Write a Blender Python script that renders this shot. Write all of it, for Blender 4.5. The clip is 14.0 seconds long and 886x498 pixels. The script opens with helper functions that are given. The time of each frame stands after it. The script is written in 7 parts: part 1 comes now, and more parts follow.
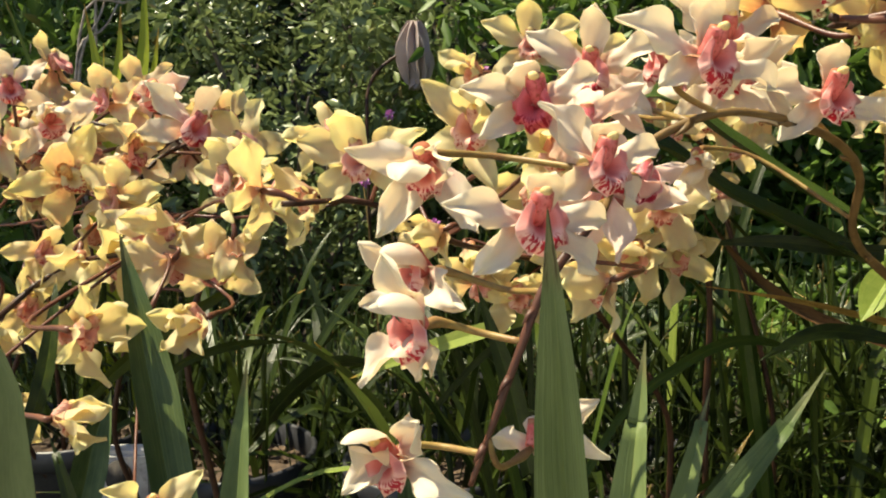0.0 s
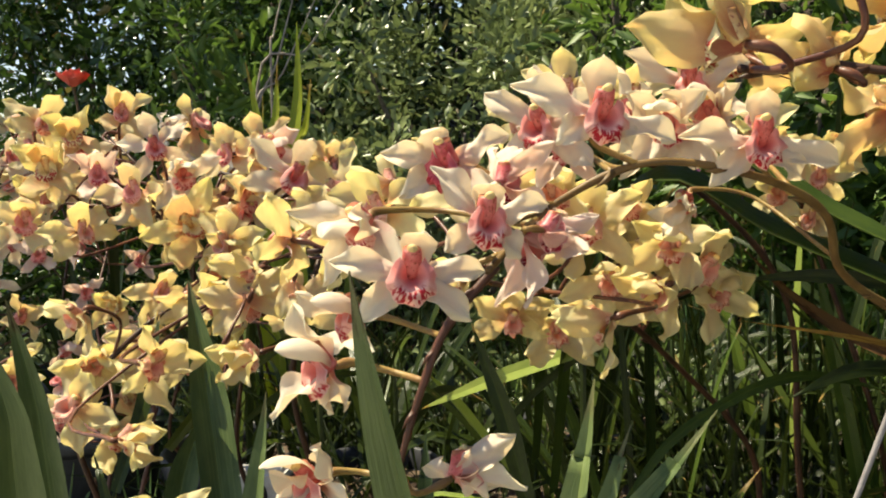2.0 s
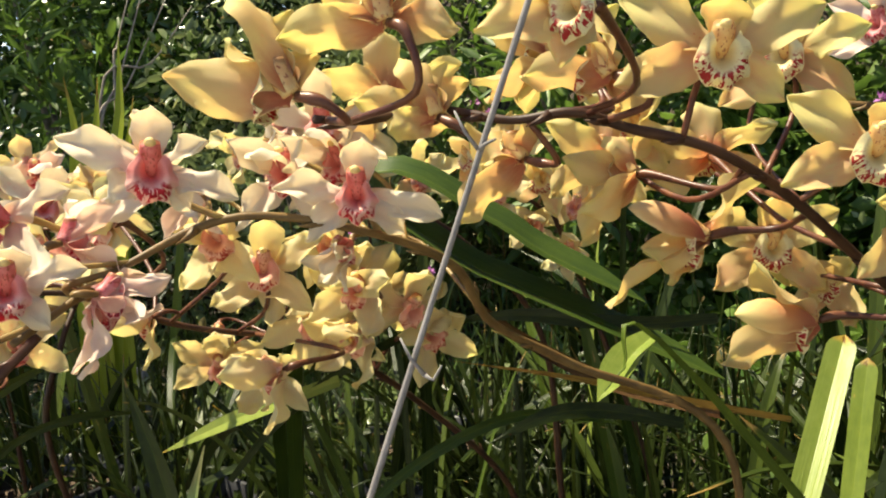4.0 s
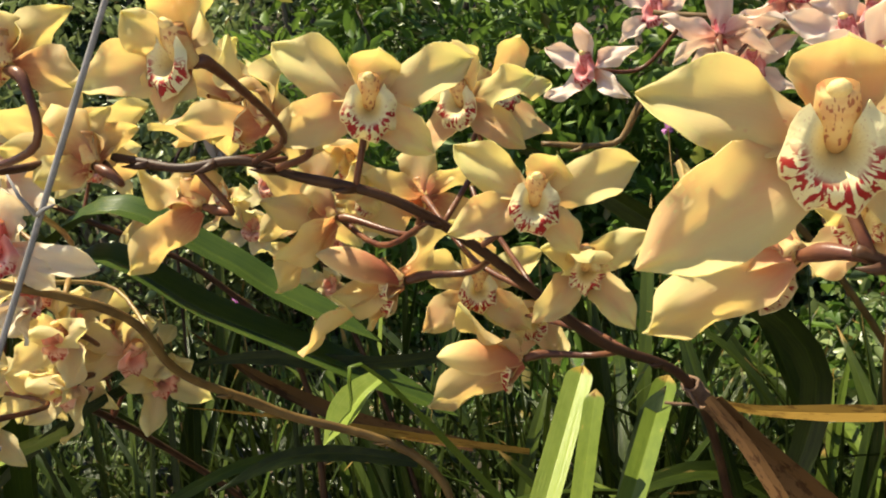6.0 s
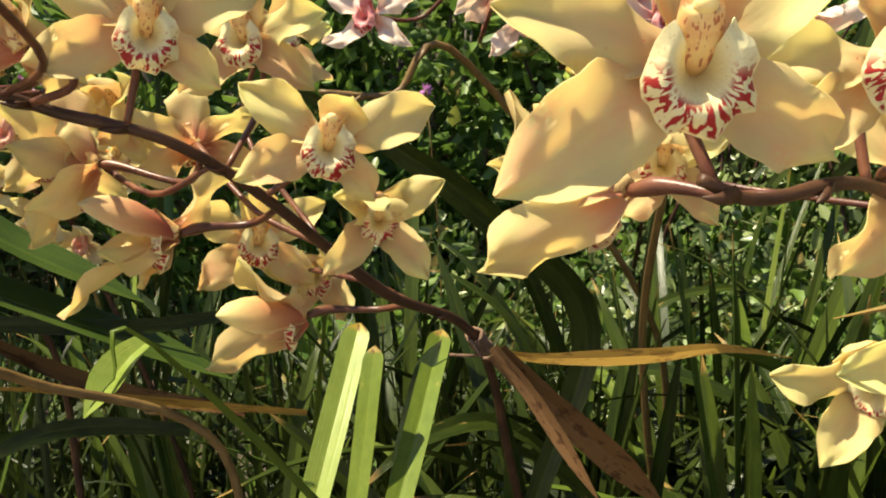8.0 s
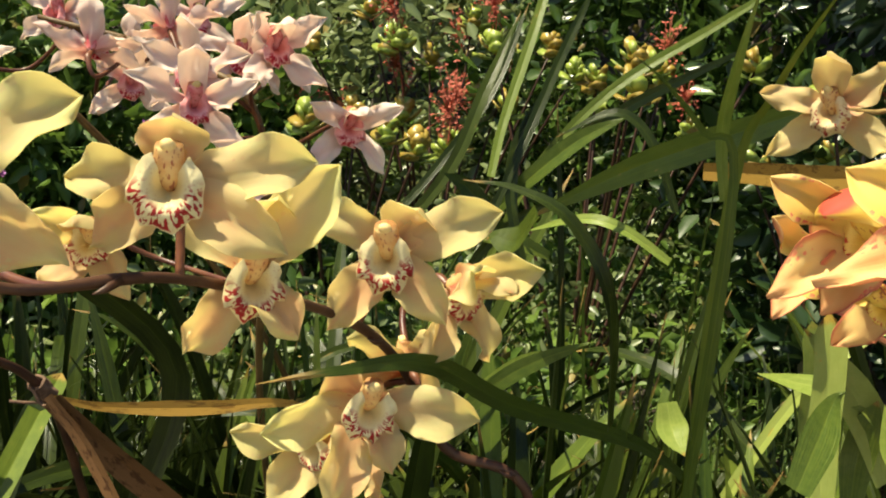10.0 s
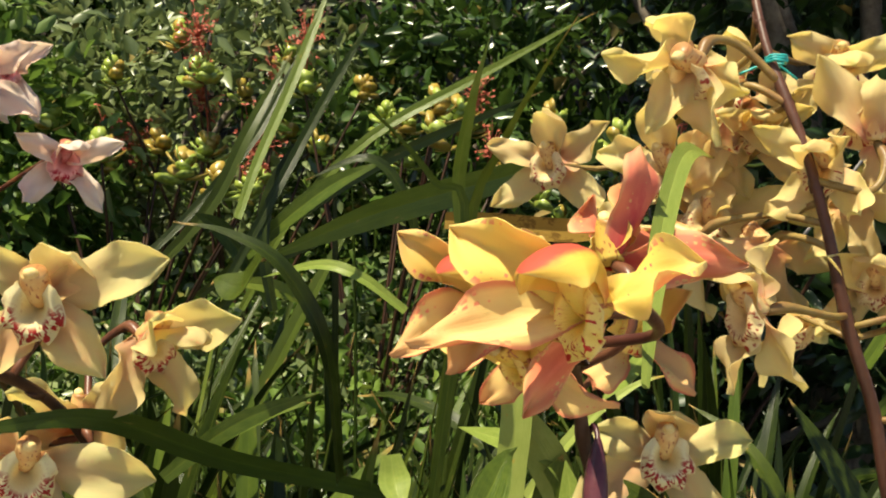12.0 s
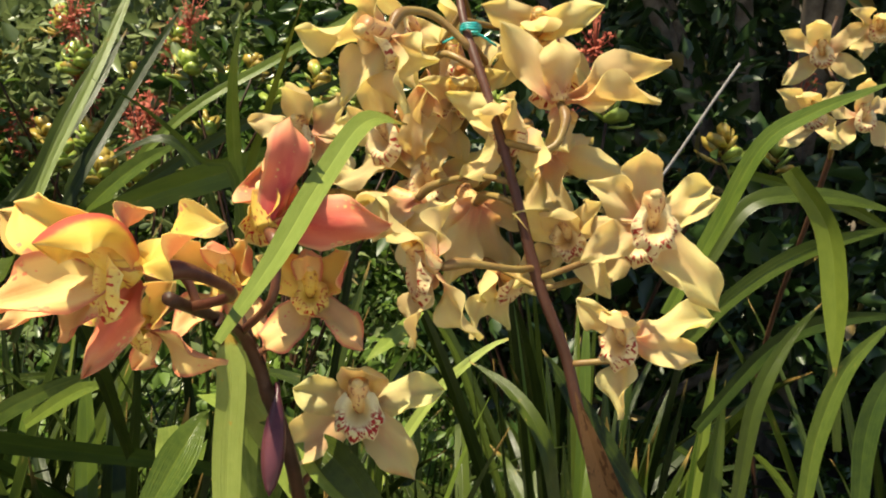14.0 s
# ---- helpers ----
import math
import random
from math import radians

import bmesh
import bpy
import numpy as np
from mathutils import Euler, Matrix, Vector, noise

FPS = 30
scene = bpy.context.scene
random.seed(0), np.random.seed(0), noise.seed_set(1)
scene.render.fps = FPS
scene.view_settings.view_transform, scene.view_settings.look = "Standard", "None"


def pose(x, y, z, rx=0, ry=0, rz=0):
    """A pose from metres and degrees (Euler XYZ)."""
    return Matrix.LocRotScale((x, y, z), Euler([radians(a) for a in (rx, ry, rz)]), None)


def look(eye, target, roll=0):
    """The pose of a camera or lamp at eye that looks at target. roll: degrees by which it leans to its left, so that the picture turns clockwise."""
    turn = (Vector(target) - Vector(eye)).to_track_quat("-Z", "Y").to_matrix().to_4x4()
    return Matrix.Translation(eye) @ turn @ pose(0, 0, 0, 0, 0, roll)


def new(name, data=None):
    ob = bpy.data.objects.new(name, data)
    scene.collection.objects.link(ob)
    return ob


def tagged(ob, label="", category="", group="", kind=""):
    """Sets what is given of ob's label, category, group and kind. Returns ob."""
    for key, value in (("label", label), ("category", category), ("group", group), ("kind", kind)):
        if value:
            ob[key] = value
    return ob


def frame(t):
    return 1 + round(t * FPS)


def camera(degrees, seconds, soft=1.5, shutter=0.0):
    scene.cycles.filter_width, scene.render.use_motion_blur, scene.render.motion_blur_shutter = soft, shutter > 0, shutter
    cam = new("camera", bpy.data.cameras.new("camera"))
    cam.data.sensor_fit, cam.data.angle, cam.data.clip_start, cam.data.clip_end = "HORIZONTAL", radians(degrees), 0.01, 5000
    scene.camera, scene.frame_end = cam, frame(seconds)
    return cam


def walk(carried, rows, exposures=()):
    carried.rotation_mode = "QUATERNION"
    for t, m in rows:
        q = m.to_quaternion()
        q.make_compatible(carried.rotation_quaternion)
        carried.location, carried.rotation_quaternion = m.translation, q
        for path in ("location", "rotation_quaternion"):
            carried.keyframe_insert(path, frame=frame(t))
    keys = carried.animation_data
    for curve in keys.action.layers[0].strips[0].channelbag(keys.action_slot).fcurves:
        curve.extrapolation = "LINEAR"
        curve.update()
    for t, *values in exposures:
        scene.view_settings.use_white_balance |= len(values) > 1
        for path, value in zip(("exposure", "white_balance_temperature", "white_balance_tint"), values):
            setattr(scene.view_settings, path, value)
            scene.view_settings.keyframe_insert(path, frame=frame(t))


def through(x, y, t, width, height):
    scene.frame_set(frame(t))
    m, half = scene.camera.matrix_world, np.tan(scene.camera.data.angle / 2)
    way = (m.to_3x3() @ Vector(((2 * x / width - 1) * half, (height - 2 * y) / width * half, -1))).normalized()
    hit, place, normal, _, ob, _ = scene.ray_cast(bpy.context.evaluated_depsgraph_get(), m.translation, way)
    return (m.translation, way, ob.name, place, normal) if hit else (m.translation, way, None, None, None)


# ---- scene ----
cam = camera(50.45, 14.0, 2.0)
PATH = [
    (0, (0.0000, 0.0000, 0.8000), (-0.0000, 0.9856, 0.6311), -1.07),
    (0.5, (0.0398, -0.0085, 0.8033), (-0.0458, 0.9761, 0.6511), -1.41),
    (1, (0.0791, -0.0299, 0.8135), (-0.0887, 0.9469, 0.6802), -2.53),
    (1.5, (0.1198, -0.0393, 0.8157), (-0.0868, 0.9307, 0.6878), -3.29),
    (2, (0.1373, -0.0322, 0.8126), (-0.0795, 0.9351, 0.6808), -3.98),
    (2.5, (0.1423, -0.0163, 0.8129), (-0.0645, 0.9524, 0.6750), -4.20),
    (3, (0.1997, 0.0001, 0.8139), (-0.0078, 0.9671, 0.6666), -3.79),
    (3.5, (0.2437, 0.0105, 0.8184), (0.0505, 0.9821, 0.6822), -3.81),
    (4, (0.2892, 0.0285, 0.8224), (0.1643, 1.0122, 0.6927), -3.76),
    (4.2, (0.3046, 0.0315, 0.8236), (0.2172, 1.0197, 0.6983), -3.71),
    (6.3, (0.3847, 0.0436, 0.8309), (0.4342, 1.0358, 0.7165), -3.63),
    (6.5, (0.3891, 0.0427, 0.8298), (0.4545, 1.0346, 0.7208), -3.78),
    (7, (0.3918, 0.0568, 0.8309), (0.5309, 1.0403, 0.7152), -3.02),
    (7.5, (0.3729, 0.0639, 0.8276), (0.5880, 1.0311, 0.6925), -2.42),
    (8, (0.3604, 0.0696, 0.8207), (0.6516, 1.0114, 0.6529), -1.70),
    (8.5, (0.3658, 0.0520, 0.8250), (0.7406, 0.9642, 0.6593), 0.17),
    (9, (0.4010, 0.0139, 0.8363), (0.8327, 0.9046, 0.6935), 2.06),
    (9.2, (0.4177, 0.0011, 0.8408), (0.8620, 0.8858, 0.7000), 2.31),
    (11.3, (0.4960, -0.0364, 0.8460), (1.0966, 0.7579, 0.7547), 5.76),
    (11.5, (0.4981, -0.0349, 0.8433), (1.1083, 0.7519, 0.7509), 5.69),
    (12, (0.5294, -0.0511, 0.8528), (1.1777, 0.7076, 0.7889), 6.08),
    (12.5, (0.5545, -0.0760, 0.8573), (1.2139, 0.6736, 0.7988), 5.76),
    (13, (0.5767, -0.0930, 0.8575), (1.2796, 0.6131, 0.7721), 5.16),
    (13.5, (0.5845, -0.0994, 0.8523), (1.2944, 0.5976, 0.7514), 4.25),
    (14, (0.5974, -0.1379, 0.8601), (1.2909, 0.5774, 0.7739), 3.41),
]
walk(cam, [(t, look(eye, target, roll)) for t, eye, target, roll in PATH], exposures=[(0.0, 1.42), (2.5, 1.40), (4.0, 1.52), (6.5, 1.47), (8.0, 1.53), (9.0, 1.43), (12.0, 1.20), (14.0, 1.28)])

# ---- light ----
world = bpy.data.worlds.new("sky")
scene.world = world
world.use_nodes = True
wt = world.node_tree
sky = wt.nodes.new("ShaderNodeTexSky")
sky.sky_type, sky.sun_disc = "NISHITA", False
SUN_FROM = Vector((-0.42, 0.10, 1.00)).normalized()
sky.sun_elevation = math.asin(SUN_FROM.z)
sky.sun_rotation = math.atan2(SUN_FROM.x, SUN_FROM.y)
wt.links.new(sky.outputs[0], wt.nodes["Background"].inputs[0])
wt.nodes["Background"].inputs[1].default_value = 0.066
sun_data = bpy.data.lights.new("sun", "SUN")
sun_data.energy, sun_data.angle, sun_data.color = 4.1, radians(0.55), (1.0, 0.905, 0.655)
sun = new("sun", sun_data)
sun.matrix_world = look(SUN_FROM * 20, (0, 0, 0))


# ---- materials ----
class Graph:
    """A small writer of node materials."""

    def __init__(self, name):
        self.mat = bpy.data.materials.new(name)
        self.mat.use_nodes = True
        self.nt = self.mat.node_tree
        self.nt.nodes.clear()

    def put(self, socket, value):
        if isinstance(value, bpy.types.NodeSocket):
            self.nt.links.new(value, socket)
        elif isinstance(value, (tuple, list)) and len(value) == 3 and socket.type == "RGBA":
            socket.default_value = (*value, 1)
        else:
            socket.default_value = value

    def node(self, kind, out=0, **ins):
        n = self.nt.nodes.new(kind)
        for k, v in ins.items():
            if k[0] == "_":
                self.put(n.inputs[int(k[1:])], v)
        return n.outputs[out] if out is not None else n

    def math(self, op, a, b=0.0, c=None):
        n = self.nt.nodes.new("ShaderNodeMath")
        n.operation = op
        self.put(n.inputs[0], a)
        self.put(n.inputs[1], b)
        if c is not None:
            self.put(n.inputs[2], c)
        return n.outputs[0]

    def mix(self, f, a, b, blend="MIX"):
        n = self.nt.nodes.new("ShaderNodeMix")
        n.data_type, n.blend_type = "RGBA", blend
        self.put(n.inputs[0], f)
        self.put(n.inputs[6], a)
        self.put(n.inputs[7], b)
        return n.outputs[2]

    def span(self, v, lo, hi, a=0.0, b=1.0):
        n = self.nt.nodes.new("ShaderNodeMapRange")
        n.interpolation_type = "SMOOTHSTEP"
        self.put(n.inputs[0], v)
        for i, x in enumerate((lo, hi, a, b)):
            n.inputs[i + 1].default_value = x
        return n.outputs[0]

    def noise(self, scale, detail=3.0, rough=0.55, vector=None, distort=0.0):
        n = self.nt.nodes.new("ShaderNodeTexNoise")
        n.inputs["Scale"].default_value, n.inputs["Detail"].default_value = scale, detail
        n.inputs["Roughness"].default_value, n.inputs["Distortion"].default_value = rough, distort
        if vector is not None:
            self.put(n.inputs["Vector"], vector)
        return n.outputs[0]

    def uv(self):
        n = self.nt.nodes.new("ShaderNodeUVMap")
        s = self.nt.nodes.new("ShaderNodeSeparateXYZ")
        self.nt.links.new(n.outputs[0], s.inputs[0])
        return n.outputs[0], s.outputs[0], s.outputs[1]

    def vec(self, x, y, z=0.0):
        n = self.nt.nodes.new("ShaderNodeCombineXYZ")
        for i, v in enumerate((x, y, z)):
            self.put(n.inputs[i], v)
        return n.outputs[0]

    def random(self):
        return self.nt.nodes.new("ShaderNodeObjectInfo").outputs["Random"]

    def island(self):
        return self.nt.nodes.new("ShaderNodeNewGeometry").outputs["Random Per Island"]

    def place(self):
        return self.nt.nodes.new("ShaderNodeTexCoord").outputs["Object"]

    def bump(self, height, strength=0.3, distance=0.001):
        n = self.nt.nodes.new("ShaderNodeBump")
        n.inputs["Strength"].default_value, n.inputs["Distance"].default_value = strength, distance
        self.put(n.inputs["Height"], height)
        return n.outputs[0]

    def tint(self, colour, hue=0.5, sat=1.0, val=1.0):
        n = self.nt.nodes.new("ShaderNodeHueSaturation")
        self.put(n.inputs["Hue"], hue)
        self.put(n.inputs["Saturation"], sat)
        self.put(n.inputs["Value"], val)
        self.put(n.inputs["Color"], colour)
        return n.outputs[0]

    def done(self, colour, rough=0.5, through=0.0, glow=None, normal=None, metal=0.0, spec=0.5):
        p = self.nt.nodes.new("ShaderNodeBsdfPrincipled")
        self.put(p.inputs["Base Color"], colour)
        self.put(p.inputs["Roughness"], rough)
        p.inputs["Metallic"].default_value = metal
        p.inputs["Specular IOR Level"].default_value = spec
        if normal is not None:
            self.put(p.inputs["Normal"], normal)
        shader = p.outputs[0]
        if through:
            tr = self.nt.nodes.new("ShaderNodeBsdfTranslucent")
            self.put(tr.inputs[0], glow if glow is not None else colour)
            m = self.nt.nodes.new("ShaderNodeMixShader")
            m.inputs[0].default_value = through
            self.nt.links.new(shader, m.inputs[1])
            self.nt.links.new(tr.outputs[0], m.inputs[2])
            shader = m.outputs[0]
        o = self.nt.nodes.new("ShaderNodeOutputMaterial")
        self.nt.links.new(shader, o.inputs[0])
        return self.mat


def petal_material(name, base, body, tip, stripe, stripe_amount, edge, vein=0.12, through=0.64, deep=(1.0, 0.965, 0.76), warm=0.5, rim=0.45, streak=None, reach=0.38):
    """A petal: base, body and tip colour along its length, a flush along the middle, fine veins, a tinted edge."""
    g = Graph(name)
    vector, u, v = g.uv()
    off = g.math("ABSOLUTE", g.math("SUBTRACT", v, 0.5))
    blot = g.noise(9.0, 3.0, 0.6, g.vec(g.math("MULTIPLY", u, 1.0), v, g.math("MULTIPLY", g.random(), 30.0)))
    colour = g.mix(g.span(g.math("ADD", u, g.math("MULTIPLY", g.math("SUBTRACT", blot, 0.5), 0.25)), 0.03, reach), base, body)
    colour = g.mix(g.span(u, 0.6, 1.0), colour, tip)
    flush = g.math("MULTIPLY", g.span(off, 0.34, 0.02), g.span(u, 0.95, 0.25))
    colour = g.mix(g.math("MULTIPLY", g.math("MULTIPLY", flush, stripe_amount), g.span(blot, 0.2, 0.7)), colour, stripe)
    cloud = g.noise(1.0, 2.0, 0.55, g.vec(g.math("MULTIPLY", u, 1.9), g.math("MULTIPLY", v, 1.5), g.math("MULTIPLY", g.random(), 80.0)))
    colour = g.mix(g.math("MULTIPLY", g.span(cloud, 0.42, 0.66), warm), colour, g.mix(0.45, stripe, body))
    if streak:
        colour = g.mix(g.math("MULTIPLY", g.span(g.math("ADD", off, g.math("MULTIPLY", g.math("SUBTRACT", blot, 0.5), 0.12)), 0.30, 0.17), 0.95), colour, streak)
    lines = g.noise(1.0, 2.0, 0.5, g.vec(g.math("MULTIPLY", u, 2.5), g.math("MULTIPLY", v, 46.0), g.math("MULTIPLY", g.random(), 9.0)))
    colour = g.mix(g.math("MULTIPLY", g.span(lines, 0.45, 0.7), vein), colour, stripe)
    colour = g.mix(g.math("MULTIPLY", g.span(off, 0.40, 0.48), rim), colour, edge)
    speck = g.noise(55.0, 2.0, 0.6, g.vec(u, v, g.math("MULTIPLY", g.random(), 50.0)))
    colour = g.mix(g.math("MULTIPLY", g.span(speck, 0.71, 0.79), 0.35), colour, (0.42, 0.24, 0.10))
    colour = g.tint(colour, g.math("MULTIPLY_ADD", g.random(), 0.016, 0.492), 1.0, g.math("MULTIPLY_ADD", g.random(), 0.14, 0.97))
    grain = g.noise(1.0, 2.0, 0.6, g.vec(g.math("MULTIPLY", u, 70.0), g.math("MULTIPLY", v, 34.0), g.math("MULTIPLY", g.random(), 9.0)))
    height = g.math("ADD", g.math("ADD", g.math("MULTIPLY", lines, 1.0), g.math("MULTIPLY", blot, 0.5)), g.math("MULTIPLY", grain, 0.45))
    return g.done(colour, 0.58, through, g.mix(0.28, g.mix(1.0, colour, deep, "MULTIPLY"), (0.97, 0.92, 0.74)), g.bump(height, 0.26, 0.0006), 0.0, 0.25)


def lip_material(name, body, throat, spot, density, rim, reach=0.84):
    """A lip: pale, with wine-red blotches that run out towards its rim and fine dots in the throat."""
    g = Graph(name)
    vector, u, v = g.uv()
    off = g.math("ABSOLUTE", g.math("MULTIPLY", g.math("SUBTRACT", v, 0.5), 2.0))
    seed = g.math("MULTIPLY", g.random(), 20.0)
    blot = g.noise(1.0, 1.6, 0.5, g.vec(g.math("MULTIPLY", u, 5.0), g.math("MULTIPLY", v, 34.0), seed), 0.4)
    band = g.math("MULTIPLY", g.span(u, 0.42, 0.60), g.span(off, reach, reach - 0.18))
    amount = g.math("MULTIPLY", band, g.span(blot, 0.60 - density, 0.635 - density))
    dots = g.noise(1.0, 1.0, 0.5, g.vec(g.math("MULTIPLY", u, 26.0), g.math("MULTIPLY", v, 44.0), seed))
    fine = g.math("MULTIPLY", g.span(dots, 0.66, 0.71), g.math("MULTIPLY", g.span(u, 0.15, 0.35), 0.4))
    colour = g.mix(g.span(u, 0.20, 0.62), throat, body)
    if reach < 0.7:
        colour = g.mix(g.math("MULTIPLY", g.span(off, reach - 0.1, reach + 0.2), 0.85), colour, throat)
    colour = g.mix(g.math("MAXIMUM", amount, fine), colour, spot)
    edge = g.span(u, 0.94, 0.985)
    colour = g.mix(g.math("MULTIPLY", edge, 0.9), colour, rim)
    return g.done(colour, 0.45, 0.35, None, g.bump(blot, 0.4, 0.0008), 0.0, 0.35)


def plain_flesh(name, one, two, scale, rough=0.45, through=0.15, spec=0.3):
    g = Graph(name)
    n = g.noise(scale, 4.0, 0.6, g.place())
    m = g.noise(scale * 7, 3.0, 0.6, g.place())
    colour = g.mix(g.span(n, 0.35, 0.65), one, two)
    colour = g.mix(g.math("MULTIPLY", g.span(m, 0.6, 0.75), 0.4), colour, (two[0] * 0.55, two[1] * 0.5, two[2] * 0.5))
    colour = g.tint(colour, 0.5, 1.0, g.math("MULTIPLY_ADD", g.random(), 0.3, 0.85))
    return g.done(colour, rough, through, None, g.bump(m, 0.3, 0.0006), 0.0, spec)


def column_material(name, one, two):
    """The column: pale and fleshy, sprinkled with short wine-red dashes."""
    g = Graph(name)
    n = g.noise(7.0, 3.0, 0.6, g.place())
    colour = g.mix(g.span(n, 0.35, 0.65), one, two)
    at = g.nt.nodes.new("ShaderNodeSeparateXYZ")
    g.put(at.inputs[0], g.place())
    dash = g.noise(1.0, 1.0, 0.5, g.vec(g.math("MULTIPLY", at.outputs[0], 46.0), g.math("MULTIPLY", at.outputs[1], 22.0), g.math("MULTIPLY", g.random(), 30.0)))
    colour = g.mix(g.math("MULTIPLY", g.span(dash, 0.60, 0.66), 0.8), colour, (0.40, 0.08, 0.04))
    colour = g.mix(g.math("MULTIPLY", g.span(at.outputs[1], 0.235, 0.275), 0.75), colour, (0.36, 0.15, 0.05))
    return g.done(colour, 0.42, 0.3, None, g.bump(dash, 0.2, 0.0004), 0.0, 0.4)


def leaf_material(name, dark, light, dry, dryness, through=0.3, rough=0.31, joined=False):
    """A strap leaf: parallel veins, a pale keel, scattered scorch marks and a dry tip on some."""
    g = Graph(name)
    vector, u, v = g.uv()
    r = g.island() if joined else g.random()
    off = g.math("ABSOLUTE", g.math("SUBTRACT", v, 0.5))
    ribs = g.noise(1.0, 1.0, 0.5, g.vec(g.math("MULTIPLY", u, 1.2), g.math("MULTIPLY", v, 30.0), g.math("MULTIPLY", r, 40.0)))
    blot = g.noise(1.0, 4.0, 0.65, g.vec(g.math("MULTIPLY", u, 14.0), g.math("MULTIPLY", v, 3.0), g.math("MULTIPLY", r, 70.0)))
    colour = g.mix(g.math("MULTIPLY_ADD", g.span(blot, 0.3, 0.7), 0.30, g.math("MULTIPLY", g.math("POWER", r, 2.6), 0.7)), dark, light)
    colour = g.mix(g.math("MULTIPLY", g.span(ribs, 0.48, 0.75), 0.35), colour, light)
    colour = g.mix(g.math("MULTIPLY", g.span(off, 0.06, 0.01), 0.35), colour, light)
    scorch = g.math("MULTIPLY", g.span(blot, 0.66, 0.72), g.span(g.math("ADD", r, u), 0.75, 1.6))
    colour = g.mix(g.math("MULTIPLY", scorch, 0.8), colour, dry)
    ended = g.math("MULTIPLY", g.span(g.math("ADD", u, g.math("MULTIPLY", blot, 0.05)), 0.965, 0.995), g.span(r, 0.35, 0.5))
    colour = g.mix(g.math("MAXIMUM", ended, dryness), colour, g.mix(g.span(blot, 0.52, 0.62), dry, (dry[0] * 0.35, dry[1] * 0.25, dry[2] * 0.2)))
    return g.done(colour, rough, through, None, g.bump(ribs, 0.5, 0.0006), 0.0, 0.24)


def foliage_material(name, dark, light, through=0.3, rough=0.35):
    g = Graph(name)
    r = g.island()
    n = g.noise(3.0, 3.0, 0.6, g.place())
    fine = g.noise(160.0, 2.0, 0.6, g.place())
    colour = g.mix(g.math("MULTIPLY_ADD", g.span(n, 0.35, 0.65), 0.4, g.math("MULTIPLY", r, 0.6)), dark, light)
    colour = g.mix(g.span(r, 0.965, 0.99, 0.0, 0.7), colour, (0.30, 0.19, 0.06))
    colour = g.mix(g.math("MULTIPLY", g.span(fine, 0.5, 0.8), 0.2), colour, light)
    return g.done(colour, rough, through, None, g.bump(fine, 0.25, 0.001))


def rough_material(name, one, two, scale, rough=0.85, bump=0.6, depth=0.004):
    g = Graph(name)
    n = g.noise(scale, 6.0, 0.65, g.place())
    m = g.noise(scale * 9, 4.0, 0.6, g.place())
    colour = g.mix(g.span(n, 0.3, 0.7), one, two)
    colour = g.mix(g.math("MULTIPLY", g.span(m, 0.55, 0.75), 0.5), colour, (one[0] * 0.5, one[1] * 0.5, one[2] * 0.5))
    return g.done(colour, rough, 0.0, None, g.bump(g.math("ADD", n, g.math("MULTIPLY", m, 0.4)), bump, depth))


YELLOW, CREAM, BLUSH, GOLD, WHITE, PALE, RUBY, LEMON = "yellow", "cream", "blush", "gold", "white", "pale", "ruby", "lemon"
AMBER = "amber"
PETAL, LIP, COLUMN = {}, {}, {}
PETAL[YELLOW] = (petal_material("yellow_petal_front", (0.754, 0.575, 0.293), (0.770, 0.728, 0.365), (0.755, 0.742, 0.350), (0.80, 0.50, 0.32), 0.28, (0.790, 0.730, 0.380), 0.07, warm=0.40, deep=(1.0, 0.97, 0.78)),
                 petal_material("yellow_petal_back", (0.543, 0.150, 0.084), (0.780, 0.680, 0.375), (0.765, 0.725, 0.370), (0.726, 0.329, 0.207), 0.28, (0.762, 0.651, 0.344), 0.05, warm=0.2, reach=0.52, deep=(1.0, 0.97, 0.78)),
                 # Full warm paints the peach of shaded lower sepals into the colour.
                 petal_material("yellow_sepal_front_shade_peach", (0.762, 0.539, 0.293), (0.795, 0.678, 0.360), (0.770, 0.712, 0.350), (0.810, 0.420, 0.260), 0.6, (0.762, 0.661, 0.344), 0.08, warm=1.0, deep=(1.0, 0.97, 0.78)))
HOOD_BACK = petal_material("yellow_hood_back", (0.44, 0.09, 0.07), (0.74, 0.52, 0.25), (0.76, 0.67, 0.33), (0.56, 0.15, 0.10), 0.9, (0.80, 0.72, 0.40), 0.08, 0.45, warm=0.3, reach=0.75)
GOLD_HOOD_BACK = petal_material("gold_hood_back", (0.72, 0.30, 0.10), (0.83, 0.62, 0.10), (0.83, 0.62, 0.12), (0.60, 0.07, 0.06), 0.0, (0.86, 0.70, 0.22), 0.06, 0.5, (1.0, 0.97, 0.8), 0.0, streak=(0.58, 0.08, 0.07))
PETAL[CREAM] = (petal_material("cream_petal_front", (0.82, 0.58, 0.48), (0.82, 0.775, 0.65), (0.83, 0.805, 0.675), (0.82, 0.57, 0.47), 0.18, (0.84, 0.78, 0.60), 0.05, 0.55, (1.0, 0.93, 0.84), 0.2),
                petal_material("cream_petal_back", (0.74, 0.34, 0.29), (0.82, 0.745, 0.63), (0.83, 0.795, 0.665), (0.79, 0.48, 0.40), 0.32, (0.84, 0.77, 0.60), 0.07, 0.55, (1.0, 0.93, 0.84), 0.25))
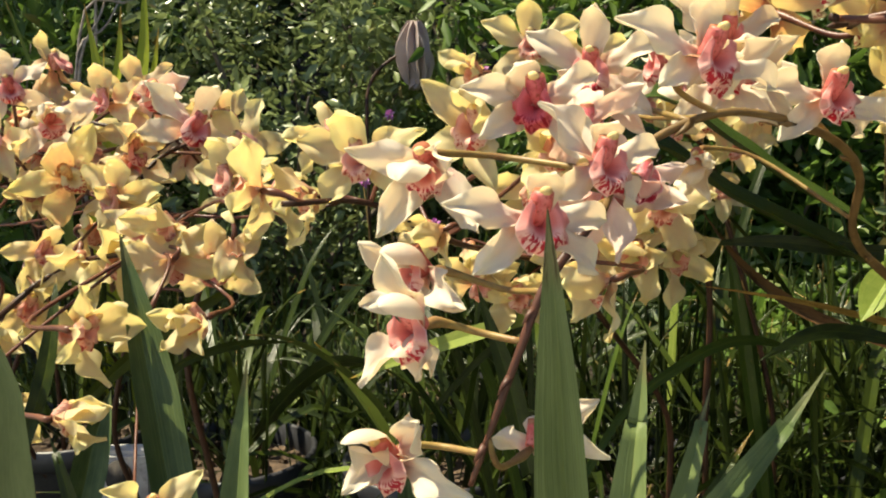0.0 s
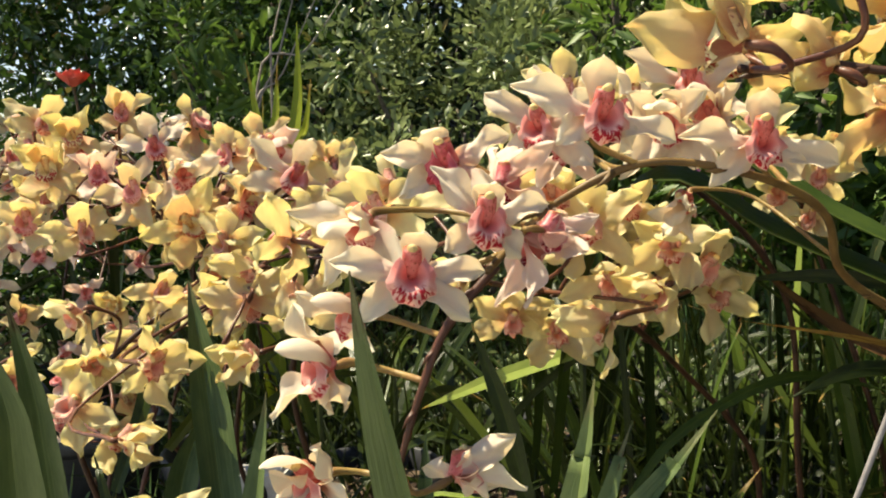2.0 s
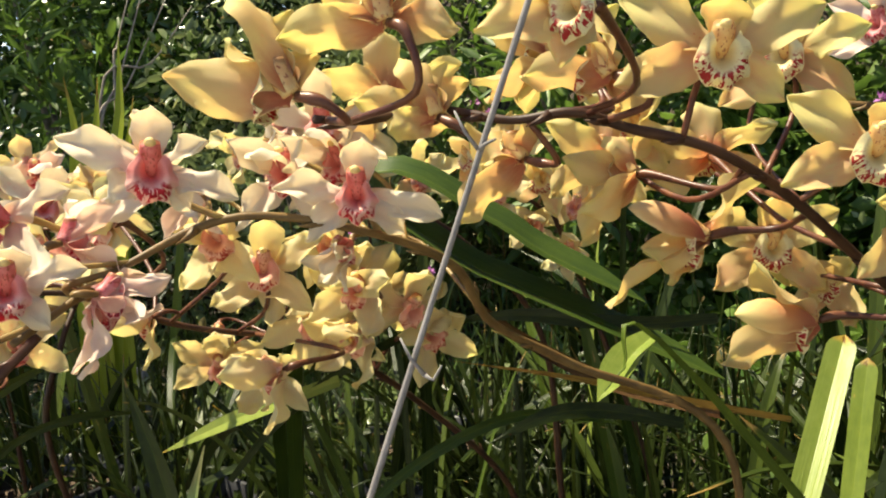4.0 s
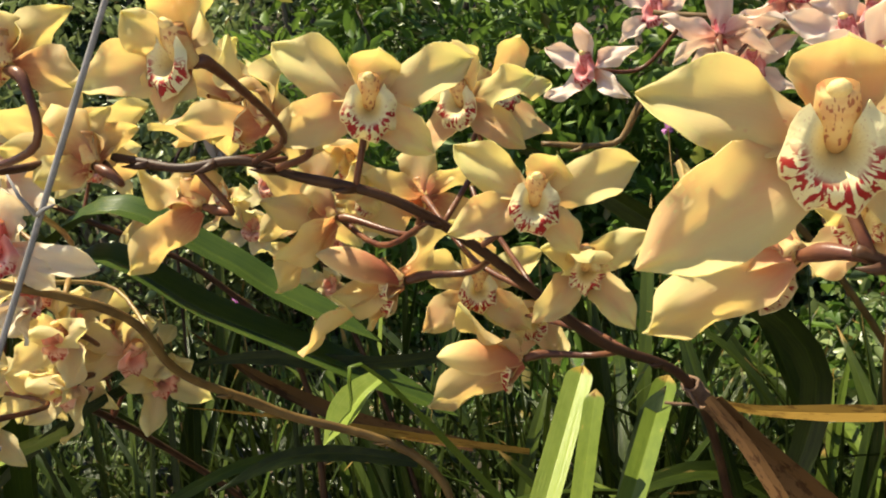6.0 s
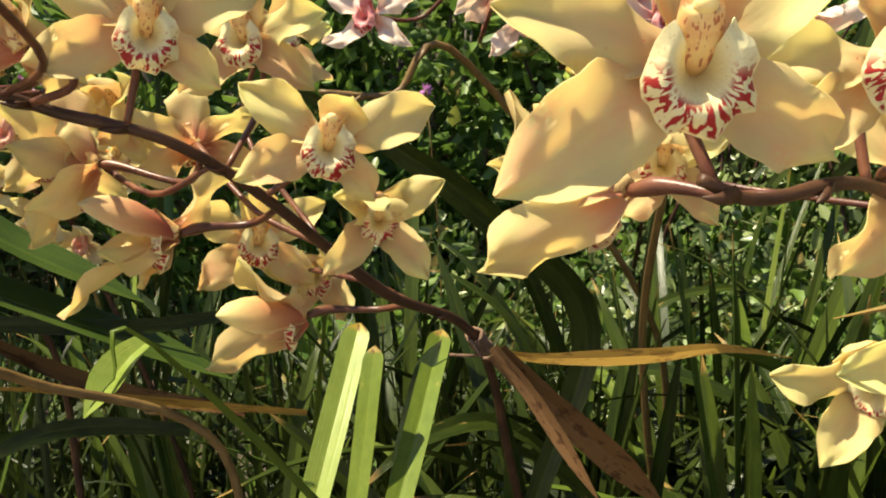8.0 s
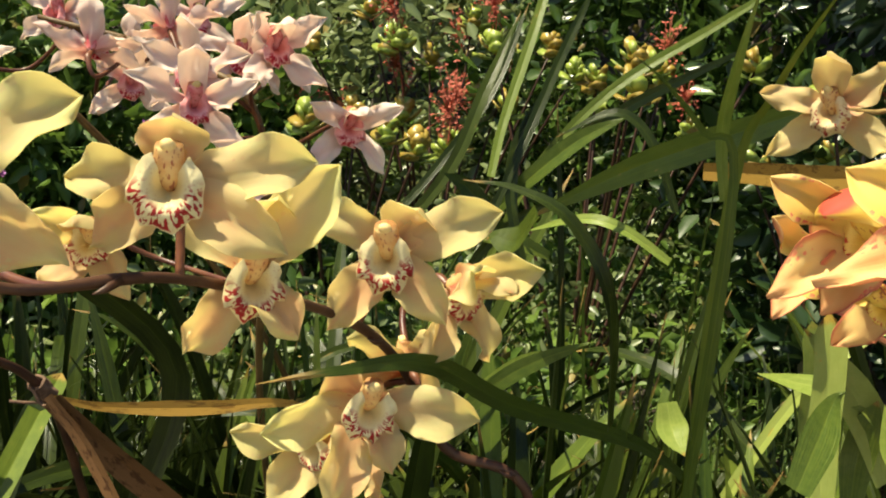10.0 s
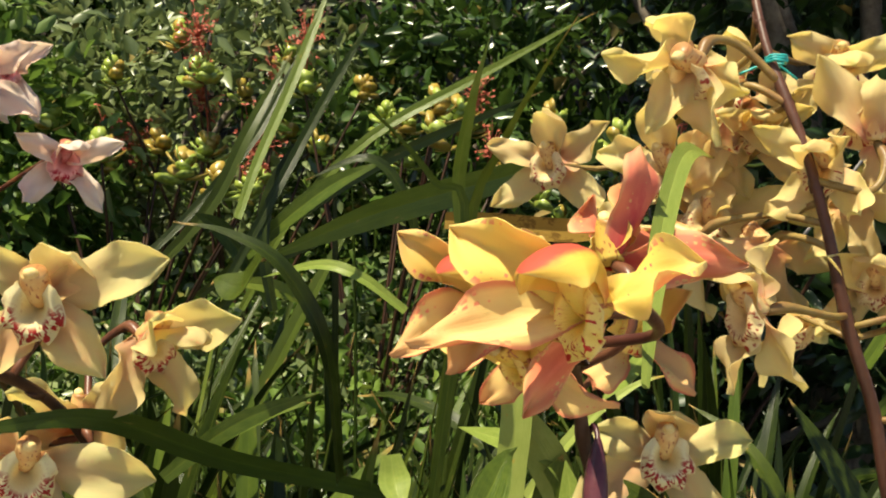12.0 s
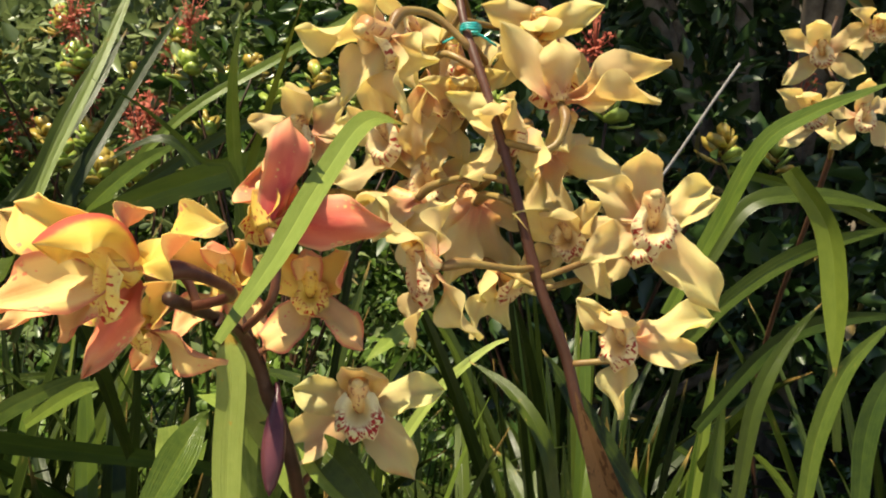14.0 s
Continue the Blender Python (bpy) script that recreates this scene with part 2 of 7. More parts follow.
PETAL[BLUSH] = (petal_material("blush_petal_front", (0.82, 0.46, 0.42), (0.88, 0.77, 0.68), (0.88, 0.81, 0.72), (0.84, 0.54, 0.48), 0.32, (0.89, 0.80, 0.71), 0.08, 0.55, (1.0, 0.92, 0.88)),
                petal_material("blush_petal_back", (0.70, 0.30, 0.27), (0.87, 0.74, 0.65), (0.88, 0.80, 0.70), (0.80, 0.48, 0.42), 0.36, (0.88, 0.78, 0.69), 0.10, 0.55, (1.0, 0.92, 0.88)))
PETAL[GOLD] = (petal_material("gold_petal_front", (0.84, 0.66, 0.14), (0.83, 0.73, 0.16), (0.82, 0.68, 0.26), (0.85, 0.60, 0.16), 0.15, (0.86, 0.62, 0.26), 0.08, 0.52, (1.0, 0.97, 0.8)),
               petal_material("gold_petal_back", (0.58, 0.11, 0.09), (0.78, 0.25, 0.14), (0.82, 0.42, 0.20), (0.62, 0.06, 0.06), 0.95, (0.86, 0.70, 0.30), 0.10, 0.36, (1.0, 0.97, 0.8)),
               petal_material("gold_sepal_front", (0.78, 0.60, 0.18), (0.76, 0.59, 0.22), (0.68, 0.38, 0.17), (0.73, 0.40, 0.18), 0.35, (0.56, 0.11, 0.08), 0.12, 0.34, (1.0, 0.88, 0.62), 0.9, 0.8))
PETAL[PALE] = (petal_material("pale_yellow_petal_front", (0.80, 0.60, 0.38), (0.81, 0.755, 0.48), (0.80, 0.77, 0.46), (0.78, 0.52, 0.35), 0.24, (0.82, 0.78, 0.46), 0.07, warm=0.3),
               petal_material("pale_yellow_petal_back", (0.72, 0.40, 0.27), (0.81, 0.715, 0.47), (0.80, 0.755, 0.47), (0.77, 0.47, 0.33), 0.34, (0.82, 0.76, 0.46), 0.07, warm=0.35))
PETAL[WHITE] = (petal_material("white_petal_front", (0.80, 0.70, 0.66), (0.86, 0.84, 0.80), (0.86, 0.84, 0.80), (0.80, 0.62, 0.62), 0.2, (0.88, 0.86, 0.82), 0.05, 0.55, (1, 0.96, 0.94)),
                petal_material("white_petal_back", (0.74, 0.60, 0.58), (0.84, 0.81, 0.77), (0.86, 0.84, 0.80), (0.78, 0.56, 0.56), 0.3, (0.88, 0.86, 0.82), 0.05, 0.55, (1, 0.96, 0.94)))
PETAL[RUBY] = PETAL[CREAM]
PETAL[LEMON] = (petal_material("lemon_petal_front", (0.83, 0.48, 0.34), (0.81, 0.72, 0.37), (0.80, 0.74, 0.35), (0.78, 0.46, 0.29), 0.35, (0.80, 0.70, 0.37), 0.09, warm=0.5, deep=(1.0, 0.97, 0.78)),
                petal_material("lemon_petal_back", (0.76, 0.38, 0.24), (0.81, 0.69, 0.36), (0.80, 0.72, 0.35), (0.76, 0.44, 0.28), 0.32, (0.80, 0.69, 0.37), 0.09, warm=0.4, deep=(1.0, 0.97, 0.78)))
PETAL[AMBER] = (petal_material("amber_petal_front", (0.82, 0.52, 0.36), (0.80, 0.745, 0.51), (0.79, 0.770, 0.50), (0.80, 0.49, 0.31), 0.30, (0.84, 0.75, 0.44), 0.08, warm=0.45),
                petal_material("amber_petal_back", (0.74, 0.34, 0.25), (0.80, 0.68, 0.47), (0.80, 0.745, 0.50), (0.77, 0.40, 0.27), 0.40, (0.83, 0.72, 0.43), 0.08, warm=0.45))
LIP[RUBY] = lip_material("deep_rose_lip", (0.72, 0.13, 0.15), (0.74, 0.16, 0.17), (0.42, 0.008, 0.025), 0.10, (0.80, 0.34, 0.32), 0.52)
LIP[YELLOW] = lip_material("spotted_cream_lip", (0.80, 0.72, 0.42), (0.80, 0.66, 0.31), (0.40, 0.025, 0.022), 0.115, (0.85, 0.76, 0.44), 0.76)
LIP[LEMON] = lip_material("spotted_pale_lip", (0.82, 0.68, 0.37), (0.80, 0.58, 0.26), (0.38, 0.05, 0.03), 0.05, (0.84, 0.72, 0.42))
LIP[AMBER] = lip_material("coral_pink_lip", (0.84, 0.44, 0.36), (0.80, 0.32, 0.28), (0.52, 0.05, 0.07), 0.08, (0.85, 0.58, 0.44), 0.52)
LIP[PALE] = lip_material("rosy_pale_lip", (0.84, 0.52, 0.38), (0.80, 0.36, 0.27), (0.52, 0.07, 0.05), 0.07, (0.85, 0.70, 0.54), 0.52)
LIP[CREAM] = lip_material("crimson_edged_white_lip", (0.85, 0.54, 0.45), (0.80, 0.26, 0.22), (0.50, 0.02, 0.035), 0.12, (0.86, 0.56, 0.47), 0.52)
LIP[BLUSH] = lip_material("rose_pink_lip", (0.84, 0.46, 0.44), (0.80, 0.30, 0.28), (0.50, 0.02, 0.05), 0.14, (0.86, 0.60, 0.54), 0.52)
LIP[GOLD] = lip_material("red_dotted_gold_lip", (0.88, 0.68, 0.18), (0.86, 0.62, 0.10), (0.55, 0.035, 0.02), 0.05, (0.88, 0.70, 0.24))
LIP[WHITE] = lip_material("white_lip_with_rose_rim", (0.84, 0.78, 0.76), (0.80, 0.60, 0.62), (0.50, 0.08, 0.20), 0.10, (0.84, 0.70, 0.70))
for key, one, two in ((YELLOW, (0.84, 0.62, 0.26), (0.78, 0.46, 0.18)), (PALE, (0.82, 0.52, 0.36), (0.74, 0.34, 0.26)), (LEMON, (0.82, 0.62, 0.28), (0.74, 0.44, 0.18)), (AMBER, (0.82, 0.44, 0.32), (0.72, 0.28, 0.22)), (CREAM, (0.80, 0.27, 0.23), (0.66, 0.13, 0.11)),
                      (BLUSH, (0.80, 0.34, 0.34), (0.66, 0.14, 0.16)), (RUBY, (0.74, 0.18, 0.19), (0.60, 0.08, 0.10)), (GOLD, (0.86, 0.64, 0.12), (0.84, 0.52, 0.10)), (WHITE, (0.82, 0.74, 0.72), (0.78, 0.52, 0.54))):
    COLUMN[key] = column_material(key + "_column", one, two)
CAP = plain_flesh("pollen_cap", (0.85, 0.68, 0.30), (0.80, 0.56, 0.22), 200.0)
STEM_BROWN = plain_flesh("dark_brown_stem", (0.034, 0.014, 0.008), (0.066, 0.029, 0.014), 45.0, 0.5, 0.0)
STEM_TAN = plain_flesh("tan_green_stem", (0.15, 0.090, 0.030), (0.095, 0.055, 0.019), 45.0, 0.5, 0.0)
STEM_RED = plain_flesh("reddish_brown_stem", (0.092, 0.038, 0.024), (0.060, 0.024, 0.015), 45.0, 0.46, 0.0)
STALK_GREEN = plain_flesh("olive_flower_stalk", (0.30, 0.21, 0.065), (0.22, 0.12, 0.045), 60.0, 0.4, 0.1)
STALK_BROWN = plain_flesh("brown_flower_stalk", (0.075, 0.025, 0.018), (0.15, 0.06, 0.03), 60.0, 0.36, 0.0)
BUD = plain_flesh("purple_bud", (0.035, 0.010, 0.018), (0.09, 0.028, 0.035), 40.0, 0.3, 0.0)
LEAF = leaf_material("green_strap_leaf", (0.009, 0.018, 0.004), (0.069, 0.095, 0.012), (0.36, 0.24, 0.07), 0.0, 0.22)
# Darker copy of the strap leaf, with the shade between leaves in its colour.
LEAF_MASS_SHADE = leaf_material("narrow_leaf_mass_shade_in_colour", (0.006, 0.012, 0.003), (0.050, 0.071, 0.010), (0.30, 0.20, 0.06), 0.0, 0.2, 0.30, True)
LEAF_MID = leaf_material("ribbed_mid_green_leaf", (0.026, 0.052, 0.008), (0.105, 0.150, 0.020), (0.36, 0.24, 0.07), 0.0, 0.25)
LEAF_RIB = leaf_material("broad_ribbed_leaf", (0.030, 0.056, 0.010), (0.100, 0.140, 0.020), (0.30, 0.26, 0.06), 0.0, 0.22)
# Brighter copy of the green leaf: sunlight is put into its colour.
LEAF_SUN_TINT = leaf_material("green_leaf_sun_in_colour", (0.078, 0.125, 0.018), (0.205, 0.26, 0.038), (0.40, 0.28, 0.07), 0.0, 0.35)
LEAF_BLUE = leaf_material("dark_green_upright_leaf", (0.044, 0.074, 0.026), (0.185, 0.235, 0.085), (0.17, 0.17, 0.07), 0.0, 0.2)
LEAF_LIME = leaf_material("yellow_green_leaf", (0.20, 0.27, 0.045), (0.36, 0.42, 0.10), (0.48, 0.34, 0.06), 0.0, 0.35)
LEAF_SHOOT = leaf_material("bright_lime_sword_leaf", (0.38, 0.44, 0.04), (0.54, 0.57, 0.06), (0.48, 0.34, 0.06), 0.0, 0.5)
LEAF_DRY = leaf_material("ochre_dying_leaf", (0.34, 0.21, 0.035), (0.44, 0.29, 0.05), (0.40, 0.23, 0.04), 0.75, 0.3, 0.5)
SHEATH = leaf_material("brown_dry_sheath", (0.11, 0.06, 0.022), (0.18, 0.10, 0.035), (0.16, 0.08, 0.03), 0.85, 0.15, 0.6)
BUSH = foliage_material("glossy_bush_leaf", (0.011, 0.032, 0.007), (0.085, 0.15, 0.024), 0.22, 0.27)
BUSH_BRIGHT = foliage_material("fresh_green_leaf", (0.042, 0.098, 0.016), (0.17, 0.26, 0.04), 0.4, 0.5)
BUSH_GREY = foliage_material("grey_green_small_leaf", (0.058, 0.095, 0.032), (0.28, 0.33, 0.125), 0.3, 0.36)
# Darkened foliage: the deep shade under the trees is put into the colour.
BUSH_SHADE_TINT = foliage_material("tree_leaf_shade_in_colour", (0.010, 0.028, 0.007), (0.040, 0.075, 0.015), 0.15, 0.4)
GRASS = foliage_material("grass_blade", (0.05, 0.11, 0.022), (0.17, 0.24, 0.06), 0.3, 0.45)
JADE = foliage_material("fleshy_jade_leaf", (0.16, 0.27, 0.045), (0.38, 0.44, 0.08), 0.12, 0.28)
JADE_RED = foliage_material("yellow_jade_leaf", (0.29, 0.31, 0.05), (0.40, 0.24, 0.05), 0.12, 0.3)
RED_BLOOM = foliage_material("rust_red_dry_bloom", (0.34, 0.05, 0.03), (0.52, 0.13, 0.07), 0.2, 0.7)
PURPLE_BLOOM = foliage_material("purple_small_bloom", (0.42, 0.12, 0.40), (0.62, 0.28, 0.58), 0.3, 0.6)
ROSE_BLOOM = foliage_material("coral_rose_bloom", (0.62, 0.10, 0.07), (0.78, 0.22, 0.15), 0.3, 0.5)
BARK = rough_material("grey_brown_bark", (0.10, 0.075, 0.055), (0.22, 0.18, 0.14), 30.0)
TWIG = rough_material("pale_dry_twig", (0.24, 0.19, 0.15), (0.40, 0.34, 0.28), 60.0, 0.8, 0.4, 0.001)
STICK = rough_material("grey_stake_wood", (0.16, 0.145, 0.14), (0.27, 0.245, 0.235), 70.0, 0.75, 0.5, 0.0008)
SOIL = rough_material("dark_leaf_litter_soil", (0.022, 0.016, 0.011), (0.060, 0.044, 0.030), 7.0, 0.95, 0.9, 0.02)
# Pale surface of the unseen slab that throws fill light on the flowers.
BOUNCE_PALE = rough_material("pale_bounce_slab", (0.38, 0.36, 0.31), (0.50, 0.475, 0.42), 5.0, 0.9, 0.5, 0.003)
PLASTIC = rough_material("scuffed_black_plastic", (0.012, 0.012, 0.014), (0.035, 0.036, 0.042), 14.0, 0.42, 0.25, 0.001)
BARKMIX = rough_material("bark_potting_mix", (0.05, 0.032, 0.02), (0.13, 0.085, 0.05), 60.0, 0.95, 1.0, 0.006)
LIMED = rough_material("weathered_white_wood", (0.22, 0.21, 0.20), (0.46, 0.45, 0.43), 22.0, 0.85, 0.7, 0.002)
HOLE = rough_material("knot_hole_painted_shade", (0.02, 0.017, 0.014), (0.05, 0.042, 0.035), 60.0)
TWINE = rough_material("brown_garden_twine", (0.10, 0.055, 0.032), (0.19, 0.11, 0.065), 200.0, 0.85, 0.8, 0.0006)
TIE = rough_material("turquoise_wire_tie", (0.02, 0.34, 0.33), (0.04, 0.46, 0.43), 150.0, 0.4, 0.1, 0.0003)
FADED = petal_material("faded_mauve_petal", (0.40, 0.30, 0.28), (0.50, 0.42, 0.38), (0.42, 0.36, 0.32), (0.36, 0.24, 0.24), 0.5, (0.46, 0.38, 0.34), 0.25, 0.3)


# ---- makers ----


def part(name, bm, material, parent, label="", at=None, smooth=True):
    """Links a bmesh (or a ready mesh) as one object under a thing or a part; at is its place within the parent."""
    if isinstance(bm, bmesh.types.BMesh):
        me = bpy.data.meshes.new(name)
        bm.to_mesh(me)
        bm.free()
        if smooth:
            me.shade_smooth()
    else:
        me = bm
    for m in material if isinstance(material, (list, tuple)) else (material,) if material else ():
        me.materials.append(m)
    ob = new(name, me)
    if at is not None:
        ob.matrix_basis = at
    if parent is not None:
        ob.parent = parent
    if label:
        tagged(ob, label)
    return ob


def thing(name, place, label, category, group="", kind=""):
    ob = new(name)
    ob.empty_display_size = 0.02
    ob.location = place
    return tagged(ob, label, category, group, kind)


def smooth_line(points, steps=6):
    """A Catmull-Rom line through points; each may carry extra numbers."""
    p = [np.array(q, float) for q in points]
    if len(p) == 2:
        return [p[0] + (p[1] - p[0]) * i / steps for i in range(steps + 1)]
    p = [2 * p[0] - p[1], *p, 2 * p[-1] - p[-2]]
    out = []
    for i in range(1, len(p) - 2):
        a, b, c, d = p[i - 1 : i + 3]
        for k in range(steps):
            t = k / steps
            out.append(0.5 * (2 * b + (c - a) * t + (2 * a - 5 * b + 4 * c - d) * t * t + (3 * b - a - 3 * c + d) * t**3))
    out.append(p[-2])
    return out


def tube(bm, line, radii, sides=8, knob=None):
    """A round tube along a line of points."""
    line = [Vector(q[:3]) for q in line]
    n = len(line)
    side = None
    rings = []
    for i, q in enumerate(line):
        way = (line[min(i + 1, n - 1)] - line[max(i - 1, 0)]).normalized()
        if side is None:
            side = way.orthogonal().normalized()
        side = (side - way * side.dot(way)).normalized()
        other = way.cross(side)
        r = radii[i] if hasattr(radii, "__len__") else radii
        if knob:
            r *= knob(i / (n - 1))
        rings.append([bm.verts.new(q + (side * math.cos(a) + other * math.sin(a)) * r) for a in (2 * math.pi * k / sides for k in range(sides))])
    for a, b in zip(rings, rings[1:]):
        for k in range(sides):
            bm.faces.new((a[k], a[(k + 1) % sides], b[(k + 1) % sides], b[k]))
    bm.faces.new(rings[0][::-1])
    bm.faces.new(rings[-1])
    return bm


def sheet(bm, grid, coords, thickness, two_sided=True):
    """A thin closed sheet over a grid of places: front faces get slot 0, back faces slot 1."""
    uvl = bm.loops.layers.uv.verify()
    nu, nv = len(grid), len(grid[0])
    normals = []
    for i in range(nu):
        row = []
        for j in range(nv):
            a = grid[min(i + 1, nu - 1)][j] - grid[max(i - 1, 0)][j]
            b = grid[i][min(j + 1, nv - 1)] - grid[i][max(j - 1, 0)]
            c = b.cross(a)
            row.append(c.normalized() if c.length > 1e-12 else Vector((0, 0, 1)))
        normals.append(row)
    front = [[bm.verts.new(grid[i][j] + normals[i][j] * thickness * 0.5) for j in range(nv)] for i in range(nu)]
    back = [[bm.verts.new(grid[i][j] - normals[i][j] * thickness * 0.5) for j in range(nv)] for i in range(nu)]

    def face(vs, cs, slot):
        f = bm.faces.new(vs)
        f.material_index, f.smooth = slot, True
        for loop, c in zip(f.loops, cs):
            loop[uvl].uv = c

    for i in range(nu - 1):
        for j in range(nv - 1):
            q = ((i, j), (i, j + 1), (i + 1, j + 1), (i + 1, j))
            face([front[a][b] for a, b in q], [coords[a][b] for a, b in q], 0)
            face([back[a][b] for a, b in q[::-1]], [coords[a][b] for a, b in q[::-1]], 1)
    ring = [(0, j) for j in range(nv)] + [(i, nv - 1) for i in range(1, nu)] + [(nu - 1, j) for j in range(nv - 2, -1, -1)] + [(i, 0) for i in range(nu - 2, 0, -1)]
    for k, a in enumerate(ring):
        b = ring[(k + 1) % len(ring)]
        face([front[b[0]][b[1]], front[a[0]][a[1]], back[a[0]][a[1]], back[b[0]][b[1]]], [coords[b[0]][b[1]], coords[a[0]][a[1]], coords[a[0]][a[1]], coords[b[0]][b[1]]], 0)
    for k, a in enumerate(ring):
        b = ring[(k + 1) % len(ring)]
        for side in (front, back):
            edge = bm.edges.get((side[a[0]][a[1]], side[b[0]][b[1]]))
            if edge:
                edge.smooth = False


def petal_shape(width, bend, cup, ruffle, widest, point, seed, nu, nv, hook=0.0, wrap=0.0):
    """A petal of length 1 along +y whose face looks along +z."""
    rng = random.Random(seed)
    ph = [rng.uniform(0, 6.28) for _ in range(4)]
    grid, coords = [], []
    y = z = 0.0
    for i in range(nu + 1):
        u = i / nu
        w = widest
        half = width * (0.34 + 0.66 * math.sin(math.pi / 2 * u / w) ** 1.2) if u < w else width * max(0.0, 1 - ((u - w) / (1 - w)) ** 2) ** point
        half = max(half, width * 0.03)
        ang = bend * (u - 0.25) + 0.16 * math.sin(5 * u + ph[0]) + hook * max(0.0, (u - 0.70) / 0.30)
        if i:
            y += math.cos(ang) / nu
            z += math.sin(ang) / nu
        row, crow = [], []
        for j in range(nv + 1):
            v = 2 * j / nv - 1
            lift = cup * half * v * v + ruffle * abs(v) ** 3 * math.sin(9 * u + ph[1] + (1.7 if v > 0 else 0.0)) * min(1.0, 2.2 * (1 - u) + 0.25) + 0.026 * math.sin(3.4 * v + 6 * u + ph[2]) + 0.010 * math.sin(7.5 * v - 11 * u + ph[3]) - 0.022 * math.exp(-((v / 0.16) ** 2)) * math.sin(math.pi * u)
            notch = 1 + (0.045 * math.sin(11 * u + ph[3] * (1 if v > 0 else 2)) + 0.03 * math.sin(31 * u + ph[2])) * abs(v)
            across = half * v * notch
            if wrap:
                across, lift = half * math.sin(v * wrap) * notch, half * (1 - math.cos(v * wrap)) + 0.25 * lift * v
            row.append(Vector((across, y - math.sin(ang) * lift, z + math.cos(ang) * lift)))
            crow.append((u, (v + 1) / 2))
        grid.append(row)
        coords.append(crow)
    return grid, coords


def lip_shape(seed, nu, nv, flare, lobe=0.13):
    """The lip of a flower with petals 1 long: a shallow bowl that opens forward, its rim rolled back and frilled below,
    its two side lobes standing up like ears beside the column."""
    rng = random.Random(seed)
    ph, pq = rng.uniform(0, 6.28), rng.uniform(0, 6.28)
    grid, coords = [], []
    for i in range(nu + 1):
        u = i / nu
        row, crow = [], []
        for j in range(nv + 1):
            v = 2 * j / nv - 1
            a = v * radians(138)
            ear = max(0.0, (abs(v) - 0.56) / 0.44)
            below = max(0.0, 1 - abs(v) / 0.5)
            r = 0.045 + (0.200 * flare - 0.055 * ear + 0.045 * below) * u ** (1.25 - 0.3 * ear)
            edge = max(0.0, (u - 0.66) / 0.34)
            frill = edge * (1 - 0.6 * ear) * (0.034 * math.sin(19 * v + ph) + 0.024 * math.sin(43 * v + pq))
            deep = 0.10 + 0.24 * math.sin(min(u / 0.7, 1.0) * math.pi / 2) * (1 - 0.2 * ear) - (0.10 * edge**1.4) * (1 - ear)
            x = math.sin(a) * (r + frill * 0.5) * (1.04 - 0.14 * ear)
            y = -0.050 - math.cos(a) * (r + frill * 0.7) * 0.95 - 0.03 * u * (1 - ear) + (0.055 * ear * ear + lobe * ear * (1.25 - ear)) * u
            row.append(Vector((x, y, deep + frill)))
            crow.append((u, (v + 1) / 2))
        grid.append(row[::-1])
        coords.append(crow[::-1])
    return grid, coords


def sheet_mesh(name, shape, thickness, mats):
    bm = bmesh.new()
    grid, coords = shape
    sheet(bm, grid, coords, thickness)
    me = bpy.data.meshes.new(name)
    bm.to_mesh(me)
    bm.free()
    for m in mats:
        me.materials.append(m)
    return me


MESHES = {}


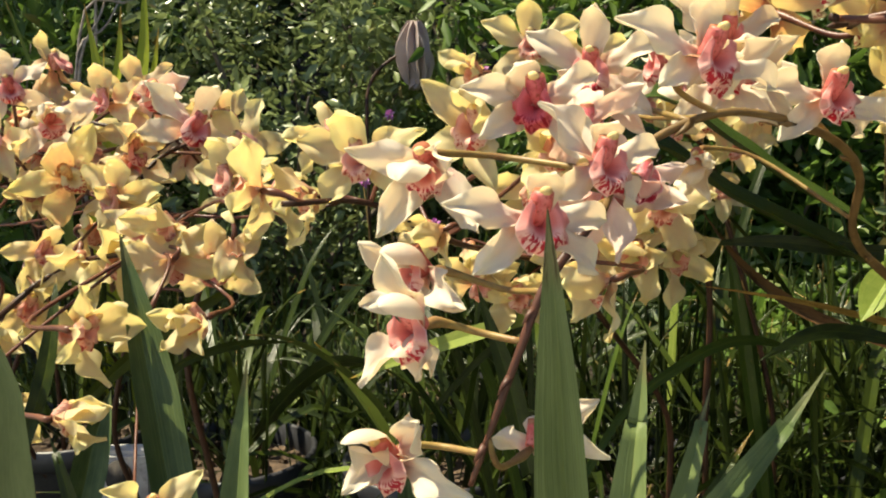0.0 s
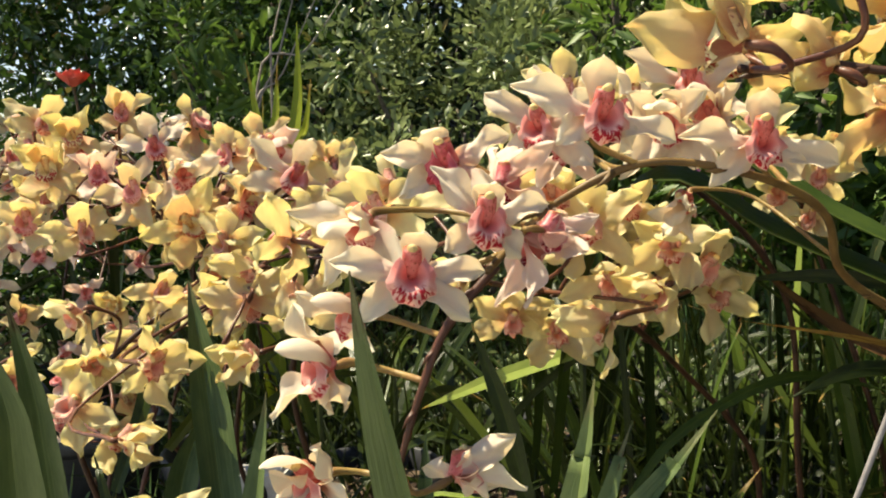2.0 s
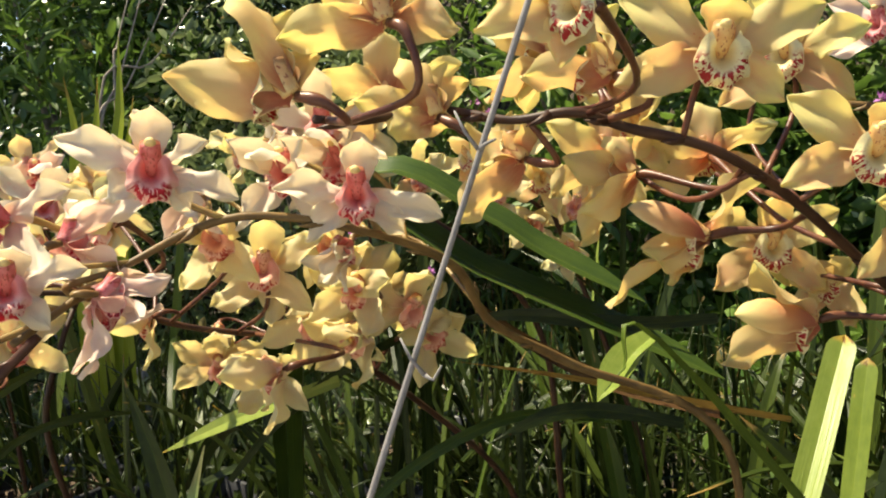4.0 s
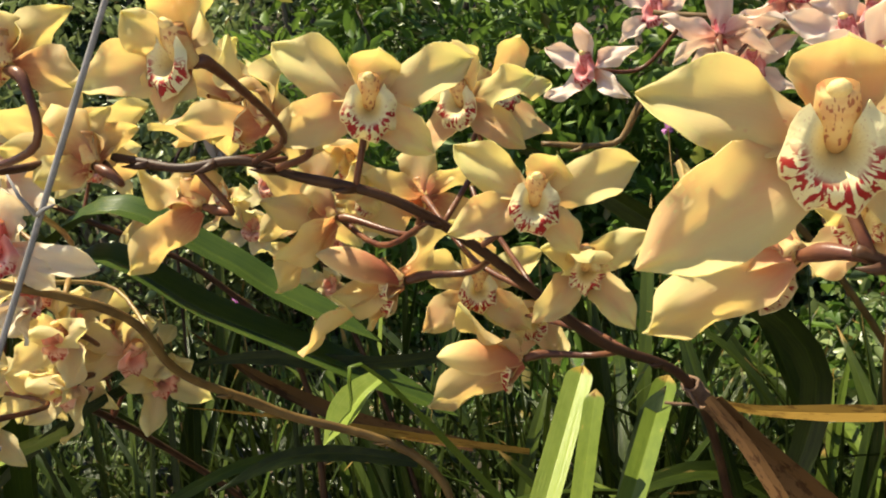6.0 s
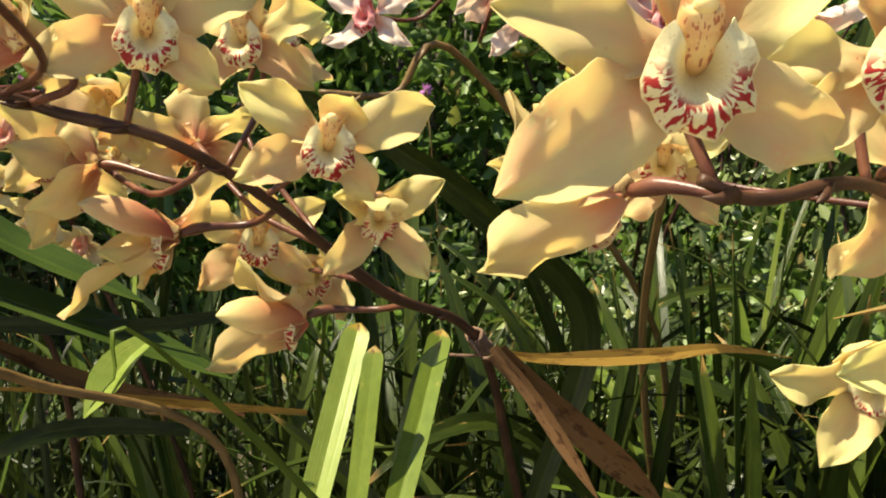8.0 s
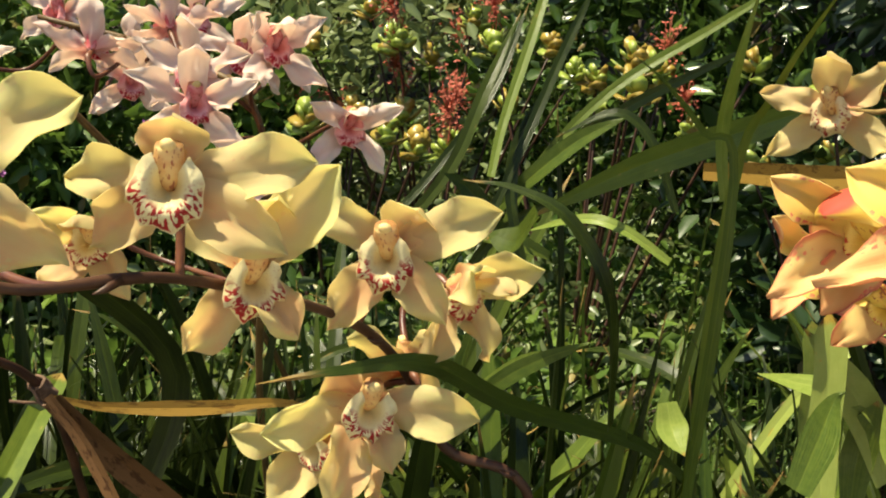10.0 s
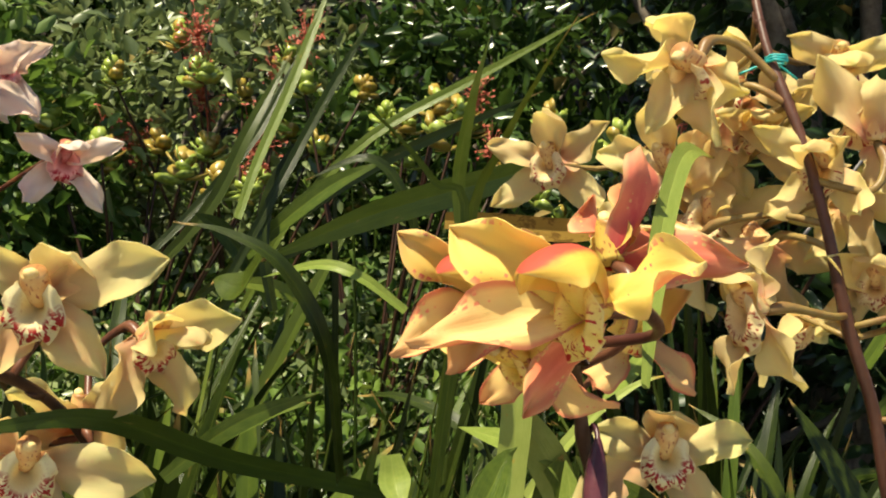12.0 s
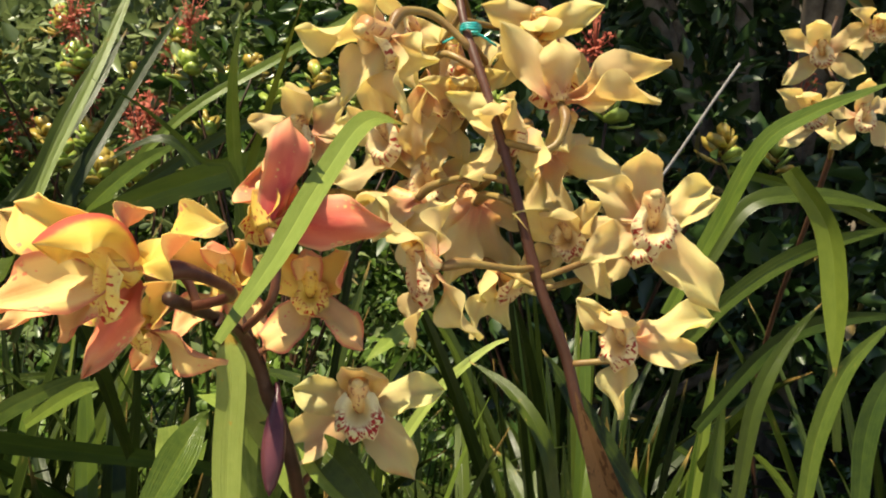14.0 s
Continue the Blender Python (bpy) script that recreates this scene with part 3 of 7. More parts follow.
def flower_meshes(variety, fine):
    """The petals, sepals, lip and column of one variety, made once; three shapes of each."""
    if (variety, fine) in MESHES:
        return MESHES[variety, fine]
    nu, nv = (16, 8) if fine else (9, 4)
    lu, lv = (22, 20) if fine else (11, 8)
    mats = PETAL[variety][:2]
    sepal_mats = (PETAL[variety][-1], PETAL[variety][1]) if len(PETAL[variety]) > 2 else mats
    slim, wavy = {YELLOW: (1.12, 1.4), AMBER: (1.05, 1.7), PALE: (1.05, 1.6), LEMON: (0.95, 1.8), CREAM: (0.88, 1.5), RUBY: (0.88, 1.5), BLUSH: (0.85, 1.4)}.get(variety, (1.0, 1.4))
    kit = {}
    kit["dorsal"] = [sheet_mesh("dorsal_sepal", petal_shape((0.245 + 0.02 * k) * slim * (0.8 if variety == GOLD else 1.0), 0.05 + 0.20 * k, 0.42, 0.03 * wavy, 0.60, 0.50, 11 + k, nu, nv, 0.7), 0.006, sepal_mats) for k in range(3)]
    helmet = (0.31, 1.9, 0.0, 0.02, 0.62, 0.42, 17, nu, nv + 4, 0.2, radians(88)) if variety == GOLD else (0.235, 0.55, 0.0, 0.03, 0.50, 0.66, 17, nu, nv + 4, 0.25, radians(66)) if variety == YELLOW else (0.27 * slim, 0.85, 0.0, 0.05, 0.55, 0.55, 17, nu, nv + 4, 0.3, radians(56))
    kit["hood"] = [sheet_mesh("dorsal_sepal", petal_shape(*helmet), 0.006, (mats[0], GOLD_HOOD_BACK) if variety == GOLD else (sepal_mats[0], HOOD_BACK) if variety == YELLOW else sepal_mats)]
    kit["petal"] = [sheet_mesh("petal", petal_shape((0.200 + 0.012 * k) * slim, (-0.55 + 0.34 * k) * wavy**0.5, 0.10 + 0.12 * k, 0.075 * wavy, 0.50, 0.88, 21 + k, nu, nv), 0.006, mats) for k in range(4)]
    kit["sepal"] = [sheet_mesh("lateral_sepal", petal_shape((0.210 + 0.012 * k) * slim, (-0.50 + 0.34 * k) * wavy**0.5, 0.24 - 0.09 * k, 0.07 * wavy, 0.46, 0.92, 31 + k, nu, nv), 0.006, sepal_mats) for k in range(4)]
    kit["lip"] = [sheet_mesh("lip", lip_shape(41 + k, lu, lv, 1.0 + 0.12 * k, 0.13 if variety in (YELLOW, GOLD, LEMON) else 0.02), 0.008, (LIP[variety], LIP[variety])) for k in range(3)]
    bm = bmesh.new()
    line = smooth_line([(0, 0.00, 0.02), (0, 0.08, 0.11), (0, 0.18, 0.19), (0, 0.275, 0.235)], 4)
    tube(bm, line, [0.098 + 0.014 * math.sin(3.0 * i / (len(line) - 1)) for i in range(len(line))], 10 if fine else 6)
    me = bpy.data.meshes.new("column")
    bm.to_mesh(me)
    bm.free()
    me.shade_smooth()
    me.materials.append(COLUMN[variety])
    kit["column"] = [me]
    bm = bmesh.new()
    bmesh.ops.create_icosphere(bm, subdivisions=2 if fine else 1, radius=0.060)
    for v in bm.verts:
        v.co = Vector((v.co.x * 1.0, v.co.y * 0.85, v.co.z * 0.9)) + Vector((0, 0.012, 0.02)) * (v.co.z > 0)
    me = bpy.data.meshes.new("anther_cap")
    bm.to_mesh(me)
    bm.free()
    me.shade_smooth()
    me.materials.append(CAP)
    kit["cap"] = [me]
    MESHES[variety, fine] = kit
    return kit


# for each bearing: angle of the pieces in the flower's face, and how far each leans forward
BEARING = {
    "open": dict(dorsal=28, petal=(24, 4), sepal=(-36, 10)),
    "wide": dict(dorsal=24, petal=(22, -6), sepal=(-24, 2)),
    "cup": dict(dorsal=62, petal=(34, 46), sepal=(-48, 30)),
    "bell": dict(dorsal=80, petal=(40, 68), sepal=(-50, 62)),
    "droop": dict(dorsal=50, petal=(-8, 18), sepal=(-62, 14)),
    "hood": dict(dorsal=78, petal=(30, 22), sepal=(-26, 14)),
    "swept": dict(dorsal=12, petal=(28, -18), sepal=(-40, -22)),
}


def turn(axis, degrees):
    return Matrix.Rotation(radians(degrees), 4, axis)


def face_matrix(place, facing, roll):
    f = Vector(facing).normalized()
    up = Vector((0, 0, 1)) if abs(f.z) < 0.96 else Vector((0, 1, 0))
    x = up.cross(f).normalized()
    y = f.cross(x)
    m = Matrix((x, y, f)).transposed().to_4x4()
    return Matrix.Translation(place) @ m @ turn("Z", -roll)


class Spike:
    """A flowering spike: a stem through some places, with flowers that join it by their stalks."""

    count = 0

    def __init__(self, label, stem, radius, material=None, stalk=None, fine=True, group="", bracts=True, loose=0.0):
        Spike.count += 1
        self.rng = random.Random(100 + Spike.count)
        self.base = Vector(stem[0][:3])
        self.fine, self.loose = fine, loose
        self.thing = thing("orchid_spike", self.base, label, "orchid", group or "flowering orchid spikes")
        self.stalk_material = stalk or STALK_GREEN
        self.line = [Vector(q) for q in smooth_line(stem, 8)]
        bm = bmesh.new()
        n = len(self.line)
        ph = self.rng.uniform(0, 6)
        tube(bm, [q - self.base for q in self.line], [radius * (1.25 - 0.6 * i / (n - 1)) for i in range(n)], 10 if fine else 6,
             lambda t: 1 + 0.16 * max(0.0, math.cos(t * 26 + ph)) ** 6)
        if bracts:
            for k in range(3, n - 2, 8):
                q, way = self.line[k] - self.base, (self.line[k + 1] - self.line[k - 1]).normalized()
                s = way.orthogonal().normalized()
                tube(bm, [q, q + way * radius * 2.2 + s * radius * 1.3, q + way * radius * 4.5 + s * radius * 1.9], [radius * 1.05, radius * 0.6, radius * 0.1], 6)
        part("stem", bm, material or STEM_BROWN, self.thing)

    def join(self, place):
        """Where on the stem a flower's stalk springs: a little nearer to the stem's foot than its nearest point."""
        k = min(range(len(self.line)), key=lambda i: (self.line[i] - place).length + 0.004 * i / len(self.line))
        return self.line[max(0, k - 2)]

    def flower(self, variety, place, facing, roll=0.0, size=0.04, bearing="open", label="", own=None):
        """own: for single pieces, keyed d, pl, pr, sl, sr, their angle in the face, forward lean, length, twist and width."""
        rng = self.rng
        if self.loose and not own:
            f = Vector(facing).normalized() + Vector((rng.gauss(0, 0.55), rng.gauss(0, 0.45), rng.gauss(-0.12, 0.28))) * self.loose
            facing, roll = f.normalized(), roll + rng.gauss(0, 22) * self.loose
            if bearing in ("open", "wide"):
                bearing = rng.choice(("open", "wide", "cup", "cup", "droop", "swept"))
        kit = flower_meshes(variety, self.fine)
        m = face_matrix(place, facing, roll)
        inv = m.inverted()
        foot = self.join(m.translation)
        back = m.to_3x3() @ Vector((0, 0, -1))
        ends = [m.translation + back * size * 0.02, m.translation + back * size * 0.28]
        gap = (foot - ends[1]).length
        mid = ends[1] + back * gap * 0.30 + (foot - ends[1]) * 0.30 - Vector((0, 0, gap * 0.10))
        line = [inv @ Vector(q) for q in smooth_line([ends[0], ends[1], mid, foot], 5)]
        n = len(line)
        bm = bmesh.new()
        r0 = size * 0.043
        tube(bm, line, [r0 * (0.9 + 0.55 * math.exp(-(((i / (n - 1)) - 0.22) / 0.16) ** 2)) for i in range(n)], 8 if self.fine else 5)
        fl = part("flower", bm, self.stalk_material, self.thing, label or "flower on its curved stalk", Matrix.Translation(-self.base) @ m)
        b = BEARING[bearing]
        sc = Matrix.Scale(size, 4)
        j = lambda a: rng.uniform(-a, a)  # noqa: E731

        def put(key, name, meshes, angle, lean, twist, scale=1.0):
            mesh = rng.choice(meshes)
            slender = 1.0
            if own and key in own:
                angle, lean, scale = own[key][:3]
                twist = own[key][3] if len(own[key]) > 3 else twist
                slender = own[key][4] if len(own[key]) > 4 else 1.0
                if "sepal" in name or "petal" in name:
                    mesh = meshes[min(1, len(meshes) - 1)]
            else:
                angle, lean = angle + j(6), lean + j(8)
            at = turn("Z", angle - 90) @ Matrix.Translation((0, size * 0.05, 0)) @ turn("X", lean) @ turn("Y", twist + j(10)) @ Matrix.Diagonal((size * slender * min(1.12, max(0.85, scale)), size * scale, size, 1))
            part(name, mesh, None, fl, "", at)

        put("d", "dorsal_sepal", kit["hood" if bearing == "hood" else "dorsal"], 90, b["dorsal"], 0, 0.92)
        a, lean = b["petal"]
        put("pr", "petal", kit["petal"], a, lean, -16)
        put("pl", "petal", kit["petal"], 180 - a, lean, 16)
        a, lean = b["sepal"]
        put("sr", "lateral_sepal", kit["sepal"], a, lean, -10, 0.98)
        put("sl", "lateral_sepal", kit["sepal"], 180 - a, lean, 10, 0.98)
        part("lip", rng.choice(kit["lip"]), None, fl, "", turn("Z", j(4)) @ Matrix.Translation((0, size * 0.02, 0)) @ Matrix.Scale(size * (0.74 if variety == GOLD else 0.92), 4))
        part("column", kit["column"][0], None, fl, "", sc)
        part("anther_cap", kit["cap"][0], None, fl, "", Matrix.Translation(Vector((0, 0.262, 0.285)) * size) @ sc)
        return fl


def bud(spike, place, tip, radius, material=BUD, name="bud"):
    """A closed bud from its stalk's end to its tip."""
    a, b = Vector(place), Vector(tip)
    foot = spike.join(a)
    bm = bmesh.new()
    line = smooth_line([foot, a.lerp(foot, 0.4) + (a - b) * 0.15, a, a.lerp(b, 0.35), a.lerp(b, 0.7), b], 4)
    n = len(line)
    prof = lambda t: 0.22 if t < 0.4 else 0.22 + 0.78 * math.sin(min(1.0, (t - 0.4) / 0.3) * math.pi / 2) if t < 0.7 else max(0.06, max(0.0, math.cos((t - 0.7) / 0.3 * math.pi / 2)) ** 0.7)  # noqa: E731
    tube(bm, [Vector(q) - spike.base for q in line], [radius * prof(i / (n - 1)) for i in range(n)], 9)
    part(name, bm, material, spike.thing, "closed drooping purple bud")


def strap(points, width, fold=0.35, blunt=0.75, segments=5, twist=0.0, base_width=0.7, face=None):
    """A strap leaf along points from foot to tip, keeled along its middle, as a bmesh in the same space."""
    bm = bmesh.new()
    uvl = bm.loops.layers.uv.verify()
    line = [Vector(q) for q in smooth_line(points, segments)]
    n = len(line)
    rings = []
    side = None
    far = [0.0]
    for a, b in zip(line, line[1:]):
        far.append(far[-1] + (b - a).length)
    for i, q in enumerate(line):
        t = far[i] / far[-1]
        way = (line[min(i + 1, n - 1)] - line[max(i - 1, 0)]).normalized()
        if side is None:
            mid = (line[(2 * n) // 3] - line[n // 3]).normalized()
            side = mid.cross(Vector(face)) if face else way.cross(Vector((0, 0, 1)))
            side = side.normalized() if side.length > 0.15 else way.cross(Vector((0.6, -0.8, 0))).normalized()
            side = Matrix.Rotation(radians(twist), 3, way) @ side
        side = (side - way * side.dot(way)).normalized()
        up = side.cross(way)
        half = 0.5 * width * (base_width + (1 - base_width) * min(1.0, t * 2.5))
        if t > blunt:
            half *= max(0.03, 1 - ((t - blunt) / (1 - blunt)) ** 1.6)
        th = max(0.0006, half * 0.05)
        lift = up * half * fold
        rings.append((bm.verts.new(q - side * half + lift), bm.verts.new(q + up * th), bm.verts.new(q + side * half + lift), bm.verts.new(q - up * th), t))
    for a, b in zip(rings, rings[1:]):
        for k, (va, vb) in enumerate(((0.0, 0.5), (0.5, 1.0), (1.0, 0.5), (0.5, 0.0))):
            m = (k + 1) % 4
            f = bm.faces.new((a[k], a[m], b[m], b[k]))
            f.smooth = True
            for loop, c in zip(f.loops, ((a[4], va), (a[4], vb), (b[4], vb), (b[4], va))):
                loop[uvl].uv = c
    bm.faces.new((rings[0][3], rings[0][2], rings[0][1], rings[0][0]))
    for a, b in zip(rings, rings[1:]):
        for k in range(4):
            edge = bm.edges.get((a[k], b[k]))
            edge.smooth = False
    return bm


class Plant:
    """A clump of strap leaves; each leaf is a part."""

    def __init__(self, place, label, name="orchid_plant", category="orchid"):
        self.base = Vector(place)
        self.thing = thing(name, self.base, label, category, "potted orchid plants")

    def leaf(self, points, width, material=None, fold=0.35, twist=0.0, label="", segments=5, blunt=0.75, base_width=0.7, name="leaf", face=None):
        bm = strap([Vector(q[:3]) - self.base for q in points], width, fold, blunt, segments, twist, base_width, face)
        return part(name, bm, material or LEAF, self.thing, label, smooth=False)


# ---- ground ----
def ground_z(x, y):
    """Level round the pots, then a bank that rises away behind them."""
    d = y * 0.75 + x * 0.45 - 1.45
    steep = min(1.0, max(0.0, (x + 1.9) / 1.4))
    rise = 0.0 if d < 0 else 0.34 * d if d < 2.6 else 0.884 + (0.08 + 1.15 * steep) * (d - 2.6)
    return rise + 0.03 * noise.noise(Vector((x * 1.3, y * 1.3, 0.0))) + 0.012 * noise.noise(Vector((x * 6, y * 6, 3.0)))


def make_ground():
    bm = bmesh.new()
    xs = [-60, -30, -16, -10] + [-7 + 0.35 * i for i in range(41)] + [10, 16, 30, 60]
    ys = [-60, -25, -10, -5] + [-3 + 0.35 * i for i in range(32)] + [10, 16, 30, 60]
    vs = [[bm.verts.new((x, y, min(ground_z(x, y), 6.0))) for x in xs] for y in ys]
    for i in range(len(ys) - 1):
        for j in range(len(xs) - 1):
            bm.faces.new((vs[i][j], vs[i][j + 1], vs[i + 1][j + 1], vs[i + 1][j]))
    tagged(part("ground", bm, SOIL, None), "dark soil bank covered with leaf litter", "ground", "", "structure")


make_ground()


def make_bounce_slab():
    """An unseen pale slab along the bed, added to bounce sunlight onto the flowers."""
    bm = bmesh.new()
    along, out = Vector((2.3, -1.35, 0)).normalized(), Vector((-1.35, -2.3, 0)).normalized()
    start = Vector((0.0, -0.12, 0))
    n = 24
    rows = []
    for i in range(n + 1):
        a = start + along * (-7 + 14 * i / n)
        rows.append([a + out * w + Vector((0, 0, h + 0.004 * noise.noise(a * 2 + Vector((w, 0, 0)))) ) for w, h in ((0.0, -0.06), (0.0, 0.045), (0.012, 0.055), (0.9, 0.055), (1.8, 0.055), (2.788, 0.055), (2.8, 0.045), (2.8, -0.06))])
    vs = [[bm.verts.new(p) for p in r] for r in rows]
    for a, b in zip(vs, vs[1:]):
        for k in range(len(a) - 1):
            bm.faces.new((a[k], b[k], b[k + 1], a[k + 1]))
    bmesh.ops.recalc_face_normals(bm, faces=bm.faces[:])
    tagged(part("bounce_slab", bm, BOUNCE_PALE, None, smooth=False), "unseen pale slab added beside the orchid bed to bounce light", "path", "", "structure")


make_bounce_slab()


# ---- foliage ----
def leaf_cloud(name, places, ways, lengths, widths, material, parent, label, fold=0.25):
    """Many small leaves as one mesh: each is a folded diamond of two quads."""
    n = len(places)
    rng = np.random.default_rng(n)
    w = ways / np.linalg.norm(ways, axis=1, keepdims=True)
    ref = rng.normal(size=(n, 3))
    s = np.cross(w, ref)
    s /= np.linalg.norm(s, axis=1, keepdims=True)
    u = np.cross(s, w)
    L, W = lengths[:, None], widths[:, None]
    droop = -0.12 * L * np.array([0, 0, 1.0])
    pts = np.stack([places, places + w * L * 0.35 - s * W * 0.5 + u * W * fold, places + w * L * 0.72 - s * W * 0.36 + u * W * fold + droop * 0.5, places + w * L + droop,
                    places + w * L * 0.72 + s * W * 0.36 + u * W * fold + droop * 0.5, places + w * L * 0.35 + s * W * 0.5 + u * W * fold, places + w * L * 0.5], 1)
    tri = np.array([[0, 6, 1], [6, 2, 1], [6, 3, 2], [0, 5, 6], [6, 5, 4], [6, 4, 3]])
    idx = (tri[None] + 7 * np.arange(n)[:, None, None]).reshape(-1, 3)
    me = bpy.data.meshes.new(name)
    me.vertices.add(7 * n)
    me.vertices.foreach_set("co", pts.reshape(-1).astype(np.float32))
    me.loops.add(idx.size)
    me.loops.foreach_set("vertex_index", idx.reshape(-1).astype(np.int32))
    me.polygons.add(len(idx))
    me.polygons.foreach_set("loop_start", (3 * np.arange(len(idx))).astype(np.int32))
    me.update(calc_edges=True)
    me.validate()
    ob = part(name, me, material, parent, label)
    return tagged(ob, "", "", "", "stuff")


def shrub(place, size, leaves, leaf, material, label, seed, clumps=40, spread=0.11, up=0.3, trunk=0.02, limbs=9, category="shrub", name="shrub", lift=0.0, narrow=0.45):
    """A bush: limbs from the foot and clumps of small leaves round their ends, uneven and with gaps."""
    rng = np.random.default_rng(seed)
    size = np.array(size, float)
    base = Vector((place[0], place[1], place[2] if len(place) > 2 else ground_z(*place[:2]) - 0.03))
    top = thing(name, base, label, category, "shrubs behind the orchids")
    mid = np.array([0, 0, size[2] * 0.55 + lift])
    d = rng.normal(size=(clumps, 3))
    d /= np.linalg.norm(d, axis=1, keepdims=True)
    centres = mid + d * (rng.uniform(0.35, 1.0, (clumps, 1)) ** 0.6) * size * np.array([0.5, 0.5, 0.55])
    bm = bmesh.new()
    for k in range(min(limbs, clumps)):
        c = centres[k]
        line = smooth_line([(0.02 * math.cos(k), 0.02 * math.sin(k), 0), tuple(c * np.array([0.25, 0.25, 0.4])), tuple(c * 0.75 + rng.normal(size=3) * 0.02), tuple(c)], 4)
        tube(bm, line, [trunk * (1 - 0.85 * i / (len(line) - 1)) for i in range(len(line))], 6)
    part("branch", bm, BARK, top)
    which = rng.integers(0, clumps, leaves)
    puff = rng.uniform(0.6, 1.5, clumps)
    off = rng.normal(size=(leaves, 3)) * 0.86 * spread * puff[which][:, None]
    places = centres[which] + off
    ways = off / (np.linalg.norm(off, axis=1, keepdims=True) + 1e-6) + rng.normal(size=(leaves, 3)) * 0.6 + np.array([0, 0, up])
    lengths = leaf * rng.uniform(0.55, 1.35, leaves)
    leaf_cloud("foliage", places, ways, lengths, lengths * narrow * rng.uniform(0.8, 1.2, leaves), material, top, "")
    return top


def grass(label, count, region, height, seed, material=None, name="grass"):
    """Blades on the ground within a box of the plan."""
    rng = np.random.default_rng(seed)
    x0, y0, x1, y1 = region
    xs, ys = rng.uniform(x0, x1, count), rng.uniform(y0, y1, count)
    zs = np.array([ground_z(a, b) for a, b in zip(xs, ys)])
    places = np.stack([xs, ys, zs - 0.01], 1)
    ways = rng.normal(size=(count, 3)) * 0.35 + np.array([0, 0, 1.0])
    lengths = height * rng.uniform(0.4, 1.3, count)
    ob = leaf_cloud(name, places, ways, lengths, 0.005 + 0.004 * rng.random(count), material or GRASS, None, label)
    return tagged(ob, label, "grass", "", "stuff")


def weeds(label, count, region, tall, leaf, seed, material):
    """Low small-leaved plants that cover the bank."""
    rng = np.random.default_rng(seed)
    x0, y0, x1, y1 = region
    patch = count // 26
    px, py = rng.uniform(x0, x1, patch), rng.uniform(y0, y1, patch)
    pz = np.array([ground_z(a, b) for a, b in zip(px, py)])
    top = tall * rng.uniform(0.25, 1.0, patch)
    k = rng.integers(0, patch, count)
    h = rng.random(count) ** 0.7
    places = np.stack([px[k] + rng.normal(size=count) * 0.035 * (0.5 + h), py[k] + rng.normal(size=count) * 0.035 * (0.5 + h), pz[k] + h * top[k]], 1)
    ways = rng.normal(size=(count, 3)) + np.array([0, 0, 0.5])
    lengths = leaf * rng.uniform(0.5, 1.3, count)
    ob = leaf_cloud("weeds", places, ways, lengths, lengths * 0.5, material, None, label)
    return tagged(ob, label, "weeds", "", "stuff")


# the bank right behind the orchids
weeds("low grey-green weeds with tiny leaves on the bank", 24000, (-2.6, 2.0, 3.6, 4.2), 0.30, 0.036, 5, BUSH_GREY)
weeds("fresh green broad-leaved weeds on the bank", 12000, (0.45, 1.85, 3.2, 3.4), 0.30, 0.058, 6, BUSH_BRIGHT)
weeds("dark ground-cover plants beside the path", 11000, (0.9, -0.6, 3.4, 1.8), 0.24, 0.040, 7, BUSH)
weeds("feathery fresh green weeds under the orchids", 3000, (1.1, 1.25, 2.6, 2.1), 0.44, 0.044, 10, BUSH_BRIGHT)
weeds("dark small-leaved undergrowth between the pots", 5000, (0.85, -0.1, 2.0, 0.95), 0.34, 0.040, 11, BUSH)
weeds("tall feathery grey-green weeds on the bank", 8000, (0.9, 1.5, 2.9, 2.8), 0.50, 0.034, 12, BUSH_GREY)
weeds("small fresh green weeds between the pots", 900, (0.36, 0.88, 0.66, 1.13), 0.40, 0.034, 13, BUSH_BRIGHT)
grass("long thin grass blades between the weeds", 6000, (-1.2, 1.0, 2.8, 3.0), 0.26, 8)
grass("thin grass blades under the orchid leaves", 3500, (0.5, 0.35, 2.4, 1.4), 0.22, 9)

# shrubs and trees
shrub((-0.42, 2.75), (1.0, 0.9, 1.2), 6500, 0.040, BUSH_GREY, "loose grey-green shrub with small shiny leaves", 21, 60, 0.075)
shrub((0.10, 3.05), (1.0, 0.9, 1.3), 6500, 0.040, BUSH_GREY, "loose grey-green shrub with tiny flowers", 22, 60, 0.08)
shrub((0.50, 2.62), (1.0, 0.9, 1.2), 6500, 0.060, BUSH_BRIGHT, "bright green feathery-leaved shrub in sun", 23, 50, 0.08, narrow=0.32)
shrub((1.02, 2.45), (0.8, 0.7, 0.9), 5200, 0.055, BUSH_BRIGHT, "fresh green leafy bush in sun", 24, 40, 0.07)
shrub((1.75, 2.7), (1.2, 1.0, 1.0), 4420, 0.057, BUSH_GREY, "grey-green small-leaved bush on the bank", 25, 70, 0.085)
shrub((2.6, 2.3), (1.3, 1.2, 1.0), 4675, 0.068, BUSH, "dark glossy bush on the bank", 26, 60, 0.09)
shrub((2.4, 1.15), (0.8, 0.9, 1.1), 4420, 0.061, BUSH_SHADE_TINT, "dark shaded shrub with thick leaves", 27, 45, 0.09)
shrub((3.1, 0.5), (1.2, 1.3, 1.5), 5950, 0.068, BUSH_SHADE_TINT, "dark shaded shrub beside the path", 28, 55, 0.11)
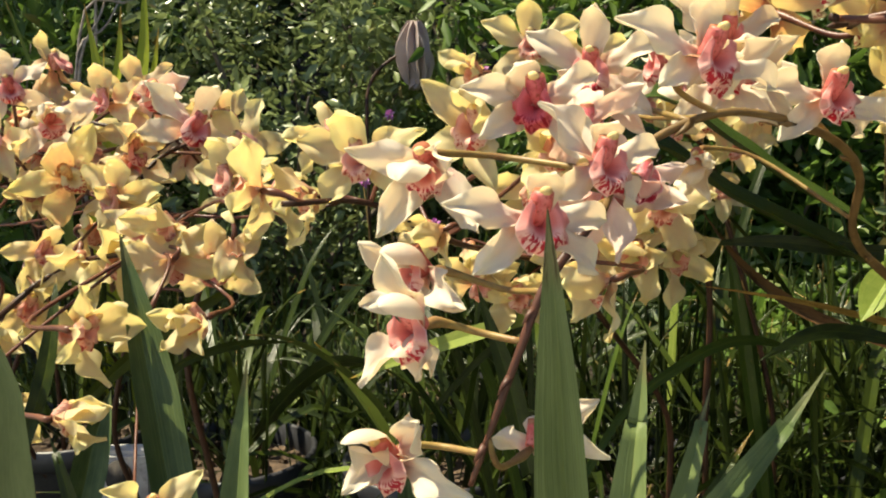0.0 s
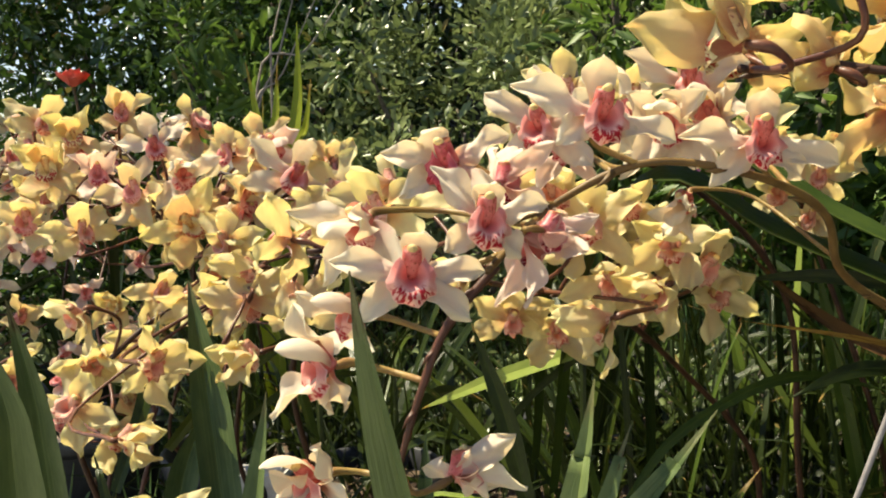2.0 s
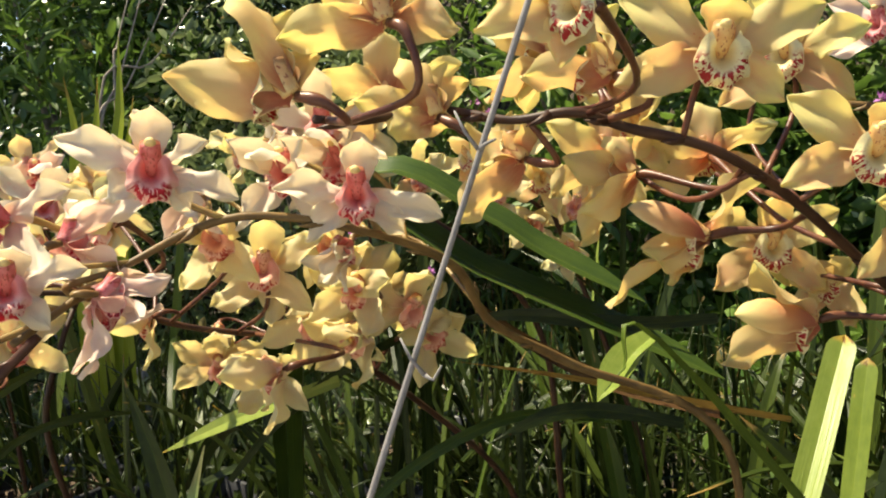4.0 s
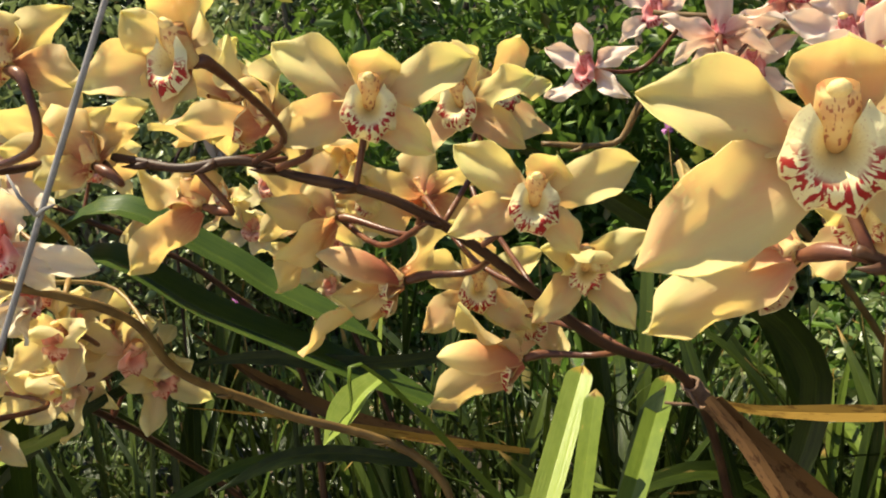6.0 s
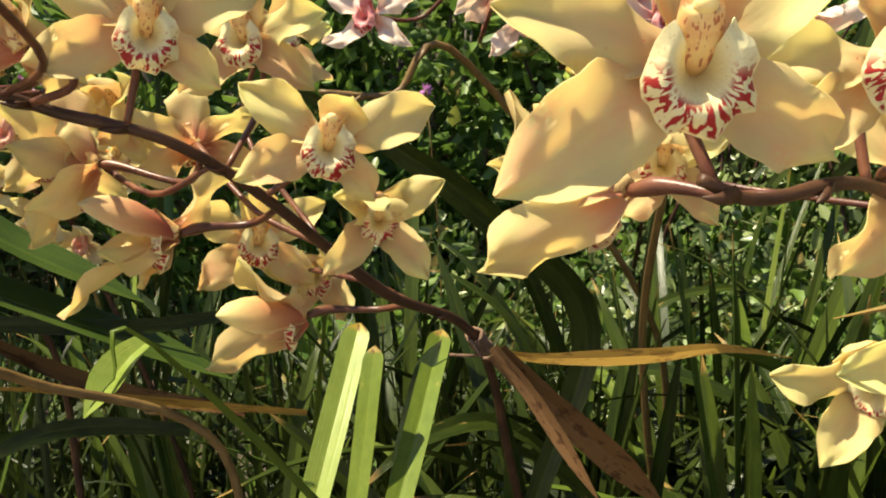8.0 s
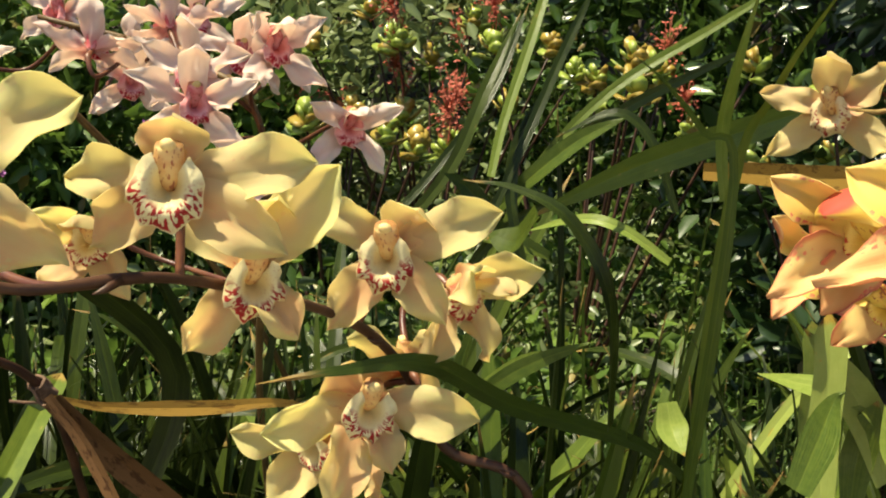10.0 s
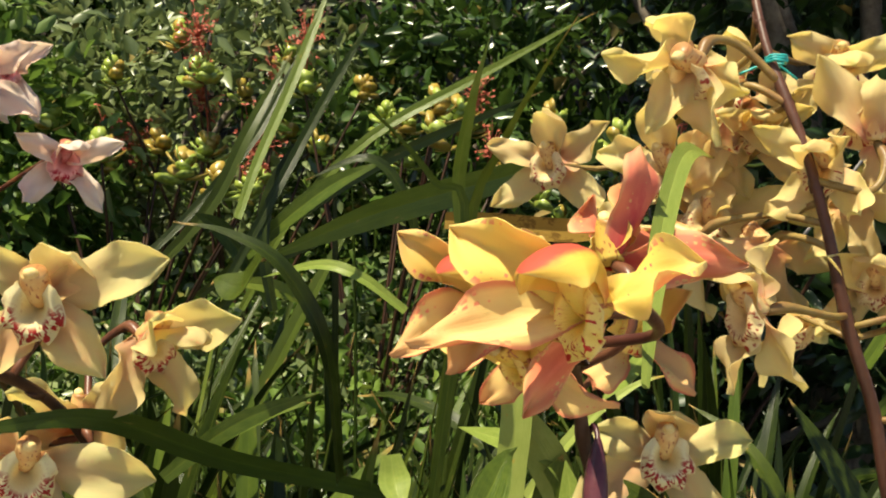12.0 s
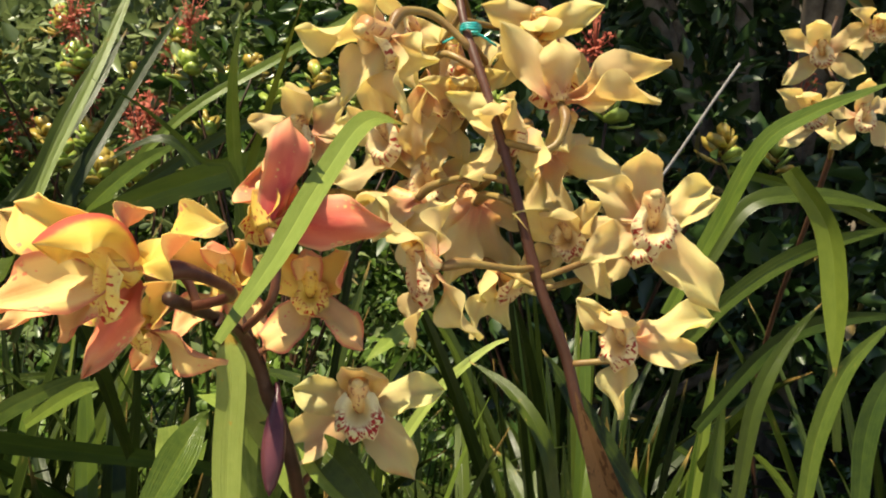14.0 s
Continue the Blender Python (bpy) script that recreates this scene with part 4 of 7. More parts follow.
shrub((3.9, 1.6), (1.8, 1.6, 1.7), 7650, 0.081, BUSH_SHADE_TINT, "large dark bush in shade", 29, 60, 0.15)
shrub((-1.35, 3.1), (1.2, 1.1, 1.55), 7650, 0.046, BUSH, "glossy-leaved camellia bush with bright highlights", 30, 70, 0.075)
shrub((-2.1, 3.4), (1.3, 1.2, 0.95), 6800, 0.049, BUSH, "glossy evergreen bush with bright highlights", 31, 70, 0.12)
# Dark backing shrubs; their shade is in the leaf colour.
shrub((-0.9, 3.9), (1.6, 1.2, 2.2), 11050, 0.054, BUSH_SHADE_TINT, "tall dark evergreen shrub", 32, 60, 0.14)
shrub((0.6, 4.3), (2.2, 1.4, 2.3), 11900, 0.057, BUSH_SHADE_TINT, "tall dark evergreen shrub behind the others", 33, 60, 0.16)
shrub((2.3, 4.2), (2.2, 1.4, 2.0), 7225, 0.074, BUSH, "broad evergreen shrub on the bank", 34, 60, 0.15)
shrub((4.3, 3.6), (2.4, 2.0, 2.2), 7225, 0.088, BUSH_SHADE_TINT, "broad dark shrub on the bank", 35, 60, 0.17)
shrub((-0.1, 7.0), (4.2, 3.0, 5.2), 9000, 0.130, BUSH_SHADE_TINT, "dark leafy tree behind the garden", 36, 90, 0.34, 0.2, 0.12, 14, "tree", "tree", 1.0)
shrub((4.0, 6.5), (4.4, 3.0, 5.0), 9000, 0.130, BUSH_SHADE_TINT, "dark leafy tree above the bank", 37, 90, 0.34, 0.2, 0.12, 14, "tree", "tree", 1.0)
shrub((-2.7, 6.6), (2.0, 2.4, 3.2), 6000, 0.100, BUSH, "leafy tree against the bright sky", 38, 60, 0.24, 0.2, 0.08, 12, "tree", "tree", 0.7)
shrub((7.0, 2.6), (4.0, 4.0, 4.6), 8000, 0.130, BUSH_SHADE_TINT, "dark leafy tree at the end of the path", 39, 80, 0.34, 0.2, 0.12, 12, "tree", "tree", 0.9)
shrub((2.75, 0.95), (2.6, 2.4, 1.5), 9000, 0.085, BUSH_SHADE_TINT, "spreading tree with dark leaves that shades the path", 40, 70, 0.22, 0.2, 0.035, 12, "tree", "tree", 1.25)
# Added tree outside the view; its crown blocks sun from the left shrubs.
shrub((-2.15, 2.25), (1.2, 1.1, 1.0), 2800, 0.10, BUSH_SHADE_TINT, "unseen tree added to shade the shrubs", 41, 50, 0.22, 0.2, 0.07, 12, "tree", "tree", 1.65)
shrub((-1.75, 5.6), (2.4, 1.2, 3.0), 9000, 0.12, BUSH_SHADE_TINT, "dense dark evergreen hedge", 44, 80, 0.20)
shrub((-2.75, 4.65), (1.5, 1.2, 1.9), 9350, 0.065, BUSH, "glossy evergreen bush before the sky", 43, 60, 0.16)
shrub((-1.10, 2.62), (0.42, 0.40, 1.3), 1000, 0.070, BUSH_BRIGHT, "slender light green shrub with narrow leaves", 42, 24, 0.05, 0.7, 0.008, 6, narrow=0.25)


def jade_plant(place, height, heads, seed, label, red=0.25):
    """A jade plant: bare forked stems that end in rosettes of thick oval leaves, some with rusty flower heads."""
    rng = random.Random(seed)
    base = Vector((place[0], place[1], ground_z(*place) - 0.02))
    top = thing("jade_plant", base, label, "succulent", "jade plants on the bank")
    pad = bmesh.new()
    bmesh.ops.create_icosphere(pad, subdivisions=1, radius=1.0)
    for v in pad.verts:
        v.co = Vector((v.co.x * (0.40 + 0.08 * v.co.y), v.co.y * 0.5 + 0.5, v.co.z * 0.055 + 0.10 * (v.co.y + 0.2) ** 2))
    meshes = []
    for mat in (JADE, JADE_RED):
        me = bpy.data.meshes.new("leaf")
        pad.to_mesh(me)
        me.shade_smooth()
        me.materials.append(mat)
        meshes.append(me)
    pad.free()
    wood = bmesh.new()
    for h in range(heads):
        a, r = rng.uniform(0, 6.28), rng.uniform(0.1, 1.0) ** 0.5 * height * 0.42
        tip = Vector((math.cos(a) * r, math.sin(a) * r, height * rng.uniform(0.74, 1.0)))
        tube(wood, smooth_line([(0, 0, 0), tip * 0.45 + Vector((0, 0, 0.04)), tip], 4), [0.006 - 0.0004 * i for i in range(9)], 5)
        n = rng.randint(9, 13)
        kind = 1 if rng.random() < red else 0
        for k in range(n):
            down = k / n
            m = Matrix.Translation(tip + Vector((0, 0, 0.010 - 0.045 * down))) @ turn("Z", k * 90 + (k // 2) * 38 + rng.uniform(-15, 15)) @ turn("X", 66 - 62 * down + rng.uniform(-14, 14)) @ turn("Y", rng.uniform(-25, 25)) @ Matrix.Scale(rng.uniform(0.040, 0.058) * (0.8 + 0.4 * down), 4)
            part("leaf", meshes[kind if rng.random() < 0.75 else 1 - kind], None, top, "", m)
        if rng.random() < 0.26:
            bm = bmesh.new()
            up = tip + Vector((rng.uniform(-0.03, 0.03), rng.uniform(-0.03, 0.03), rng.uniform(0.08, 0.15)))
            tube(bm, smooth_line([tip, tip.lerp(up, 0.5) + Vector((0.006, 0, 0)), up], 3), 0.0014, 4)
            for _ in range(56):
                q = up + Vector((rng.gauss(0, 0.019), rng.gauss(0, 0.019), rng.gauss(-0.012, 0.032)))
                tube(bm, [tip.lerp(up, 0.8), q], [0.0008, 0.0006], 3)
                for _ in range(3):
                    w = Vector((rng.gauss(0, 1), rng.gauss(0, 1), rng.gauss(0.4, 1))).normalized() * 0.010
                    s = w.orthogonal().normalized() * 0.0034
                    bm.faces.new([bm.verts.new(p) for p in (q, q + w * 0.5 + s, q + w, q + w * 0.5 - s)])
            part("flower_head", bm, RED_BLOOM, top, "rust-red dried flower head")
    part("stem", wood, STEM_BROWN, top)
    return top


jade_plant((1.36, 1.95), 0.80, 10, 51, "jade plant with yellow-green rosettes tinged red", 0.25)
jade_plant((1.80, 1.62), 0.92, 10, 52, "jade plant with green rosettes and rusty flower heads", 0.2)
jade_plant((1.70, 2.10), 0.88, 11, 53, "jade plant with yellow and red tinged rosettes", 0.35)
jade_plant((2.10, 1.05), 0.95, 10, 54, "shaded jade plant with large round green leaves", 0.1)


# ---- pots ----
def pot(place, radius, height, label):
    """A black plastic nursery pot: tapered wall with ribs and a rolled rim, filled with bark."""
    top = thing("plant_pot", place, label, "pot", "black plant pots")
    bm = bmesh.new()
    rings = [(0.78, 0.0), (0.80, 0.012), (0.93, 0.80), (0.96, 0.86), (1.04, 0.865), (1.06, 0.90), (1.06, 0.985), (1.03, 1.0), (0.985, 0.99), (0.95, 0.80), (0.78, 0.02)]
    n = 40
    vs = [[bm.verts.new((radius * r * math.cos(6.2832 * k / n) * (1 + 0.004 * (k % 2)), radius * r * math.sin(6.2832 * k / n), height * h)) for k in range(n)] for r, h in rings]
    for a, b in zip(vs, vs[1:]):
        for k in range(n):
            bm.faces.new((a[k], a[(k + 1) % n], b[(k + 1) % n], b[k]))
    bm.faces.new(vs[0][::-1])
    bm.faces.new(vs[-1])
    part("shell", bm, PLASTIC, top)
    bm = bmesh.new()
    rng = random.Random(int(place[0] * 100))
    bmesh.ops.create_circle(bm, cap_ends=True, segments=24, radius=radius * 0.955, matrix=Matrix.Translation((0, 0, height * 0.86)))
    for _ in range(70):
        a, r = rng.uniform(0, 6.28), radius * 0.88 * rng.random() ** 0.5
        m = Matrix.Translation((r * math.cos(a), r * math.sin(a), height * 0.87)) @ Euler((rng.uniform(0, 3), rng.uniform(0, 3), rng.uniform(0, 3))).to_matrix().to_4x4() @ Matrix.Diagonal((0.016, 0.009, 0.007, 1))
        bmesh.ops.create_cube(bm, size=1.0, matrix=m)
    part("potting_mix", bm, BARKMIX, top, "chunky dark bark potting mix", smooth=False)
    return top


POTS = [(-0.98, 1.62), (-0.62, 1.50), (-0.33, 1.36), (-0.02, 1.30), (0.30, 1.22), (0.62, 1.12), (0.92, 0.98), (1.20, 0.78), (1.42, 0.46), (1.55, 0.12), (0.02, 1.68), (-1.30, 2.05), (-0.85, 2.15), (-1.6, 1.7), (1.72, 0.72)]
for x, y in POTS:
    pot((x, y, max(0.0, ground_z(x, y)) - 0.01), 0.125, 0.27, "scuffed black plastic nursery pot filled with bark")


# ---- clumps of strap leaves ----
FRONT = [(-3.0, 1.6), (-1.0, 1.35), (-0.6, 1.15), (-0.3, 0.95), (0.0, 0.82), (0.2, 0.78), (0.45, 0.72), (0.65, 0.76), (0.8, 0.70), (0.95, 0.60), (1.12, 0.44), (1.32, 0.05), (3.0, -0.5)]


def front_y(x):
    for (xa, ya), (xb, yb) in zip(FRONT, FRONT[1:]):
        if xa <= x <= xb:
            return ya + (yb - ya) * (x - xa) / (xb - xa)
    return 0.5


def clump(x, y, count, tall, seed, label, width=0.021, clear=None, mats=None):
    """A fountain of arching strap leaves from a pot; leaves that would lean out in front of the flowers are left shorter."""
    rng = random.Random(seed)
    z = max(0.0, ground_z(x, y)) + 0.22
    plant = Plant((x, y, z), label)
    made = 0
    tries = 0
    while made < count and tries < count * 8:
        tries += 1
        a = rng.uniform(0, 2 * math.pi)
        r0 = rng.uniform(0.0, 0.07)
        length = tall * rng.uniform(0.6, 1.1)
        lean = rng.uniform(0.05, 0.95)
        droop = rng.uniform(0.0, 0.75) * lean
        ca, sa = math.cos(a), math.sin(a)
        ctrl = []
        for k, t in enumerate((0.0, 0.3, 0.62, 0.85, 1.0)):
            out = r0 + length * (lean * t + 0.3 * droop * t**3)
            up = length * (t * (1 - 0.35 * lean * t) - droop * t**3)
            ctrl.append((x + ca * out, y + sa * out, z + up))
        if any(q[2] > 0.30 and q[1] < (clear or front_y)(q[0]) + 0.02 for q in ctrl):
            continue
        made += 1
        # The few yellow-green leaves paint in sun-caught highlights.
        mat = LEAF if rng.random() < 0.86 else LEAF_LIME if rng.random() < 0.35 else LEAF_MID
        mat = rng.choice(mats) if mats else mat
        plant.leaf(ctrl, width * rng.choice((0.55, 0.7, 0.85, 1.0, 1.2, 1.35)), mat, rng.uniform(0.15, 0.5), rng.uniform(-60, 60), segments=4)
    return plant


for k, (x, y) in enumerate(POTS):
    clump(x, y, 28 if x > 0.8 else 18 if x > 0.6 else 10, 0.66 if 4 <= k < 10 else 0.52, 300 + k, "clump of arching green strap leaves in a black pot", 0.0155)
for k, (x, y) in enumerate(((0.12, 1.00), (0.42, 0.95), (0.72, 0.86), (0.98, 0.66), (1.22, 0.42), (1.08, 1.1))):
    clump(x, y, 32 if x > 0.6 else 12, 0.50, 340 + k, "dense clump of dark green strap leaves in shade", 0.0145)


def beyond_flame(x):
    return 0.44 - 0.75 * (x - 0.78)


# The brightest leaves here carry sunlight in their colour.
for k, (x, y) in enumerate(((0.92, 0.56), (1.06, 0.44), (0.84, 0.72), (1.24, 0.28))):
    clump(x, y, 34, 0.50, 360 + k, "clump of pointed green leaves, some coloured as if sunlit", 0.0215, beyond_flame, (LEAF, LEAF, LEAF, LEAF_MID, LEAF_MID, LEAF_SUN_TINT))


def thicket(label, count, line, depth, tall, seed, width=0.009):
    """Crowded narrow arching leaves along a line of the plan, as one mesh."""
    rng = np.random.default_rng(seed)
    legs = [Vector((b[0] - a[0], b[1] - a[1])).length for a, b in zip(line, line[1:])]
    verts, faces, uvs = [], [], []
    made = 0
    while made < count:
        d = rng.uniform(0, sum(legs))
        i = 0
        while d > legs[i] and i < len(legs) - 1:
            d -= legs[i]
            i += 1
        f = d / legs[i]
        x = line[i][0] + (line[i + 1][0] - line[i][0]) * f + rng.normal() * 0.05
        y = line[i][1] + (line[i + 1][1] - line[i][1]) * f + rng.uniform(0, depth)
        made += 1
        z = max(0.0, ground_z(x, y)) + rng.uniform(0.0, 0.22)
        a = rng.uniform(0, 2 * math.pi)
        length, lean = tall * rng.uniform(0.55, 1.1), rng.uniform(0.05, 0.9)
        droop = rng.uniform(0.0, 0.95) * lean
        ca, sa = math.cos(a), math.sin(a)
        w = width * rng.choice((0.5, 0.7, 0.9, 1.1, 1.5))
        tilt = rng.uniform(-1.1, 1.1)
        ctrl = []
        for t in (0.0, 0.18, 0.36, 0.54, 0.70, 0.84, 0.94, 1.0):
            out = length * (lean * t + 0.3 * droop * t**3)
            up = length * (t * (1 - 0.35 * lean * t) - droop * t**3)
            ctrl.append((x + ca * out, y + sa * out, z + up, t))
        if any(q[2] > 0.28 and q[1] < front_y(q[0]) + 0.06 for q in ctrl):
            continue
        side = Vector((-sa * math.cos(tilt), ca * math.cos(tilt), math.sin(tilt)))
        lift = Vector((ca * 0.25, sa * 0.25, 0.3))
        n = len(verts)
        for k, (px, py, pz, t) in enumerate(ctrl):
            half = 0.5 * w * (0.75 + 0.25 * min(1, 3 * t)) * max(0.04, 1 - max(0.0, (t - 0.55) / 0.45) ** 1.7)
            p = Vector((px, py, pz))
            verts += [p - side * half + lift * half, p, p + side * half + lift * half]
            if k:
                b = n + 3 * k
                faces += [(b - 3, b - 2, b + 1, b), (b - 2, b - 1, b + 2, b + 1)]
                q = ctrl[k - 1][3]
                uvs += [(q, 0.0), (q, 0.5), (t, 0.5), (t, 0.0), (q, 0.5), (q, 1.0), (t, 1.0), (t, 0.5)]
    me = bpy.data.meshes.new("leaves")
    me.from_pydata(verts, [], faces)
    me.uv_layers.new(name="UVMap").data.foreach_set("uv", [c for uv in uvs for c in uv])
    ob = part("leaves", me, LEAF_MASS_SHADE, None, label)
    return tagged(ob, label, "leaves", "", "stuff")


# Thickets coloured nearly black to paint the shade low in the bed.
thicket("dense narrow orchid leaves behind the pots, shade in their colour", 950, [(0.08, 1.14), (0.3, 1.06), (0.5, 0.98), (0.85, 0.85)], 0.55, 0.50, 71)
thicket("low leaves between the pots, shade in their colour", 700, [(-0.75, 1.55), (-0.35, 1.30), (0.08, 1.16)], 0.5, 0.36, 73)
thicket("dense narrow orchid leaves along the bed, shade in their colour", 1500, [(0.75, 0.85), (1.05, 0.62), (1.3, 0.35), (1.5, 0.0)], 0.75, 0.46, 72)


# ---- orchids ----
pink = Spike('arching orchid spike with large cream-pink flowers', [(0.420, 0.699, 0.200), (0.402, 0.669, 0.422), (0.390, 0.639, 0.604), (0.290, 0.598, 0.673), (0.247, 0.558, 0.709), (0.232, 0.521, 0.748), (0.195, 0.481, 0.773), (0.139, 0.457, 0.786), (0.091, 0.441, 0.769), (0.064, 0.382, 0.745)], 0.0026, STEM_TAN, STALK_GREEN)
pink.flower(RUBY, (0.044, 0.420, 0.793), (-0.349, -0.937, 0.002), 2, 0.042, 'open', own=dict(d=(120, 29, 0.54), pl=(168, 31, 0.83), pr=(31, -33, 0.71), sl=(-146, 32, 0.72)))
pink.flower(CREAM, (0.063, 0.384, 0.767), (0.473, -0.861, 0.186), 5, 0.040, 'open', own=dict(d=(82, 21, 0.50), pl=(127, -13, 0.85), pr=(16, 9, 0.77), sl=(-144, -15, 0.50), sr=(-44, 18, 0.55)))
pink.flower(CREAM, (0.035, 0.358, 0.749), (0.284, -0.947, 0.153), 5, 0.040, 'open', own=dict(d=(77, 12, 0.50), pl=(171, -4, 0.88), pr=(3, -3, 0.78), sl=(-139, 3, 0.76), sr=(-37, 9, 0.79)))
pink.flower(CREAM, (0.115, 0.418, 0.811), (0.422, -0.904, 0.072), 3, 0.043, 'wide', own=dict(d=(87, 1, 0.64), pl=(157, -13, 0.98), pr=(-19, 13, 0.87), sl=(-150, -9, 0.50), sr=(-46, 11, 0.50)))
pink.flower(CREAM, (0.193, 0.474, 0.792), (0.135, -0.989, 0.068), 2, 0.044, 'open', own=dict(d=(85, -1, 0.61), pl=(173, 4, 0.90), pr=(-16, -4, 0.94), sl=(-141, 6, 0.73), sr=(-41, -1, 0.63)))
pink.flower(CREAM, (-0.005, 0.431, 0.766), (-0.299, -0.903, -0.307), 1, 0.042, 'cup')
pink.flower(CREAM, (0.175, 0.534, 0.806), (-0.403, -0.915, 0.020), 1, 0.040, 'cup')
pink.flower(CREAM, (0.162, 0.586, 0.755), (-0.458, -0.741, -0.492), -1, 0.034, 'bell')
pink.flower(CREAM, (0.080, 0.502, 0.807), (-0.323, -0.946, 0.033), 3, 0.040, 'open')
pink.flower(BLUSH, (0.074, 0.432, 0.754), (0.618, 0.640, -0.455), 4, 0.040, 'droop')
pink.flower(CREAM, (0.133, 0.560, 0.809), (-0.947, -0.284, 0.148), 0, 0.038, 'open')
pink.flower(BLUSH, (0.092, 0.527, 0.794), (-0.341, -0.940, 0.009), -1, 0.034, 'cup')
pink.flower(CREAM, (0.152, 0.509, 0.803), (-0.3, -0.94, 0.1), 0, 0.042, 'cup')
pink.flower(CREAM, (0.161, 0.543, 0.823), (0.2, -0.9, 0.3), 0, 0.042, 'open')
pink.flower(BLUSH, (0.087, 0.414, 0.759), (0.5, 0.8, -0.2), 0, 0.032, 'bell')
pink.flower(BLUSH, (0.065, 0.428, 0.781), (0.3, 0.9, 0.1), 0, 0.034, 'cup')
hang = Spike('hanging orchid spike with cream-pink hooded flowers', [(0.066, 0.398, 0.745), (0.043, 0.384, 0.719), (0.031, 0.377, 0.692), (0.020, 0.376, 0.662), (0.010, 0.380, 0.632)], 0.0019, STEM_RED, STALK_GREEN)
hang.flower(CREAM, (-0.009, 0.370, 0.705), (-0.619, -0.783, 0.064), -9, 0.042, 'hood', own=dict(d=(55, 53, 0.90), sl=(-123, 58, 0.84), sr=(-101, 10, 0.50), pl=(100, 27, 0.79), pr=(-115, -29, 0.58)))
hang.flower(CREAM, (-0.007, 0.414, 0.719), (-0.813, -0.566, 0.136), -9, 0.040, 'hood', own=dict(pl=(110, 74, 0.89), d=(52, 57, 0.78), pr=(-120, -9, 0.50)))
hang.flower(CREAM, (-0.022, 0.375, 0.648), (-0.455, -0.890, -0.044), -12, 0.040, 'hood', own=dict(d=(88, 48, 1.00), pl=(101, 68, 0.70), sl=(-158, 60, 0.66)))
hang.flower(CREAM, (0.038, 0.398, 0.641), (0.668, 0.723, 0.176), 17, 0.038, 'cup', own=dict(pl=(157, 56, 0.97), sr=(-137, 50, 0.94), d=(88, 56, 0.51), sl=(19, -4, 0.50), pr=(-115, 34, 0.51)))
behind = Spike('arching orchid spike with pale yellow flowers', [(0.257, 0.983, 0.200), (0.239, 0.953, 0.345), (0.227, 0.923, 0.463), (0.157, 0.849, 0.572), (0.091, 0.763, 0.651), (0.009, 0.687, 0.687), (-0.049, 0.638, 0.723), (-0.102, 0.596, 0.729)], 0.0028, STEM_BROWN, STALK_BROWN, loose=0.6)
behind.flower(PALE, (-0.117, 0.603, 0.737), (-0.952, 0.096, 0.289), -8, 0.046, 'open')
behind.flower(PALE, (0.072, 0.691, 0.724), (0.089, -0.989, 0.121), 3, 0.042, 'wide')
behind.flower(PALE, (0.132, 0.708, 0.713), (0.476, -0.874, 0.100), 6, 0.042, 'cup')
behind.flower(PALE, (0.057, 0.732, 0.637), (-0.244, -0.969, -0.032), -2, 0.044, 'cup')
behind.flower(PALE, (0.115, 0.789, 0.657), (0.020, -1.000, 0.012), 2, 0.040, 'open')
behind.flower(PALE, (-0.051, 0.621, 0.754), (0.116, -0.991, 0.073), 2, 0.046, 'open')
behind.flower(PALE, (-0.089, 0.785, 0.763), (-0.547, 0.773, 0.321), -3, 0.042, 'open')
behind.flower(PALE, (0.137, 0.714, 0.706), (-0.015, -0.999, -0.046), 1, 0.040, 'open')
behind.flower(PALE, (-0.088, 0.657, 0.726), (-0.989, -0.138, -0.046), -6, 0.042, 'cup')
behind.flower(PALE, (-0.001, 0.653, 0.701), (-0.758, -0.503, -0.415), -8, 0.038, 'cup')
behind.flower(PALE, (0.024, 0.705, 0.653), (0.436, -0.883, -0.175), 7, 0.038, 'open')
behind.flower(PALE, (0.121, 0.700, 0.742), (-0.339, -0.938, 0.078), -1, 0.038, 'open')
behind.flower(PALE, (0.020, 0.729, 0.676), (0.398, -0.841, -0.367), 7, 0.034, 'bell')
behind.flower(PALE, (0.181, 0.744, 0.664), (0.499, -0.867, -0.017), 9, 0.046, 'cup')
behind.flower(PALE, (0.138, 0.770, 0.692), (0.233, -0.967, 0.099), 5, 0.046, 'open')
behind.flower(PALE, (0.092, 0.631, 0.734), (-0.1, -0.98, 0.1), 0, 0.044, 'open')
behind.flower(PALE, (0.154, 0.645, 0.717), (0.2, -0.96, 0.1), 0, 0.044, 'cup')
behind.flower(PALE, (0.144, 0.677, 0.679), (0.1, -0.97, -0.15), 0, 0.044, 'open')
behind.flower(PALE, (0.107, 0.602, 0.673), (-0.5, -0.8, -0.2), 0, 0.044, 'cup')
behind.flower(PALE, (0.173, 0.707, 0.692), (0.4, -0.9, 0.0), 0, 0.044, 'open')
behind.flower(PALE, (0.073, 0.606, 0.761), (-0.4, -0.9, 0.1), 0, 0.044, 'wide')
behind.flower(PALE, (0.022, 0.564, 0.776), (-0.2, -0.96, 0.1), 0, 0.044, 'cup')
behind.flower(PALE, (0.108, 0.691, 0.686), (0.0, -0.97, -0.2), 0, 0.044, 'droop')
top = Spike('orchid spike with yellow flowers among the pink ones', [(0.296, 0.992, 0.200), (0.278, 0.962, 0.427), (0.266, 0.932, 0.613), (0.195, 0.879, 0.721), (0.109, 0.829, 0.781), (0.066, 0.793, 0.811)], 0.0030, STEM_BROWN, STALK_BROWN)
